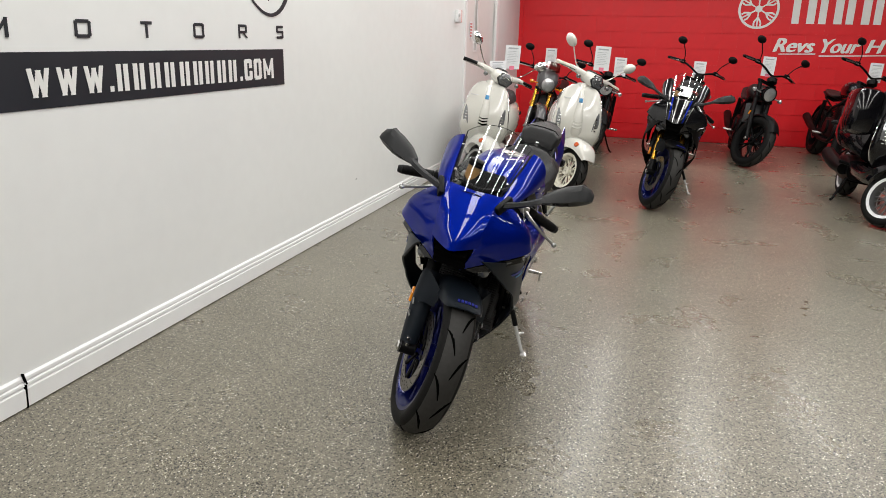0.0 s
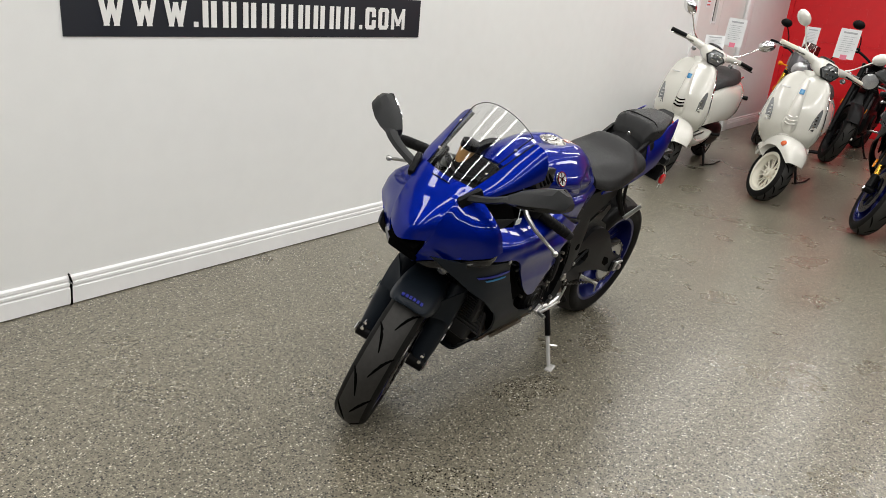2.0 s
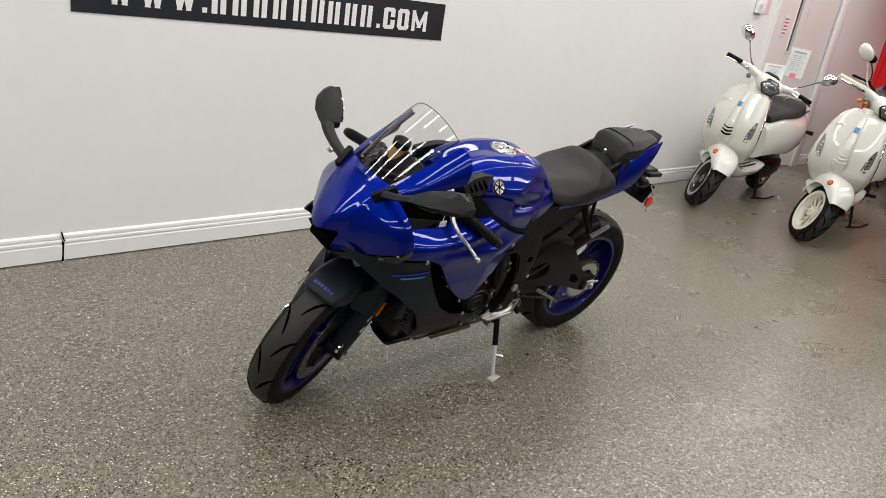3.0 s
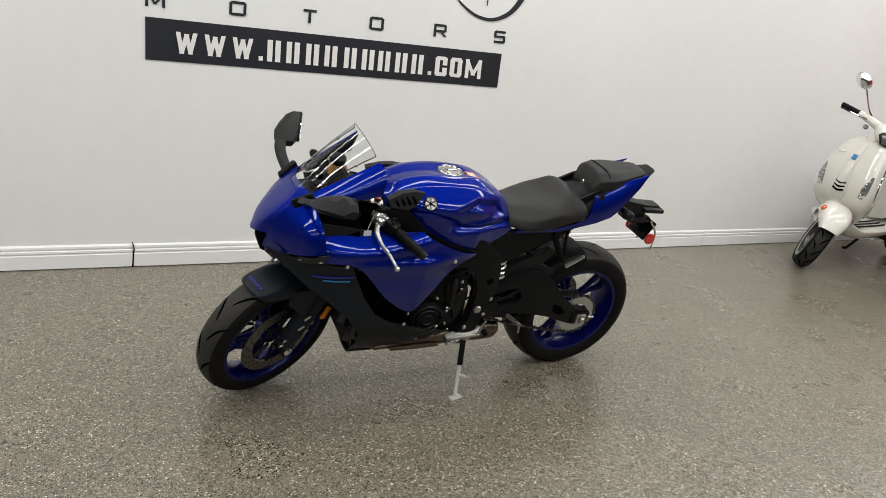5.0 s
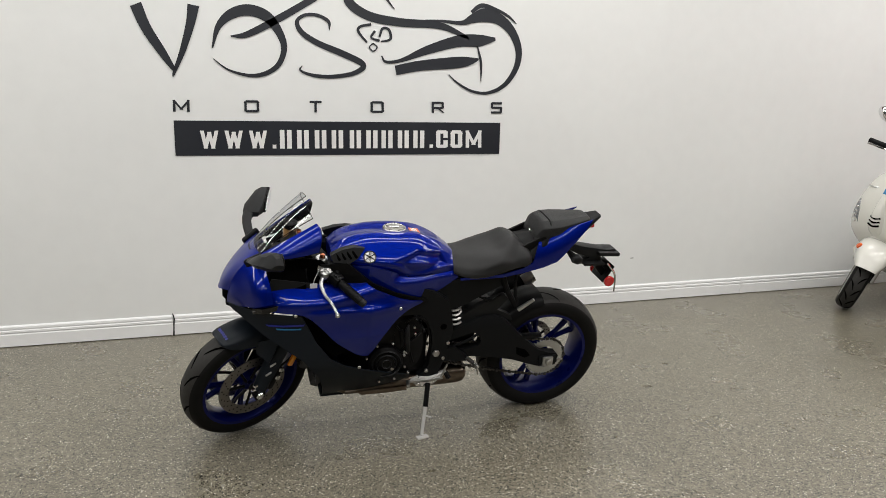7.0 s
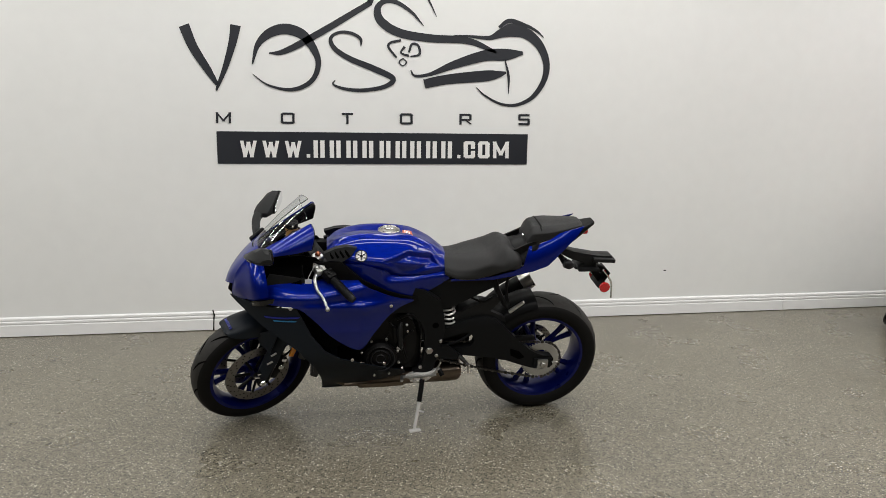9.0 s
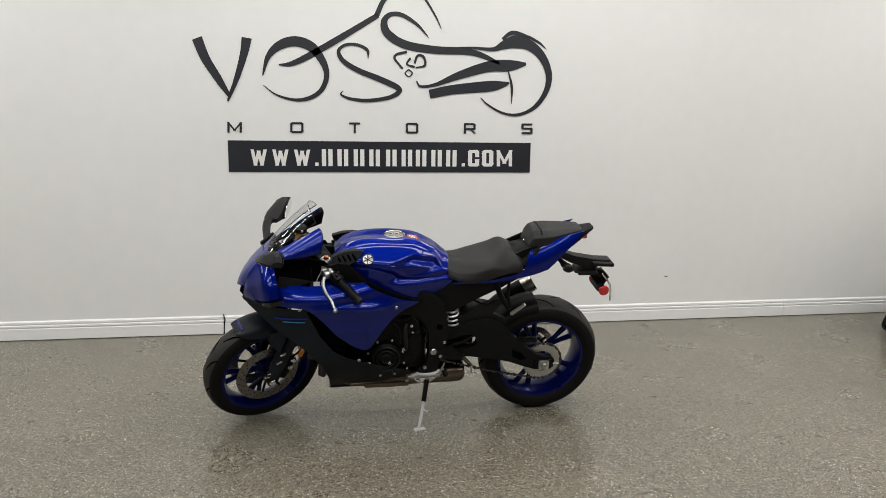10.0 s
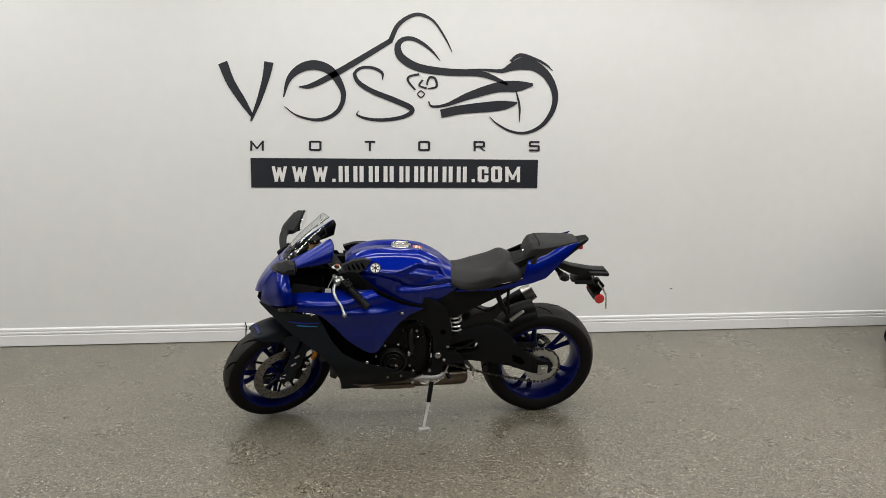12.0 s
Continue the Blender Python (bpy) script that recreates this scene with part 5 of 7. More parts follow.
    # seats and tail
    seat = [
        (0.525, [(0.000, 0.905), (0.048, 0.900), (0.085, 0.875), (0.111, 0.850), (0.111, 0.822), (0.000, 0.820)]),
        (0.470, [(0.000, 0.902), (0.064, 0.898), (0.111, 0.870), (0.138, 0.845), (0.140, 0.812), (0.000, 0.810)]),
        (0.400, [(0.000, 0.910), (0.090, 0.906), (0.138, 0.875), (0.157, 0.850), (0.151, 0.812), (0.000, 0.810)]),
        (0.320, [(0.000, 0.928), (0.100, 0.922), (0.148, 0.898), (0.161, 0.870), (0.148, 0.826), (0.000, 0.820)]),
        (0.255, [(0.000, 0.970), (0.086, 0.958), (0.138, 0.902), (0.155, 0.870), (0.142, 0.846), (0.000, 0.840)]),
        (0.215, [(0.000, 0.966), (0.066, 0.955), (0.116, 0.932), (0.150, 0.890), (0.141, 0.852), (0.000, 0.850)]),
        (0.180, [(0.000, 0.936), (0.062, 0.932), (0.112, 0.928), (0.146, 0.900), (0.139, 0.856), (0.000, 0.850)]),
        (0.158, [(0.000, 0.920), (0.060, 0.916), (0.100, 0.910), (0.128, 0.892), (0.122, 0.862), (0.000, 0.856)]),
    ]
    part("seat", body(seat, 5, 4), VINYL_SEAT, bike, "black vinyl rider's seat")
    part("seat_back_cover", body([(0.265, [(0, 0.933), (0.06, 0.923), (0.085, 0.90), (0, 0.88)]), (0.13, [(0, 0.968), (0.055, 0.958), (0.08, 0.93), (0, 0.90)]), (0.06, [(0, 0.988), (0.05, 0.978), (0.07, 0.918), (0, 0.92)])]), BLACK_PLASTIC, bike)
    pill = [
        (0.128, [(0, 0.986), (0.046, 0.984), (0.074, 0.974), (0.080, 0.960), (0.050, 0.946), (0, 0.940)]),
        (0.108, [(0, 1.036), (0.054, 1.033), (0.088, 1.010), (0.094, 0.966), (0.055, 0.944), (0, 0.938)]),
        (0.085, [(0, 1.049), (0.062, 1.045), (0.098, 1.020), (0.101, 0.972), (0.060, 0.946), (0, 0.940)]),
        (0.025, [(0, 1.053), (0.072, 1.049), (0.104, 1.027), (0.105, 0.990), (0.070, 0.968), (0, 0.958)]),
        (-0.060, [(0, 1.056), (0.056, 1.052), (0.084, 1.036), (0.086, 1.014), (0.060, 0.990), (0, 0.980)]),
        (-0.135, [(0, 1.056), (0.042, 1.053), (0.062, 1.045), (0.064, 1.034), (0.040, 1.016), (0, 1.010)]),
        (-0.152, [(0, 1.050), (0.030, 1.048), (0.044, 1.047), (0.046, 1.036), (0.025, 1.024), (0, 1.020)]),
    ]
    ps = part("pillion_seat", body([(x, creased(prof, 0.14)) for x, prof in pill], 5, 3), VINYL_SEAT, bike, "black raised pillion pad")
    part("pad_ridge", tubem([(0.066, -0.101, 1.012), (0.064, -0.066, 1.045), (0.064, 0, 1.0505), (0.064, 0.066, 1.045), (0.066, 0.101, 1.012)], 0.005, 8), BLACK_PLASTIC, ps)
    part("seat_lock", disc((0.128, 0.0, 0.972), 0.011, 0.012, 16, 0.003, Euler((0, 0, radians(90))).to_matrix()), CHROME, ps, "chrome seat lock")
    for s in (-1, 1):
        tailp = [(0.118, 0.966), (0.088, 0.992), (-0.04, 1.024), (-0.145, 1.052), (-0.098, 0.998), (-0.030, 0.932), (0.0, 0.900), (0.030, 0.868), (0.100, 0.842), (0.190, 0.822), (0.300, 0.804), (0.500, 0.803), (0.500, 0.813), (0.300, 0.820), (0.200, 0.845), (0.152, 0.868), (0.134, 0.925)]
        part("tail_fairing", panel(tailp, lambda x, z: s * (0.136 + 0.02 * max(0, x) - 0.22 * max(0, -x) - 4.4 * max(0, z - 0.855 + 0.52 * (x - 0.12)) ** 2 * max(0, min(1, (0.22 - x) * 8))), -s * 0.006, 0.014), paint, bike)
        fin = [(0.235, 0.895), (0.205, 0.935), (0.12, 0.975), (0.03, 0.998), (0.035, 0.985), (0.11, 0.955), (0.165, 0.915), (0.195, 0.885)]
        part("tail_arch", panel(fin, lambda x, z: s * (0.098 + 0.02 * x), -s * 0.012, 0.03), BLACK_PLASTIC, bike)
    part("tail_spine", body([(0.210, [(0, 0.90), (0.085, 0.895), (0.118, 0.870), (0, 0.84)]), (0.15, [(0, 0.93), (0.095, 0.925), (0.120, 0.865), (0, 0.84)]), (0.09, [(0, 0.98), (0.10, 0.97), (0.11, 0.89), (0, 0.86)]), (-0.03, [(0, 1.00), (0.09, 0.995), (0.09, 0.92), (0, 0.89)]), (-0.14, [(0, 1.032), (0.06, 1.028), (0.06, 0.99), (0, 0.97)]), (-0.215, [(0, 1.054), (0.03, 1.052), (0.03, 1.038), (0, 1.034)])]), BLACK_PLASTIC, bike)
    part("tail_lamp", boxm((-0.175, 0, 1.000), (0.03, 0.07, 0.022), 0.006), RED_LENS, bike)
    if plate_holder:
        ph = part("plate_holder", join(plate([(-0.02, 0.925), (-0.067, 0.918), (-0.14, 0.893), (-0.275, 0.868), (-0.331, 0.869), (-0.349, 0.846), (-0.341, 0.830), (-0.26, 0.832), (-0.262, 0.795), (-0.150, 0.795), (-0.155, 0.803), (-0.199, 0.828), (-0.13, 0.850), (-0.05, 0.890)], 0, 0.060, 0.006), boxm((-0.29, 0, 0.850), (0.115, 0.11, 0.020), 0.005, Euler((0, radians(-3), 0)).to_matrix()), boxm((-0.215, 0, 0.803), (0.11, 0.12, 0.014), 0.004)), GREY_PLASTIC, bike, "black plastic plate bracket")
        part("plate_hanger", join(plate([(-0.225, 0.80), (-0.265, 0.80), (-0.325, 0.715), (-0.300, 0.700), (-0.250, 0.760)], 0, 0.05, 0.004), boxm((-0.300, 0, 0.745), (0.012, 0.12, 0.10), 0.004, Euler((0, radians(-28), 0)).to_matrix())), BLACK_PLASTIC, ph)
        for s in (-1, 1):
            ind = part("rear_indicator", tubem([(-0.03, s * 0.045, 0.905), (-0.045, s * 0.085, 0.895), (-0.058, s * 0.115, 0.882)], [0.014, 0.012, 0.018], 10), BLACK_PLASTIC, bike)
            part("indicator_lens", body([(-0.050, [(0, 0.018), (0.012, 0.014), (0.016, 0), (0.010, -0.012), (0, -0.014)]), (-0.075, [(0, 0.024), (0.018, 0.018), (0.022, 0), (0.014, -0.020), (0, -0.024)]), (-0.098, [(0, 0.010), (0.010, 0.006), (0.012, -0.004), (0.008, -0.016), (0, -0.020)])]), GREY_PLASTIC, ind)
            ind.children[0].matrix_local = Matrix.Translation((0.0, s * 0.128, 0.872))
            part("side_reflector", disc((-0.300, s * 0.076, 0.716), 0.027, 0.014, 24, 0.003), RED_LENS, ph, "round red reflector")
            part("bracket_rod", tubem([(-0.29, s * 0.05, 0.80), (-0.335, s * 0.062, 0.74), (-0.352, s * 0.055, 0.645)], [0.006, 0.005, 0.004], 6), CHROME, ph)
        part("plate_lamp", boxm((-0.285, 0, 0.790), (0.05, 0.05, 0.03), 0.008), BLACK_PLASTIC, ph)

    # swingarm, chain, rear gear
    for s in (-1, 1):
        arm = [(0.60, 0.50), (0.52, 0.528), (0.456, 0.556), (0.395, 0.578), (0.351, 0.588), (0.30, 0.588), (0.259, 0.577), (0.215, 0.542), (0.178, 0.502), (0.13, 0.452), (0.079, 0.408), (0.04, 0.380), (-0.003, 0.362), (-0.05, 0.354), (-0.062, 0.340), (-0.060, 0.300), (-0.03, 0.286), (0.05, 0.292), (0.12, 0.318), (0.187, 0.345), (0.28, 0.368), (0.40, 0.385), (0.60, 0.395), (0.60, 0.43), (0.48, 0.428), (0.42, 0.428), (0.375, 0.440), (0.362, 0.465), (0.375, 0.498), (0.40, 0.514), (0.44, 0.508), (0.50, 0.485), (0.60, 0.458)]
        sa = part("swingarm", panel(arm, lambda x, z: s * (0.125 + 0.010 * math.sin((x + 0.05) * 5) - 0.5 * max(0, z - 0.55)), -s * 0.042, 0.03), FRAME_BLACK, bike, "black swingarm with an open window")
        # black patch laid on the arm; the opening's shade is only its colour
        part("swingarm_opening", panel([(0.175, 0.415), (0.125, 0.395), (0.095, 0.360), (0.125, 0.350), (0.17, 0.375)], lambda x, z: s * (0.1268 + 0.010 * math.sin((x + 0.05) * 5)), -s * 0.006, 0.05), DARK_VOID, sa)
        part("swingarm_brace", tubem([(0.52, s * 0.120, 0.438), (0.45, s * 0.128, 0.462), (0.38, s * 0.130, 0.505)], [0.006, 0.007, 0.006], 8), FRAME_BLACK, sa)
        part("swingarm_end", boxm((0.0, s * 0.1335, 0.322), (0.095, 0.012, 0.058), 0.006), FRAME_BLACK, sa)
        part("axle_block", boxm((0.0, s * 0.140, 0.322), (0.055, 0.018, 0.05), 0.004), ALU, sa, "bright axle block")
        part("rear_axle_nut", disc((0.0, s * 0.153, 0.322), 0.018, 0.016, 6), STEEL, sa)
        part("chain_adjuster", tubem([(-0.055, s * 0.13, 0.32), (-0.085, s * 0.13, 0.32)], 0.006, 6), STEEL, sa)
    part("swingarm_bridge", boxm((0.45, 0, 0.45), (0.16, 0.15, 0.09), 0.02), FRAME_BLACK, bike)
    part("chain_guard", plate([(0.30, 0.475), (0.05, 0.475), (0.045, 0.458), (0.24, 0.445)], 0.118, 0.03, 0.004), BLACK_PLASTIC, bike)
    sprocket = lathem([(0.060, -0.004), (0.094, -0.004), (0.094, 0.004), (0.060, 0.004)], (0, 0.098, 0.322), 41)
    for k in range(41):
        a = k * math.tau / 41
        box(sprocket, (0.098 * math.cos(a), 0.098, 0.322 + 0.098 * math.sin(a)), (0.011, 0.006, 0.007), 0, Euler((0, -a, 0)).to_matrix())
    part("sprocket", sprocket, ALU, bike, "toothed rear sprocket")
    bm = new_bm()
    path = [(0.66, 0.42)] + [(0.632 - 0.62 * i / 34, 0.456 - 0.030 * i / 34) for i in range(35)] + [(0.105 * math.cos(a), 0.322 + 0.105 * math.sin(a)) for a in [radians(98 + k * 10.5) for k in range(17)]] + [(0.02 + 0.62 * i / 34, 0.217 + (0.384 - 0.217) * i / 34 - 0.012 * math.sin(math.pi * i / 34)) for i in range(35)]
    for i, (x, z) in enumerate(path[:-1]):
        x2, z2 = path[i + 1]
        a = math.atan2(z2 - z, x2 - x)
        box(bm, ((x + x2) / 2, 0.098, (z + z2) / 2), (0.0155, 0.016 if i % 2 else 0.010, 0.013 if i % 2 else 0.009), 0.002, Euler((0, -a, 0)).to_matrix())
    part("chain", bm, mat("chain_steel", (0.10, 0.095, 0.09), 0.4, metal=1.0, vary=0.2) if "chain_steel" not in bpy.data.materials else bpy.data.materials["chain_steel"], bike, "oiled roller chain")
    hug = []
    for k in range(6):
        a = radians(82 - k * 12)
        r = 0.340
        x, z = r * math.cos(a), 0.322 + r * math.sin(a)
        hug.append([(x - 0.04 * math.cos(a), -0.100, z - 0.04 * math.sin(a)), (x - 0.012 * math.cos(a), -0.082, z - 0.012 * math.sin(a)), (x, -0.04, z), (x + 0.002 * math.cos(a), 0, z), (x, 0.04, z), (x - 0.012 * math.cos(a), 0.082, z - 0.012 * math.sin(a)), (x - 0.04 * math.cos(a), 0.100, z - 0.04 * math.sin(a))])
    part("rear_hugger", sheet(hug, 0.006), BLACK_PLASTIC, bike)
    part("hugger_bracket", join(panel([(0.475, 0.585), (0.385, 0.636), (0.319, 0.668), (0.255, 0.690), (0.235, 0.668), (0.285, 0.612), (0.21, 0.575), (0.20, 0.548), (0.31, 0.575), (0.45, 0.550)], lambda x, z: 0.098, -0.03, 0.05), boxm((0.38, 0.0, 0.585), (0.14, 0.17, 0.07), 0.02)), GREY_PLASTIC, bike)
    part("linkage_rod", tubem([(0.41, 0.09, 0.70), (0.33, 0.10, 0.665), (0.28, 0.095, 0.685)], 0.006, 6), BLACK_PLASTIC, bike)
    # rear shock with coil spring
    part("shock_spring", tubem([(0.478 + 0.034 * math.cos(k * 0.8) + 0.0005 * k, 0.070 + 0.034 * math.sin(k * 0.8), 0.52 + 0.0032 * k) for k in range(40)], 0.0055, 6, 2), POLISHED, bike, "bright coil spring")
    part("shock_body", tubem([(0.478, 0.070, 0.48), (0.500, 0.070, 0.70)], 0.020, 10), BLACK_PLASTIC, bike)
    # exhaust: headers, collector box, tailpipe
    part("collector", body([(1.00, [(0, 0.235), (0.07, 0.232), (0.10, 0.215), (0.07, 0.195), (0, 0.19)]), (0.80, [(0, 0.25), (0.075, 0.245), (0.09, 0.215), (0.07, 0.19), (0, 0.185)]), (0.60, [(0, 0.295), (0.085, 0.285), (0.105, 0.245), (0.08, 0.20), (0, 0.19)]), (0.44, [(0, 0.31), (0.085, 0.295), (0.105, 0.255), (0.08, 0.205), (0, 0.20)]), (0.41, [(0, 0.30), (0.08, 0.29), (0.10, 0.26), (0.07, 0.22), (0, 0.215)])]), TITAN, bike, "heat-tinted steel exhaust box")
    part("header_pipe", join(*[tubem([(1.02, y, 0.56), (1.10, y, 0.42), (1.09, y * 0.8, 0.29), (0.99, y * 0.6, 0.215)], 0.019, 10) for y in (-0.12, -0.04, 0.04, 0.12)]), TITAN, bike)
    part("heat_shield", plate([(0.945, 0.222), (0.71, 0.226), (0.70, 0.204), (0.80, 0.200), (0.925, 0.200)], 0.102, 0.005, 0.002), TITAN, bike, "steel guard plate with screws")
    part("silencer", tubem([(0.42, -0.13, 0.30), (0.30, -0.165, 0.42), (0.17, -0.17, 0.545), (0.035, -0.17, 0.640)], [0.03, 0.045, 0.052, 0.050], 16), BLACK_PLASTIC, bike)
    part("silencer_tip", tubem([(0.060, -0.17, 0.625), (0.008, -0.17, 0.658)], [0.054, 0.048], 18), STEEL, bike, "steel silencer end cap")
    # rider and pillion pegs, stand, gear lever
    for s in (-1, 1):
        hang = panel([(0.58, 0.44), (0.50, 0.46), (0.43, 0.40), (0.42, 0.375), (0.47, 0.38), (0.56, 0.39)], lambda x, z: s * 0.155, -s * 0.014, 0.05)
        pg = part("peg_hanger", hang, FRAME_BLACK, bike)
        part("peg", tubem([(0.435, s * 0.165, 0.398), (0.405, s * 0.240, 0.393)], [0.011, 0.008], 8), STEEL, pg, "ribbed aluminium foot peg")
        part("peg_stud", tubem([(0.408, s * 0.234, 0.39), (0.404, s * 0.238, 0.352)], [0.005, 0.0035], 8), STEEL, pg)
        pp = part("pillion_hanger", tubem([(0.285, s * 0.110, 0.80), (0.262, s * 0.125, 0.735), (0.215, s * 0.150, 0.655)], [0.017, 0.014, 0.012], 8), BLACK_PLASTIC, bike)
        part("hanger_strut", tubem([(0.215, s * 0.112, 0.82), (0.222, s * 0.128, 0.74), (0.21, s * 0.150, 0.66)], 0.008, 8), BLACK_PLASTIC, pp)
        part("pillion_peg", tubem([(0.205, s * 0.160, 0.640), (0.148, s * 0.190, 0.706)], [0.011, 0.008], 8), ALU, pp, "folded aluminium pillion peg")
    part("gear_lever", join(tubem([(0.55, 0.165, 0.30), (0.66, 0.168, 0.295), (0.72, 0.170, 0.30)], 0.007, 8), tubem([(0.72, 0.168, 0.30), (0.725, 0.205, 0.30)], 0.008, 8), tubem([(0.56, 0.165, 0.30), (0.53, 0.160, 0.37)], 0.005, 8)), ALU, bike)
    stand = part("side_stand", join(tubem([(0.614, 0.145, 0.285), (0.636, 0.212, 0.175), (0.664, 0.280, 0.068)], [0.011, 0.0095, 0.0085], 12), boxm((0.662, 0.287, 0.063), (0.058, 0.032, 0.011), 0.005, Euler((radians(12.2), 0, 0.2)).to_matrix())), POLISHED, bike, "bright steel side stand, folded out")
    part("stand_spring", tubem([(0.616, 0.156, 0.272), (0.636, 0.212, 0.178)], 0.0125, 10), BLACK_PLASTIC, stand)
    part("stand_tang", tubem([(0.646, 0.232, 0.145), (0.618, 0.258, 0.148)], 0.005, 6), POLISHED, stand)
    bracket = part("stand_bracket", join(plate([(0.70, 0.285), (0.66, 0.305), (0.60, 0.298), (0.53, 0.325), (0.525, 0.312), (0.58, 0.262), (0.615, 0.240), (0.66, 0.245)], 0.138, 0.022, 0.005), tubem([(0.66, 0.145, 0.298), (0.60, 0.155, 0.300), (0.53, 0.152, 0.325)], [0.010, 0.009, 0.007], 8)), POLISHED, bike, "cast bright stand bracket")
    parts("bracket_bolt", [disc((x, 0.152, z), r, 0.014, 12, 0.003) for x, z, r in ((0.640, 0.272, 0.017), (0.668, 0.268, 0.010), (0.585, 0.285, 0.009))], CHROME, bracket)
    part("stand_pad", tubem([(0.535, 0.158, 0.325), (0.52, 0.175, 0.300)], 0.012, 10), BLACK_PLASTIC, bracket)
    # white price tag on a string
    part("tag_string", tubem([(1.13, 0.15, 0.905), (1.155, 0.17, 0.86), (1.16, 0.175, 0.845)], 0.0012, 5), PAPER, bike)
    part("paper_tag", boxm((1.16, 0.178, 0.835), (0.030, 0.002, 0.022)), PAPER, bike, "small white paper tag")
    if papers:
        part("price_sheet", boxm((1.235, 0, 1.020), (0.12, 0.11, 0.002), 0, Euler((0, radians(40), 0)).to_matrix()), PAPER, bike)
    return bike


hero = sport_bike(pose(1.785, -1.542, 0.004, -12.7, 0, 179.4) @ Matrix.Scale(1.007, 4), 26, "blue faired sport motorcycle leaning on its side stand, front wheel turned", BLUE, BLUE_RIM, SLATE, BLACK_PLASTIC, BLUE)


# ---- showroom paperwork ----
def price_sheet(parent, at, w=0.20, h=0.29, tilt=(0, 0, 0), pink=True):
    """A white price sheet in a clear sleeve, with plain bars for its print and a pink dot at its foot; faces +x."""
    m = Matrix.Translation(at) @ Euler([radians(a) for a in tilt]).to_matrix().to_4x4()
    sh = part("price_sheet", turned(boxm((0, 0, h / 2), (0.003, w, h)), m), PAPER, parent, "white printed price sheet in a clear sleeve")
    bm = new_bm()
    box(bm, (0.0028, 0, h * 0.87), (0.002, w * 0.66, h * 0.06))
    for k in range(8):
        box(bm, (0.0028, (-0.06 if k % 3 else 0) * w, h * (0.74 - 0.07 * k)), (0.002, w * (0.70, 0.52, 0.62)[k % 3], h * 0.012))
    part("print_bar", turned(bm, m), PRINT, sh)
    if pink:
        part("sticker", turned(boxm((0.003, 0, 0.01), (0.002, w * 0.32, 0.035)), m), PINK, sh)
    return sh


# ---- scooters ----
def scooter(m, steer, label, paint, rim, mirror_mat, slits, band=None, black=False):
    """A retro step-through scooter on its stand; x ahead, y left, z up, origin under the front axle."""
    sc = thing("scooter", m, label, "scooter", "scooters in a row")
    axis = Vector((-0.42, 0, 0.907)).normalized()
    foot = Vector((0.09, 0, 0))
    S = Matrix.Translation(foot) @ Matrix.Rotation(radians(steer), 4, axis) @ Matrix.Translation(-foot)
    I = Matrix()
    wheel(sc, "front_wheel", (0, 0, 0.216), 0.216, 0.112, 0.148, S, rim, 9, True, (), 0.1, "black scooter tyre with a block tread", 0.03, 14, 0.0055, band)
    wheel(sc, "rear_wheel", (-1.30, 0, 0.216), 0.216, 0.115, 0.148, I, rim, 9, True, (), 0.1, "black scooter tyre", 0.03, 12, 0.0055, band)
    part("front_hub_cover", turned(tubem([(-0.010, 0.075, 0.225), (-0.075, 0.078, 0.34), (-0.105, 0.05, 0.47)], [0.022, 0.020, 0.018], 10), S), ALU if not black else BLACK_PLASTIC, sc)
    part("fork_link", turned(tubem([(0.0, 0.055, 0.228), (-0.05, 0.058, 0.33), (-0.09, 0.04, 0.46)], [0.022, 0.018, 0.018], 10), S), BLACK_PLASTIC, sc)
    rows = []
    for k in range(7):
        a = radians(38 + k * 21)
        r = (0.272, 0.292, 0.304, 0.308, 0.302, 0.288, 0.268)[k]
        wid = (0.066, 0.098, 0.109, 0.112, 0.108, 0.098, 0.085)[k]
        d = (0.035, 0.075, 0.100, 0.110, 0.105, 0.095, 0.07)[k]
        c, n = (r * math.cos(a), 0.215 + r * math.sin(a)), (math.cos(a), math.sin(a))
        rows.append([(c[0] - n[0] * f * d, s * wid, c[1] - n[1] * f * d) for s, f in ((-1.0, 1.0), (-0.92, 0.42), (-0.62, 0.10), (0, 0), (0.62, 0.10), (0.92, 0.42), (1.0, 1.0))])
    guard = part("front_mudguard", turned(sheet(rows, 0.004), S), paint, sc)
    part("front_reflector", turned(lathem([(0.0004, -0.008), (0.021, -0.006), (0.021, 0.004), (0.014, 0.010), (0.0004, 0.011)], (0.070, -0.103, 0.466), 18, False, Vector((0, 1, 0)).rotation_difference(Vector((0.2, -0.88, 0.42))).to_matrix()), S), mat("orange_reflector", (0.62, 0.09, 0.01), 0.2, coat=0.6) if "orange_reflector" not in bpy.data.materials else bpy.data.materials["orange_reflector"], guard, "round orange reflector")
    # leg shield with raised centre spine
    shield = []
    for x, z, w, back in ((-0.165, 0.400, 0.125, 0.020), (-0.110, 0.465, 0.178, 0.040), (-0.058, 0.545, 0.212, 0.060), (-0.042, 0.630, 0.217, 0.068), (-0.056, 0.740, 0.205, 0.070), (-0.100, 0.850, 0.184, 0.066), (-0.150, 0.925, 0.156, 0.055), (-0.200, 0.966, 0.105, 0.028)):
        half = [(x, 0, z), (x - back * 0.04, w * 0.36, z - 0.001), (x - back * 0.13, w * 0.70, z - 0.003), (x - back * 0.36, w * 0.93, z - 0.008), (x - back, w, z - 0.018)]
        shield.append([(a, -b, c) for a, b, c in half[:0:-1]] + half)
    sh = part("leg_shield", sheet(shield, 0.012, 4, 3), paint, sc)
    spine = []
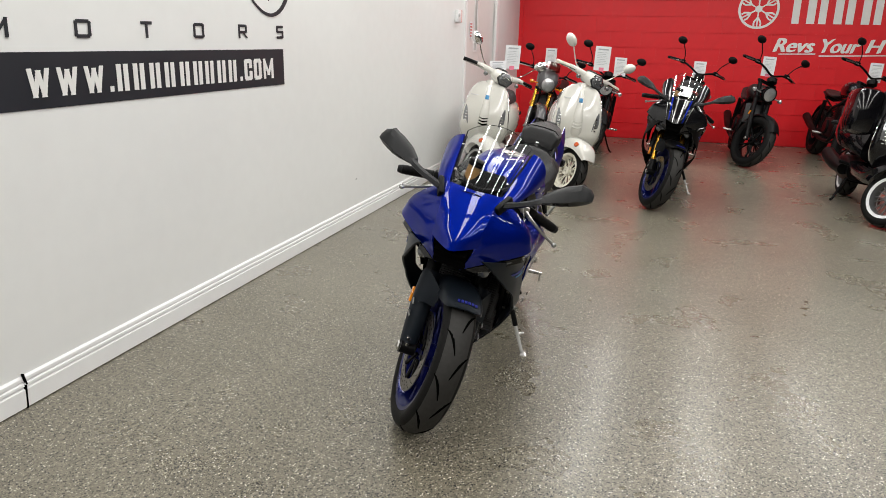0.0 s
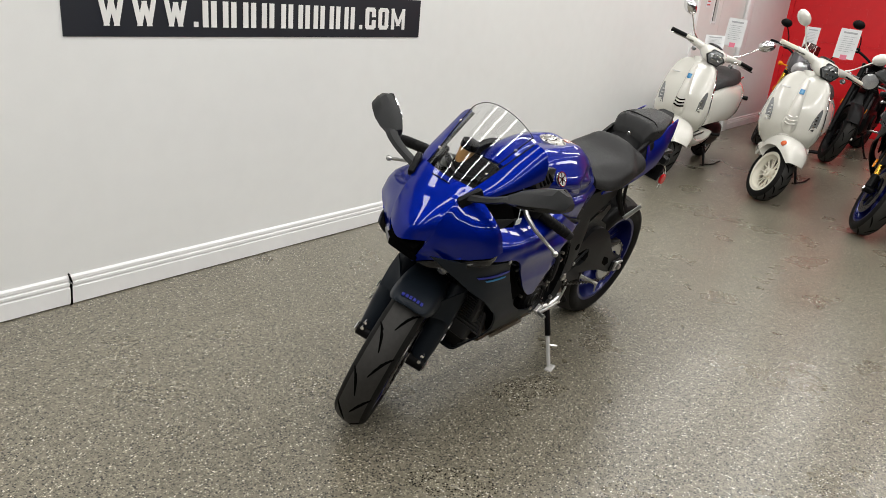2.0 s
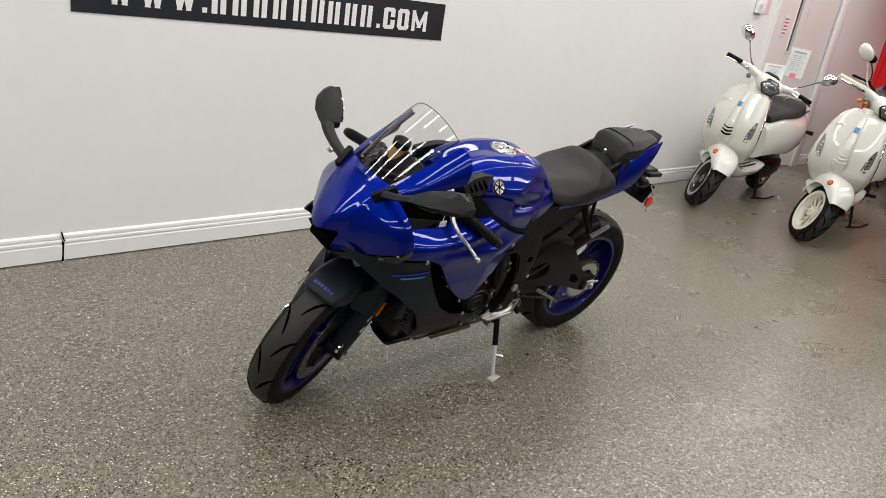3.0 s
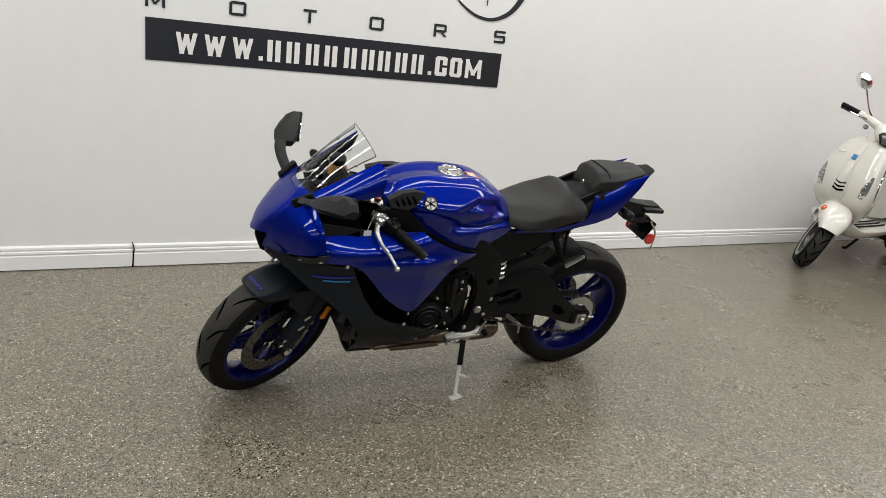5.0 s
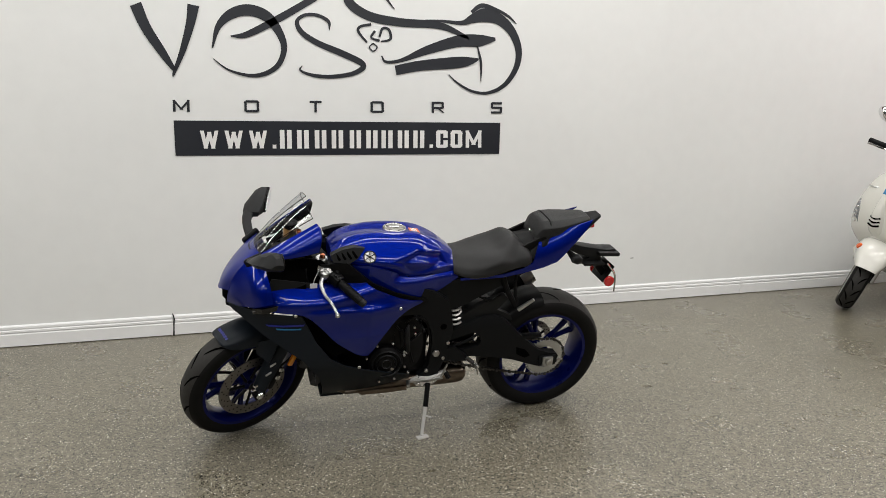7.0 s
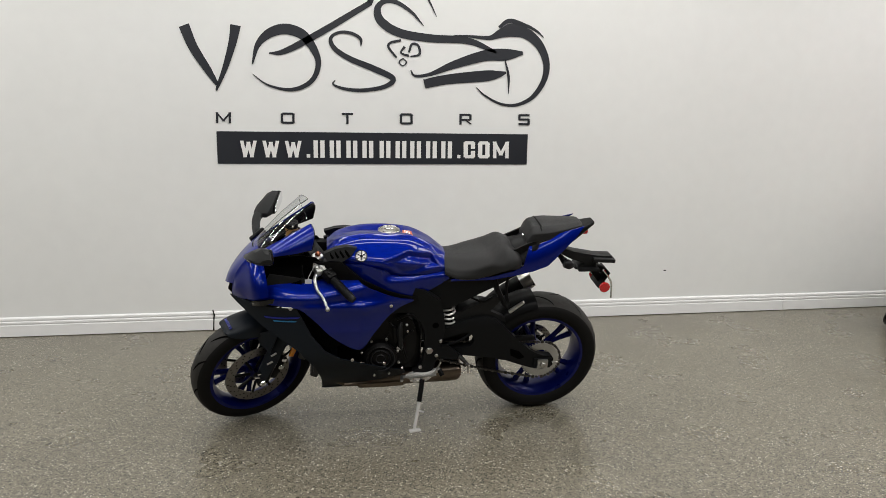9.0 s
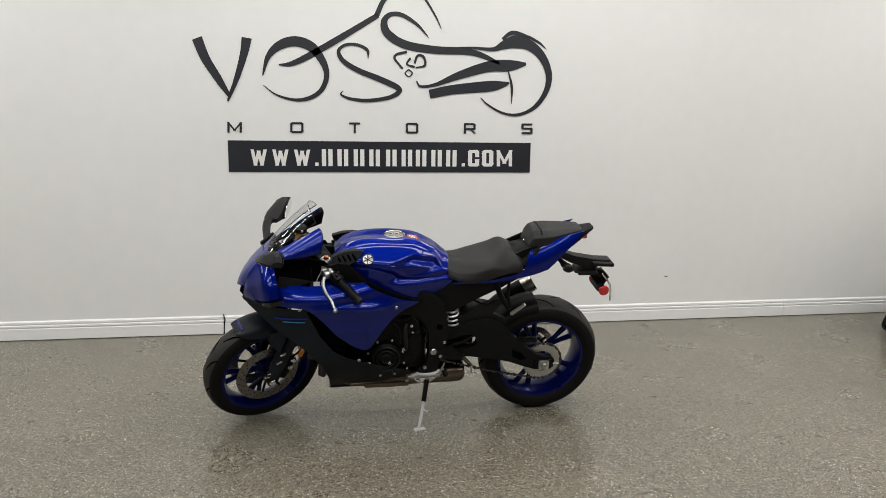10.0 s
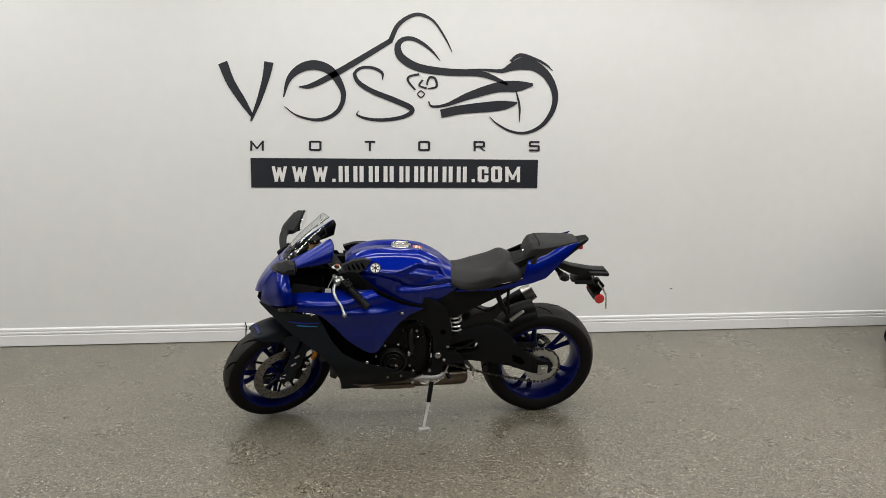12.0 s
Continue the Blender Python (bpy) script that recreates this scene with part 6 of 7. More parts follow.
    for x, z, w, d in ((-0.080, 0.515, 0.030, 0.008), (-0.050, 0.570, 0.060, 0.018), (-0.036, 0.640, 0.052, 0.022), (-0.050, 0.740, 0.040, 0.020), (-0.096, 0.850, 0.030, 0.016), (-0.150, 0.925, 0.024, 0.012)):
        spine.append([(x - 0.012, -w, z), (x + d * 0.75, -w * 0.6, z), (x + d, 0, z), (x + d * 0.75, w * 0.6, z), (x - 0.012, w, z)])
    part("centre_spine", sheet(spine, 0.004, 4, 3), paint, sh)
    bm = new_bm()
    for k in range(3):
        z = 0.600 + 0.026 * k
        tube(bm, [(-0.022 - 0.002 * k, -0.040 + 0.002 * k, z + 0.010), (-0.012 - 0.002 * k, 0, z), (-0.022 - 0.002 * k, 0.040 - 0.002 * k, z + 0.010)], 0.0065, 6)
    part("grille_slit", bm, slits, sh)
    part("emblem", boxm((-0.068, 0, 0.838), (0.005, 0.034, 0.040), 0.003, Euler((0, radians(-24), 0)).to_matrix()), mat("blue_badge", (0.03, 0.20, 0.42), 0.25, coat=0.5) if "blue_badge" not in bpy.data.materials else bpy.data.materials["blue_badge"], sh, "small blue badge")
    part("script_bar", boxm((-0.098, -0.115, 0.845), (0.004, 0.075, 0.009), 0.001, Euler((0, radians(-24), radians(12))).to_matrix()), ALU, sh, "plain silver bar badge")
    for s in (-1, 1):
        bm = new_bm()
        rings(bm, [[(-0.046 - 0.30 * abs(z - 0.64) + dx, s * (0.158 + (z - 0.58) * 0.10 + dy), z) for dx, dy in ((0.010, -w), (-0.020, -w), (-0.036, w), (0.000, w))] for z, w, z2 in ((0.565, 0.008, 0), (0.59, 0.022, 0), (0.66, 0.022, 0), (0.72, 0.013, 0), (0.750, 0.004, 0))])
        tl = part("turn_lamp", bm, TURN_LENS, sh, "clear slim indicator")
        parts("lamp_segment", [boxm((-0.034 - 0.30 * abs(z - 0.64), s * 0.160, z), (0.012, 0.020, 0.012), 0.003, Euler((0, 0, s * radians(30))).to_matrix()) for z in (0.595, 0.620, 0.645, 0.670, 0.695)], CHROME, tl)
    edge = [p for p in [r[-1] for r in shield[1:7]]]
    for s in (-1, 1):
        part("shield_trim", tubem([(x - 0.002, s * y, z) for x, y, z in edge], 0.006, 8), CHROME, sh)
    part("inner_shield", sheet([[(x - 0.085, y * 0.90, z) for x, y, z in r] for r in shield[1:7]], 0.008, 3, 2), paint, sc)
    # headset, lamp, bars, mirrors (turn with the fork)
    hs = [(-0.315, [(0, 1.055), (0.05, 1.052), (0.085, 1.020), (0.06, 0.985), (0, 0.975)]), (-0.26, [(0, 1.085), (0.075, 1.078), (0.115, 1.040), (0.085, 0.985), (0, 0.965)]), (-0.205, [(0, 1.078), (0.075, 1.070), (0.105, 1.030), (0.08, 0.975), (0, 0.955)]), (-0.165, [(0, 1.050), (0.060, 1.045), (0.080, 1.015), (0.06, 0.975), (0, 0.962)])]
    head = part("headset", turned(body(hs, 4, 3), S), paint, sc)
    part("head_lamp", turned(lathem([(0.0004, -0.03), (0.068, -0.03), (0.076, 0.0), (0.066, 0.018), (0.034, 0.029), (0.0004, 0.032)], (-0.168, 0, 1.015), 6, False, Euler((0, 0, radians(-90))).to_matrix() @ Euler((radians(14), 0, 0)).to_matrix() @ Matrix.Diagonal((1.0, 1.0, 0.82))), S), LENS, head, "hexagonal head lamp behind clear glass")
    part("lamp_glass", turned(join(*[boxm((-0.140, y, z), (0.012, 0.020, 0.014), 0.004) for y, z in ((-0.030, 1.033), (0.0, 1.037), (0.030, 1.033), (-0.026, 1.003), (0.026, 1.003), (0.0, 1.0))]), S), CHROME, head)
    part("lamp_rim", turned(lathem([(0.072, -0.004), (0.082, -0.002), (0.082, 0.006), (0.072, 0.008)], (-0.166, 0, 1.015), 6, True, Euler((0, 0, radians(-90))).to_matrix() @ Euler((radians(14), 0, 0)).to_matrix() @ Matrix.Diagonal((1.0, 1.0, 0.80))), S), GREY_PLASTIC, head)
    part("dash_hood", turned(body([(-0.335, [(0, 1.085), (0.03, 1.083), (0.05, 1.065), (0, 1.05)]), (-0.285, [(0, 1.100), (0.045, 1.095), (0.062, 1.075), (0, 1.06)]), (-0.235, [(0, 1.092), (0.035, 1.088), (0.05, 1.072), (0, 1.06)])]), S), BLACK_PLASTIC, head)
    for s in (-1, 1):
        part("bar_arm", turned(tubem([(-0.25, s * 0.07, 1.035), (-0.285, s * 0.17, 1.050), (-0.305, s * 0.25, 1.055)], [0.034, 0.028, 0.022], 12), S), paint, head)
        part("grip", turned(tubem([(-0.305, s * 0.25, 1.055), (-0.335, s * 0.375, 1.050)], 0.0175, 12), S), BLACK_PLASTIC if paint is not WHITE_PAINT or rim is not CREAM_RIM else CREAM_RIM, sc, "rubber handlebar grip")
        part("brake_lever", turned(tubem([(-0.265, s * 0.19, 1.045), (-0.265, s * 0.27, 1.040), (-0.285, s * 0.375, 1.035)], [0.007, 0.006, 0.005], 6), S), CHROME, sc)
        part("bar_indicator", turned(lathem([(0.0004, -0.02), (0.017, -0.014), (0.020, 0), (0.012, 0.02), (0.0004, 0.026)], (-0.225, s * 0.17, 1.005), 14, False, Euler((0, 0, radians(-90))).to_matrix()), S), LENS, sc)
        part("mirror_stem", turned(tubem([(-0.285, s * 0.175, 1.075), (-0.285, s * 0.22, 1.11), (-0.275, s * 0.32, 1.225)], [0.008, 0.005, 0.006], 8), S), mirror_mat, sc)
        at = Vector((-0.272, s * 0.355, 1.255))
        shell = new_bm()
        rings(shell, [[(at.x + x, at.y + s * (y * 0.9) , at.z + zz) for y, zz in [(ry * math.cos(a), rz * math.sin(a) + 0.25 * ry * math.cos(a)) for a in [k * math.tau / 18 for k in range(18)]]] for x, ry, rz in ((-0.016, 0.066, 0.044), (-0.012, 0.070, 0.047), (0.004, 0.066, 0.044), (0.018, 0.048, 0.032), (0.026, 0.020, 0.014))])
        mo = part("mirror", turned(shell, S), mirror_mat, sc, "oval handlebar mirror")
        face = new_bm()
        face.faces.new([face.verts.new((at.x - 0.0168, at.y + s * 0.9 * 0.060 * math.cos(a), at.z + 0.040 * math.sin(a) + 0.25 * 0.060 * math.cos(a))) for a in [k * math.tau / 18 for k in range(18)]])
        part("mirror_glass", turned(face, S), MIRROR, mo)
    # steering column, floor, body, seat
    part("column_cover", tubem([(-0.235, 0, 0.97), (-0.16, 0, 0.70), (-0.13, 0, 0.45)], [0.055, 0.075, 0.07], 12), paint, sc)
    fl = part("floorboard", body([(-0.10, [(0, 0.415), (0.13, 0.41), (0.155, 0.38), (0.10, 0.31), (0, 0.30)]), (-0.26, [(0, 0.352), (0.15, 0.350), (0.178, 0.32), (0.13, 0.265), (0, 0.26)]), (-0.56, [(0, 0.345), (0.16, 0.343), (0.180, 0.315), (0.13, 0.255), (0, 0.25)]), (-0.72, [(0, 0.37), (0.15, 0.365), (0.17, 0.33), (0.12, 0.27), (0, 0.26)])]), paint, sc)
    part("floor_strip", join(*[tubem([(-0.22, y, 0.357), (-0.42, y, 0.353), (-0.62, y, 0.352)], 0.006, 6) for y in (-0.125, -0.085, -0.045, 0.045, 0.085, 0.125)]), BLACK_PLASTIC, fl, "black rubber tread strips")
    part("rear_body", body([(-0.62, [(0, 0.66), (0.09, 0.65), (0.12, 0.55), (0.13, 0.42), (0, 0.36)]), (-0.78, [(0, 0.745), (0.14, 0.735), (0.185, 0.62), (0.185, 0.45), (0, 0.38)]), (-0.98, [(0, 0.760), (0.16, 0.750), (0.225, 0.625), (0.215, 0.45), (0, 0.42)]), (-1.22, [(0, 0.765), (0.155, 0.752), (0.225, 0.640), (0.205, 0.48), (0, 0.46)]), (-1.44, [(0, 0.755), (0.125, 0.742), (0.175, 0.655), (0.150, 0.53), (0, 0.52)]), (-1.60, [(0, 0.72), (0.07, 0.71), (0.09, 0.66), (0.075, 0.60), (0, 0.58)])], 4, 3), paint, sc)
    st = part("seat", body([(-0.66, [(0, 0.745), (0.06, 0.742), (0.085, 0.72), (0.085, 0.69), (0, 0.68)]), (-0.78, [(0, 0.800), (0.10, 0.794), (0.138, 0.765), (0.140, 0.735), (0, 0.73)]), (-0.98, [(0, 0.812), (0.125, 0.806), (0.168, 0.778), (0.168, 0.748), (0, 0.74)]), (-1.18, [(0, 0.845), (0.120, 0.840), (0.160, 0.805), (0.160, 0.755), (0, 0.745)]), (-1.36, [(0, 0.848), (0.090, 0.840), (0.120, 0.805), (0.118, 0.760), (0, 0.75)]), (-1.42, [(0, 0.83), (0.05, 0.825), (0.07, 0.80), (0.065, 0.77), (0, 0.76)])], 4, 3), VINYL_SEAT, sc, "black vinyl scooter seat with piping")
    part("seat_piping", join(*[tubem([(-0.70, s * 0.098, 0.735), (-0.98, s * 0.168, 0.765), (-1.20, s * 0.158, 0.788), (-1.38, s * 0.105, 0.795)], 0.004, 6) for s in (-1, 1)]), GREY_PILLAR, st)
    part("grab_rail", tubem([(-1.30, -0.14, 0.775), (-1.46, -0.12, 0.785), (-1.52, 0, 0.785), (-1.46, 0.12, 0.785), (-1.30, 0.14, 0.775)], 0.010, 8), CHROME, sc)
    part("engine_case", body([(-0.86, [(0, 0.36), (0.10, 0.35), (0.13, 0.28), (0.10, 0.20), (0, 0.19)]), (-1.10, [(0, 0.38), (0.12, 0.37), (0.15, 0.27), (0.11, 0.17), (0, 0.16)]), (-1.36, [(0, 0.34), (0.10, 0.33), (0.12, 0.25), (0.09, 0.17), (0, 0.16)])]), ENGINE, sc)
    part("silencer", tubem([(-0.90, -0.15, 0.27), (-1.15, -0.18, 0.29), (-1.42, -0.19, 0.33)], [0.05, 0.062, 0.058], 14), BLACK_PLASTIC, sc)
    parts("passenger_peg", [tubem([(-0.72, s * 0.13, 0.33), (-0.74, s * 0.24, 0.345)], 0.014, 8) for s in (-1, 1)], BLACK_PLASTIC, sc)
    part("centre_stand", join(tubem([(-0.92, -0.11, 0.18), (-0.92, 0.11, 0.18)], 0.012, 8), tubem([(-0.92, 0.10, 0.20), (-0.86, 0.17, 0.02), (-0.83, 0.19, 0.008)], 0.011, 8), tubem([(-0.92, -0.10, 0.20), (-0.86, -0.17, 0.02), (-0.83, -0.19, 0.008)], 0.011, 8), tubem([(-0.86, 0.17, 0.03), (-0.98, 0.22, 0.03), (-1.10, 0.25, 0.05)], 0.008, 6), boxm((-0.86, 0.16, 0.012), (0.07, 0.04, 0.02), 0.006)), BLACK_PLASTIC, sc, "black folding stand")
    part("rear_lamp", boxm((-1.605, 0, 0.66), (0.03, 0.09, 0.05), 0.012), RED_LENS, sc)
    parts("rear_indicator", [tubem([(-1.50, s * 0.12, 0.60), (-1.56, s * 0.21, 0.595)], [0.012, 0.02], 8) for s in (-1, 1)], BLACK_PLASTIC, sc)
    return sc, S


def at_front(x, y, yaw, lean, scale=1.0):
    """The pose of a two-wheeler whose front axle stands over x, y; yaw turns it from facing -x."""
    return pose(x, y, 0, -lean, 0, 180 + yaw) @ Matrix.Scale(scale, 4)


sc, S = scooter(at_front(4.95, -0.58, 6, 7, 1.12), 36, "white step-through scooter with black spoked wheels and chrome mirrors", WHITE_PAINT, mat("black_rim_paint", (0.02, 0.02, 0.02), 0.3, coat=0.5), CHROME, DARK_VOID, ALU)
price_sheet(sc, (-0.54, 0.13, 1.09), 0.140, 0.215, (4, 0, 8))
price_sheet(sc, (-0.46, 0.02, 1.02), 0.15, 0.13, (8, -12, 12), False)
sc, S = scooter(at_front(5.05, -1.50, 9, 7, 1.12), 36, "white step-through scooter with cream wheels and white mirrors", WHITE_PAINT, CREAM_RIM, WHITE_PAINT, WHITE_PAINT, CREAM_RIM)
price_sheet(sc, (-0.50, 0.15, 1.10), 0.140, 0.215, (4, 0, 8))
sc, S = scooter(at_front(4.72, -4.26, 0, 8, 1.16), 38, "black step-through scooter with white-ringed wheels and chrome trim", BLACK_GLOSS, mat("grey_rim_paint", (0.16, 0.16, 0.16), 0.3, metal=0.6), CHROME, CHROME, PAPER, True)
part("apron_box", boxm((-0.30, -0.30, 0.78), (0.34, 0.20, 0.34), 0.06, Euler((0, radians(-6), 0)).to_matrix()), BLACK_GLOSS, sc, "glossy black side box")
part("box_panel", boxm((-0.28, -0.17, 0.80), (0.30, 0.08, 0.31), 0.03, Euler((0, radians(-6), 0)).to_matrix()), GREY_PLASTIC, sc)
price_sheet(sc, (-0.42, -0.12, 1.08), 0.14, 0.21, (4, 0, 0))

# ---- the black and blue sport motorcycle ----
sport_bike(pose(6.30, -2.45, 0, -10.5, 0, 176) @ Matrix.Scale(1.06, 4), 24, "black and blue sport motorcycle with gold forks, on its stand", CARBON, BLUE_RIM, BLACK_PLASTIC, GOLD, CARBON, True, True)


# ---- unfaired motorcycles along the red wall ----
def naked_bike(m, steer, label, tank_mat, fork_mat, fly=None, bar_z=1.08, sheets=(), low=False, rim_mat=None):
    """An unfaired motorcycle with a round head lamp and a wide bar; origin under the front axle."""
    b = thing("motorcycle", m, label, "motorcycle", "motorcycles along the red wall")
    axis = Vector((-0.45, 0, 0.893)).normalized()
    foot = Vector((0.11, 0, 0))
    S = Matrix.Translation(foot) @ Matrix.Rotation(radians(steer), 4, axis) @ Matrix.Translation(-foot)
    rim_mat = rim_mat or BLACK_PLASTIC
    wheel(b, "front_wheel", (0, 0, 0.315), 0.315, 0.125, 0.222, S, rim_mat, 5, True, (0.065,), 0.150, "black road tyre", 0.035, 12, 0.010)
    wheel(b, "rear_wheel", (-1.45, 0, 0.310), 0.310, 0.165, 0.215, Matrix(), rim_mat, 5, True, (-0.07,), 0.110, "black road tyre", 0.035, 12, 0.012)
    for s in (-1, 1):
        y = s * 0.098
        leg = part("fork_leg", turned(tubem([(-0.335, y, 0.98), (-0.135, y, 0.55)], 0.025, 12), S), fork_mat, b)
        part("fork_lower", turned(tubem([(-0.135, y, 0.55), (-0.005, y, 0.305)], [0.029, 0.026], 12), S), STEEL if fly else BLACK_PLASTIC, leg)
        part("axle_nut", turned(disc((0, y + s * 0.03, 0.315), 0.018, 0.02, 6), S), STEEL, leg)
        part("reflector", turned(boxm((-0.17, s * 0.130, 0.60), (0.02, 0.01, 0.05), 0.003), S), AMBER, b)
        part("grip", turned(tubem([(-0.40, s * 0.27, bar_z), (-0.455, s * 0.40, bar_z - 0.012)], 0.0175, 12), S), BLACK_PLASTIC, b)
        part("lever", turned(tubem([(-0.375, s * 0.22, bar_z), (-0.35, s * 0.27, bar_z - 0.005), (-0.395, s * 0.40, bar_z - 0.02)], 0.006, 6), S), ALU if fly else STEEL, b)
        part("mirror_stem", turned(tubem([(-0.375, s * 0.23, bar_z + 0.015), (-0.365, s * 0.26, bar_z + 0.10), (-0.36, s * 0.33, bar_z + 0.19)], 0.006, 8), S), BLACK_PLASTIC, b)
        bm = new_bm()
        rings(bm, [[(-0.36 + x, s * (0.36 + ry * math.cos(a)), bar_z + 0.225 + rz * math.sin(a)) for a in [k * math.tau / 16 for k in range(16)]] for x, ry, rz in ((-0.014, 0.058, 0.040), (-0.008, 0.062, 0.044), (0.010, 0.055, 0.038), (0.022, 0.030, 0.022))])
        part("mirror", turned(bm, S), BLACK_PLASTIC, b, "black round mirror")
        part("indicator", turned(join(tubem([(-0.215, s * 0.10, 0.86), (-0.215, s * 0.18, 0.86)], 0.008, 6), lathem([(0.0004, -0.03), (0.022, -0.02), (0.025, 0.01), (0.0004, 0.03)], (-0.21, s * 0.205, 0.86), 12, False, Euler((0, 0, radians(-90))).to_matrix())), S), AMBER if fly else LAMP_GLASS, b)
        part("foot_peg", tubem([(-0.78, s * 0.14, 0.33), (-0.80, s * 0.27, 0.33)], 0.014, 8), STEEL, b)
    part("handlebar", turned(tubem([(-0.46, -0.41, bar_z - 0.013), (-0.39, -0.25, bar_z), (-0.345, -0.13, bar_z - 0.03), (-0.33, 0, bar_z - 0.075), (-0.345, 0.13, bar_z - 0.03), (-0.39, 0.25, bar_z), (-0.46, 0.41, bar_z - 0.013)], 0.012, 10), S), BLACK_PLASTIC, b)
    parts("bar_switch", [turned(q, S) for q in (boxm((-0.385, 0.235, bar_z), (0.05, 0.05, 0.05), 0.01), boxm((-0.385, -0.235, bar_z), (0.05, 0.05, 0.05), 0.01))], BLACK_PLASTIC, b)
    part("triple_clamp", turned(join(boxm((-0.335, 0, 0.985), (0.07, 0.25, 0.035), 0.01), boxm((-0.245, 0, 0.80), (0.07, 0.25, 0.035), 0.01)), S), BLACK_PLASTIC, b)
    part("gauge", turned(lathem([(0.0004, -0.03), (0.055, -0.03), (0.058, 0.02), (0.05, 0.028), (0.0004, 0.028)], (-0.275, 0, 1.03), 20, False, Euler((radians(60), 0, radians(90))).to_matrix()), S), BLACK_PLASTIC, b)
    lamp_z = 0.875
    bowl = part("head_lamp", turned(lathem([(0.0004, -0.11), (0.05, -0.10), (0.085, -0.04), (0.092, 0.02), (0.0004, 0.02)], (-0.20, 0, lamp_z), 28, False, Euler((0, 0, radians(-90))).to_matrix()), S), BLACK_GLOSS if not fly else GREY_PAINT, b, "round head lamp")
    part("lamp_glass", turned(lathem([(0.0004, 0.034), (0.04, 0.032), (0.080, 0.022), (0.080, 0.012), (0.0004, 0.012)], (-0.20, 0, lamp_z), 28, False, Euler((0, 0, radians(-90))).to_matrix()), S), LAMP_GLASS, bowl)
    part("lamp_ring", turned(lathem([(0.080, 0.010), (0.092, 0.012), (0.092, 0.026), (0.080, 0.028)], (-0.20, 0, lamp_z), 28, True, Euler((0, 0, radians(-90))).to_matrix()), S), CHROME if fly else BLACK_PLASTIC, bowl)
    if fly:
        rows = []
        for x, z, w in ((-0.165, 0.80, 0.10), (-0.130, 0.875, 0.135), (-0.160, 0.965, 0.145), (-0.215, 1.035, 0.125), (-0.255, 1.075, 0.08)):
            rows.append([(x - 0.13, -w * 1.02, z), (x - 0.05, -w * 0.86, z), (x, -w * 0.45, z), (x + 0.004, 0, z), (x, w * 0.45, z), (x - 0.05, w * 0.86, z), (x - 0.13, w * 1.02, z)])
        part("fly_screen", turned(sheet(rows, 0.005), S), fly, b, "grey fly screen round the lamp")
        part("lamp_front", turned(lathem([(0.0004, 0.020), (0.05, 0.016), (0.078, 0.004), (0.084, -0.004), (0.0004, -0.004)], (-0.118, 0, 0.885), 28, False, Euler((0, 0, radians(-90))).to_matrix()), S), LAMP_GLASS, b, "round clear head lamp")
        part("tinted_screen", turned(sheet([[(-0.20, -0.10, 1.06), (-0.17, 0, 1.065), (-0.20, 0.10, 1.06)], [(-0.26, -0.085, 1.16), (-0.235, 0, 1.175), (-0.26, 0.085, 1.16)]], 0.003), S), clear("tinted_clear", (0.45, 0.35, 0.33)), b)
    rows = []
    for k in range(6):
        a = radians(35 + k * 22)
        c, n = (0.335 * math.cos(a), 0.315 + 0.335 * math.sin(a)), (math.cos(a), math.sin(a))
        rows.append([(c[0] - n[0] * 0.03, -0.068, c[1] - n[1] * 0.03), (c[0], -0.045, c[1]), (c[0] + n[0] * 0.006, 0, c[1] + n[1] * 0.006), (c[0], 0.045, c[1]), (c[0] - n[0] * 0.03, 0.068, c[1] - n[1] * 0.03)])
    part("front_mudguard", turned(sheet(rows, 0.004), S), GREY_PAINT if fly else BLACK_PLASTIC, b)
    dz = -0.05 if low else 0.0
    part("fuel_tank", body([(-0.36, [(0, 0.93 + dz), (0.05, 0.925 + dz), (0.075, 0.88 + dz), (0.05, 0.83 + dz), (0, 0.82 + dz)]), (-0.48, [(0, 1.00 + dz), (0.09, 0.99 + dz), (0.135, 0.92 + dz), (0.10, 0.83 + dz), (0, 0.81 + dz)]), (-0.66, [(0, 0.985 + dz), (0.10, 0.975 + dz), (0.140, 0.90 + dz), (0.10, 0.81 + dz), (0, 0.79 + dz)]), (-0.82, [(0, 0.90 + dz), (0.06, 0.89 + dz), (0.085, 0.84 + dz), (0.07, 0.79 + dz), (0, 0.78 + dz)])]), tank_mat, b)
    part("seat", body([(-0.80, [(0, 0.83 + dz), (0.07, 0.825 + dz), (0.09, 0.80 + dz), (0, 0.77 + dz)]), (-0.98, [(0, 0.82 + dz), (0.12, 0.812 + dz), (0.14, 0.78 + dz), (0, 0.75 + dz)]), (-1.30, [(0, 0.86), (0.10, 0.852), (0.12, 0.82), (0, 0.78)]), (-1.52, [(0, 0.87), (0.06, 0.865), (0.075, 0.84), (0, 0.81)])]), VINYL_SEAT, b, "black seat")
    part("tail_cowl", body([(-1.30, [(0, 0.79), (0.09, 0.785), (0.10, 0.75), (0, 0.72)]), (-1.62, [(0, 0.84), (0.06, 0.835), (0.07, 0.81), (0, 0.79)])]), BLACK_PLASTIC, b)
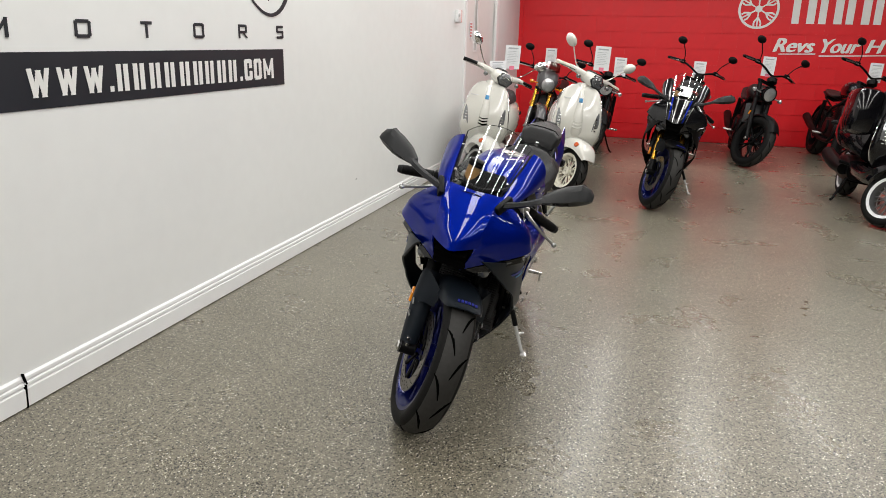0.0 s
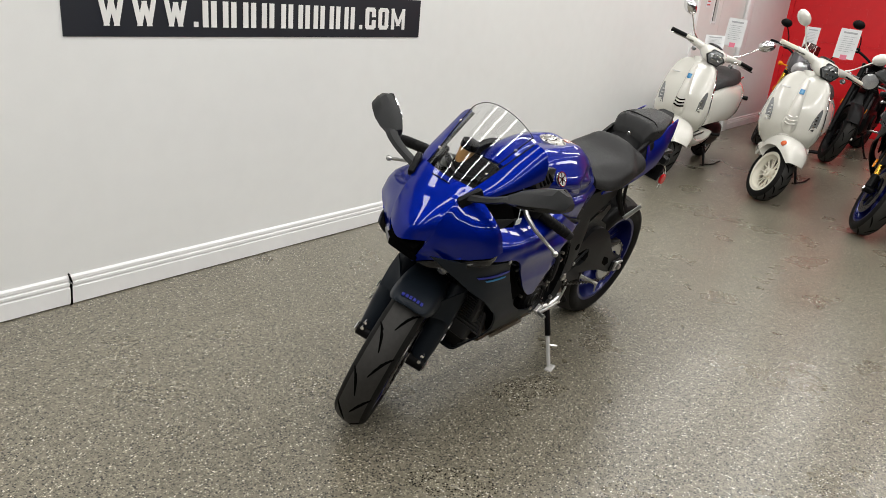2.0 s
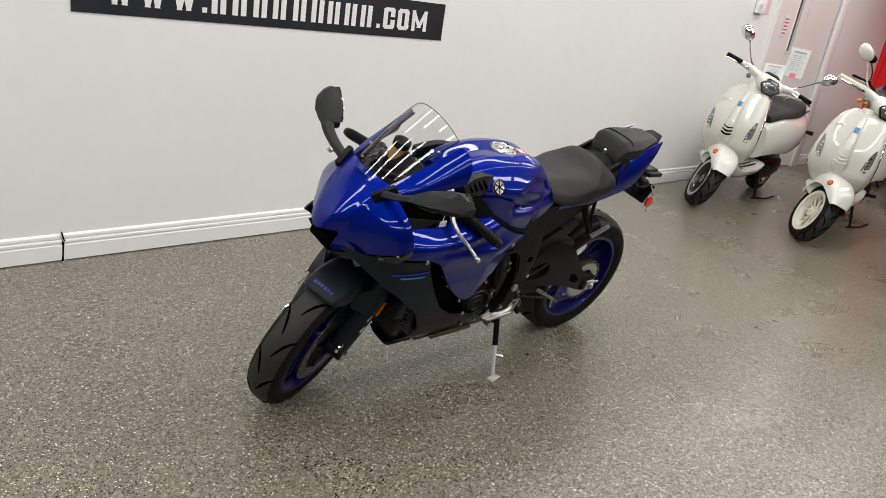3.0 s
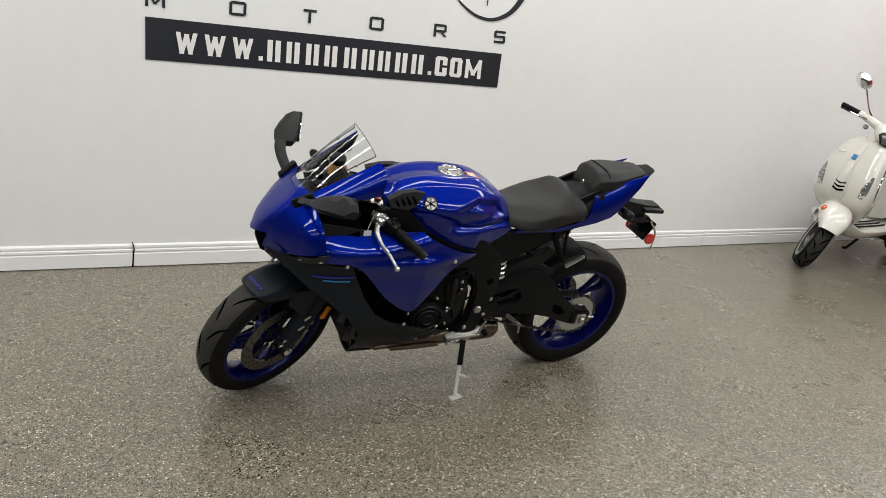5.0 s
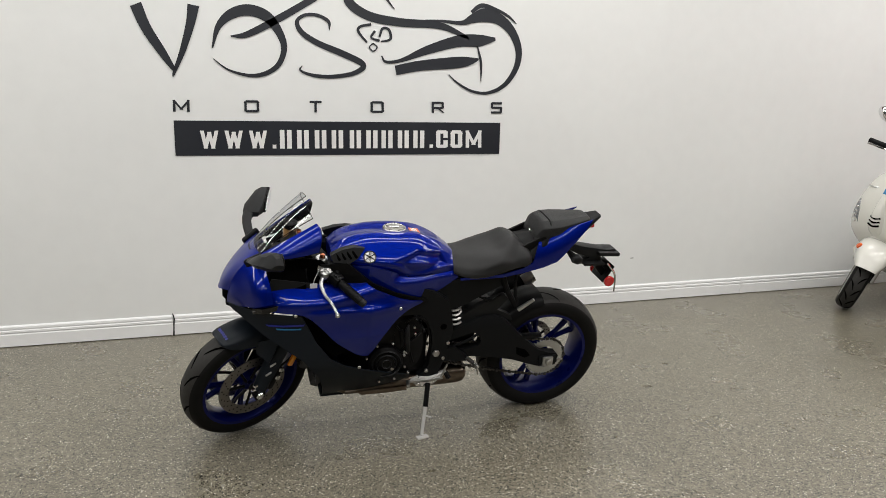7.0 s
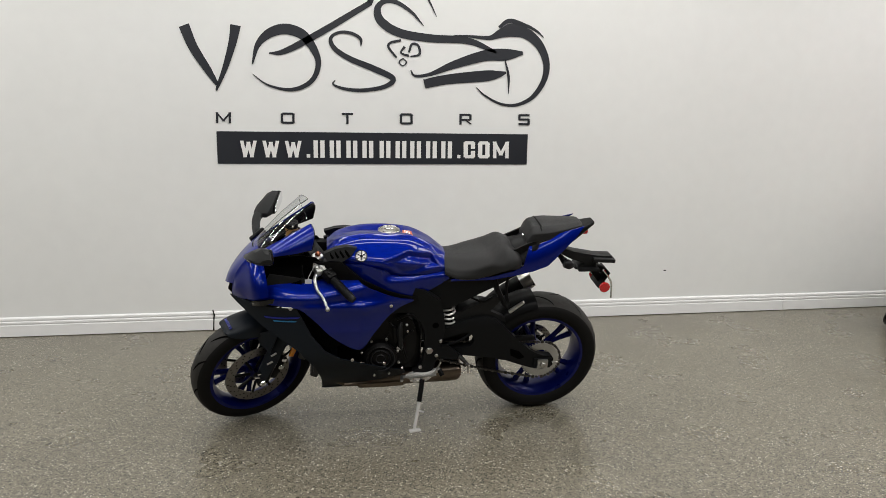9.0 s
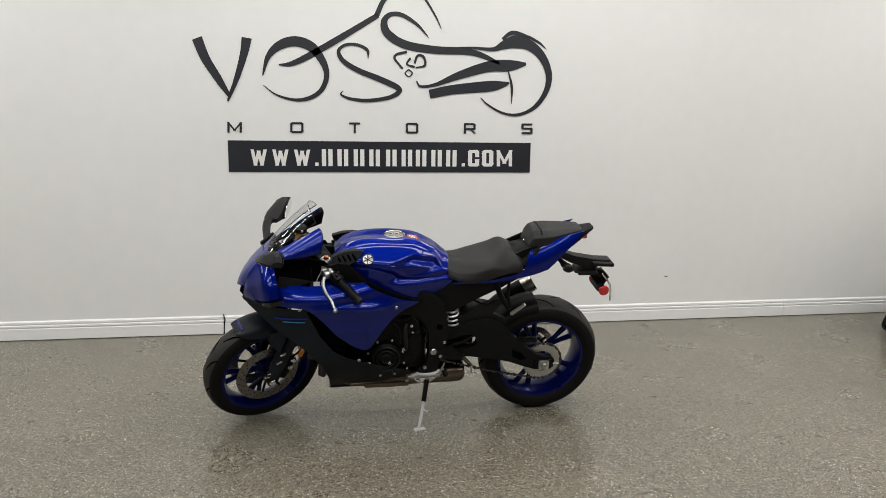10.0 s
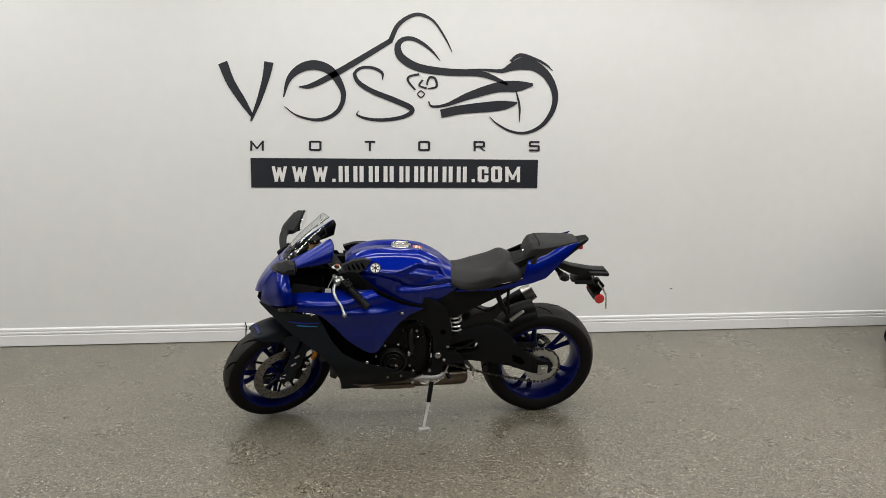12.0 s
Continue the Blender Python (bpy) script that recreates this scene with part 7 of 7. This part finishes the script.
    part("frame_tube", join(*[tubem([(-0.33, s * 0.05, 0.90), (-0.55, s * 0.11, 0.74), (-0.90, s * 0.12, 0.62), (-1.0, s * 0.12, 0.40)], 0.018, 8) for s in (-1, 1)], *[tubem([(-0.32, s * 0.04, 0.84), (-0.38, s * 0.08, 0.50), (-0.46, s * 0.10, 0.27), (-0.95, s * 0.11, 0.27)], 0.016, 8) for s in (-1, 1)], *[tubem([(-0.9, s * 0.11, 0.66), (-1.3, s * 0.11, 0.76)], 0.012, 8) for s in (-1, 1)]), FRAME_BLACK, b)
    part("engine_block", join(boxm((-0.68, 0, 0.42), (0.44, 0.30, 0.24), 0.04), boxm((-0.58, 0, 0.61), (0.20, 0.22, 0.24), 0.03, Euler((0, radians(10), 0)).to_matrix()), disc((-0.72, 0.15, 0.42), 0.09, 0.05, 24, 0.01), disc((-0.72, -0.15, 0.42), 0.09, 0.05, 24, 0.01)), ENGINE, b, "black engine with finned cylinder")
    part("cylinder_fin", join(*[boxm((-0.58 - 0.006 * k, 0, 0.54 + 0.026 * k), (0.235, 0.255, 0.008), 0.003, Euler((0, radians(10), 0)).to_matrix()) for k in range(7)]), ENGINE, b)
    part("radiator", boxm((-0.36, 0, 0.60), (0.04, 0.26, 0.24), 0.01, Euler((0, radians(-14), 0)).to_matrix()), RADIATOR, b)
    part("exhaust", tubem([(-0.50, -0.09, 0.58), (-0.40, -0.13, 0.45), (-0.46, -0.15, 0.28), (-0.80, -0.17, 0.27), (-1.15, -0.19, 0.36), (-1.55, -0.20, 0.47)], [0.020, 0.021, 0.022, 0.024, 0.048, 0.052], 12), BLACK_PLASTIC if not fly else STEEL, b)
    part("swingarm", join(*[tubem([(-0.95, s * 0.10, 0.36), (-1.45, s * 0.105, 0.31)], [0.032, 0.026], 8) for s in (-1, 1)]), FRAME_BLACK, b)
    part("shock", join(*[tubem([(-1.28, s * 0.13, 0.36), (-1.18, s * 0.13, 0.72)], 0.026, 10) for s in (-1, 1)]), STEEL if fly else BLACK_PLASTIC, b)
    part("rear_mudguard", sheet([[(-1.45 + 0.345 * math.cos(radians(a)), y, 0.31 + 0.345 * math.sin(radians(a))) for y in (-0.08, 0, 0.08)] for a in (60, 90, 120, 150, 175)], 0.005), BLACK_PLASTIC, b)
    part("tail_lamp", boxm((-1.64, 0, 0.80), (0.03, 0.10, 0.04), 0.01), RED_LENS, b)
    part("side_stand", join(tubem([(-0.72, 0.12, 0.28), (-0.70, 0.21, 0.10), (-0.69, 0.25, 0.045)], 0.011, 8), boxm((-0.69, 0.255, 0.045), (0.06, 0.04, 0.01), 0.004)), BLACK_PLASTIC, b)
    for y, z in sheets:
        price_sheet(b, S @ Vector((-0.37, y, z)), 0.145, 0.225, tilt=(6, 0, 0))
    return b


FAR = 1.06
naked_bike(at_front(7.85, -0.62, -4, 8, FAR), 24, "grey cafe-style motorcycle with gold forks and a fly screen", GREY_PAINT, GOLD, GREY_PAINT, 1.02, ((-0.02, 1.10),), rim_mat=BLACK_PLASTIC)
naked_bike(at_front(7.55, -1.45, 0, 8, FAR), 22, "black naked motorcycle behind the white scooter", BLACK_GLOSS, BLACK_PLASTIC, None, 1.08, ((0.16, 1.06),))
naked_bike(at_front(7.85, -2.58, 0, 8, FAR), 26, "black naked motorcycle parked behind the sport motorcycle", BLACK_GLOSS, BLACK_PLASTIC, None, 1.14, ((0.05, 1.00),))
naked_bike(at_front(7.72, -3.42, 0, 9, FAR), 34, "matt black cruiser-style motorcycle with a round lamp", mat("matt_black_paint", (0.012, 0.012, 0.012), 0.4), BLACK_PLASTIC, None, 1.16, ((-0.03, 1.06),), True)
naked_bike(at_front(7.90, -4.62, 4, 9, FAR), 30, "black naked motorcycle with a short silencer", BLACK_GLOSS, BLACK_PLASTIC, None, 1.16, ((0.10, 1.06),))

# ---- red wall blocks and lettering ----
BLOCK_H, BLOCK_L, JOINT = 0.235, 0.47, 0.006
bm = boxm((0, 0, 0), (0.022, BLOCK_L - JOINT * 0.12, BLOCK_H - JOINT))
block_mesh = finish("block", bm, RED_WALL, 5)
for r in range(11):
    for k in range(16):
        y = -0.06 - BLOCK_L / 2 - k * BLOCK_L - (BLOCK_L / 2 if r % 2 else 0)
        ob = new("block", block_mesh)
        ob.location = (EAST + 0.017, y, 0.008 + BLOCK_H / 2 + r * BLOCK_H)
        ob.parent = wall_east
bm = boxm((EAST + 0.006, -0.03, CEILING / 2), (0.03, 0.06, CEILING))
solid("trim_corner", bm, RED_WALL, "red painted wall edge", "wall edge", "structure")


def wall_shape(bm, label, name="wall_graphic", material=None):
    return solid(name, turned(bm, Matrix.Translation((EAST - 0.006, 0, 0)) @ Matrix.Rotation(radians(-90), 4, "Z")), material or DECAL_WHITE, label, "wall lettering")


# round emblem: ring, three crossed forks
R0, LZ, LY = 0.285, 2.01, 3.594
bm = lathem([(R0 * 0.88, -0.001), (R0, -0.001), (R0, 0.001), (R0 * 0.88, 0.001)], (LY, 0, LZ), 48)
for k in range(6):
    a = k * math.pi / 3 + math.pi / 2
    c, s_ = math.cos(a), math.sin(a)
    tube(bm, [(LY + 0.03 * c, 0, LZ + 0.03 * s_), (LY + R0 * 0.90 * c, 0, LZ + R0 * 0.90 * s_)], 0.010, 4)
    for f in (-1, 1):
        tube(bm, [(LY + 0.12 * c, 0, LZ + 0.12 * s_), (LY + 0.19 * c - f * 0.045 * s_, 0, LZ + 0.19 * s_ + f * 0.045 * c), (LY + 0.24 * c - f * 0.045 * s_, 0, LZ + 0.24 * s_ + f * 0.045 * c)], 0.012, 4)
lathe(bm, [(0.0004, -0.001), (0.05, -0.001), (0.05, 0.001), (0.0004, 0.001)], (LY, 0, LZ), 20, False)
for v in bm.verts:
    v.co.y *= 0.2
wall_shape(bm, "white round wall emblem with crossed forks")
for k in range(4):
    y0 = 4.06 + k * 0.36
    bm = join(plate([(y0, 1.806), (y0 + 0.10, 1.806), (y0 + 0.10, 2.26), (y0, 2.26)], 0, 0.002), plate([(y0 + 0.20, 1.806), (y0 + 0.31, 1.806), (y0 + 0.31, 2.26), (y0 + 0.20, 2.26)], 0, 0.002))
    wall_shape(bm, "white plain bars of a large wall word")
for word, a, b, z0, z1 in (("Revs", 3.86, 4.40, 1.40, 1.60), ("Your", 4.46, 5.00, 1.40, 1.60), ("H", 5.10, 5.30, 1.41, 1.60)):
    bm = fitted(letters(word, 0.2, bold=0.004), a, b, z0, z1)
    for v in bm.verts:
        v.co.x += (v.co.z - z0) * 0.30
    wall_shape(bm, "white slanted script words on the red wall")
bm = join(plate([(3.95, 1.365), (4.45, 1.375), (4.45, 1.392), (3.95, 1.378)], 0, 0.002), plate([(4.50, 1.345), (5.4, 1.375), (5.4, 1.388), (4.50, 1.365)], 0, 0.002))
wall_shape(bm, "white underline strokes below the script")
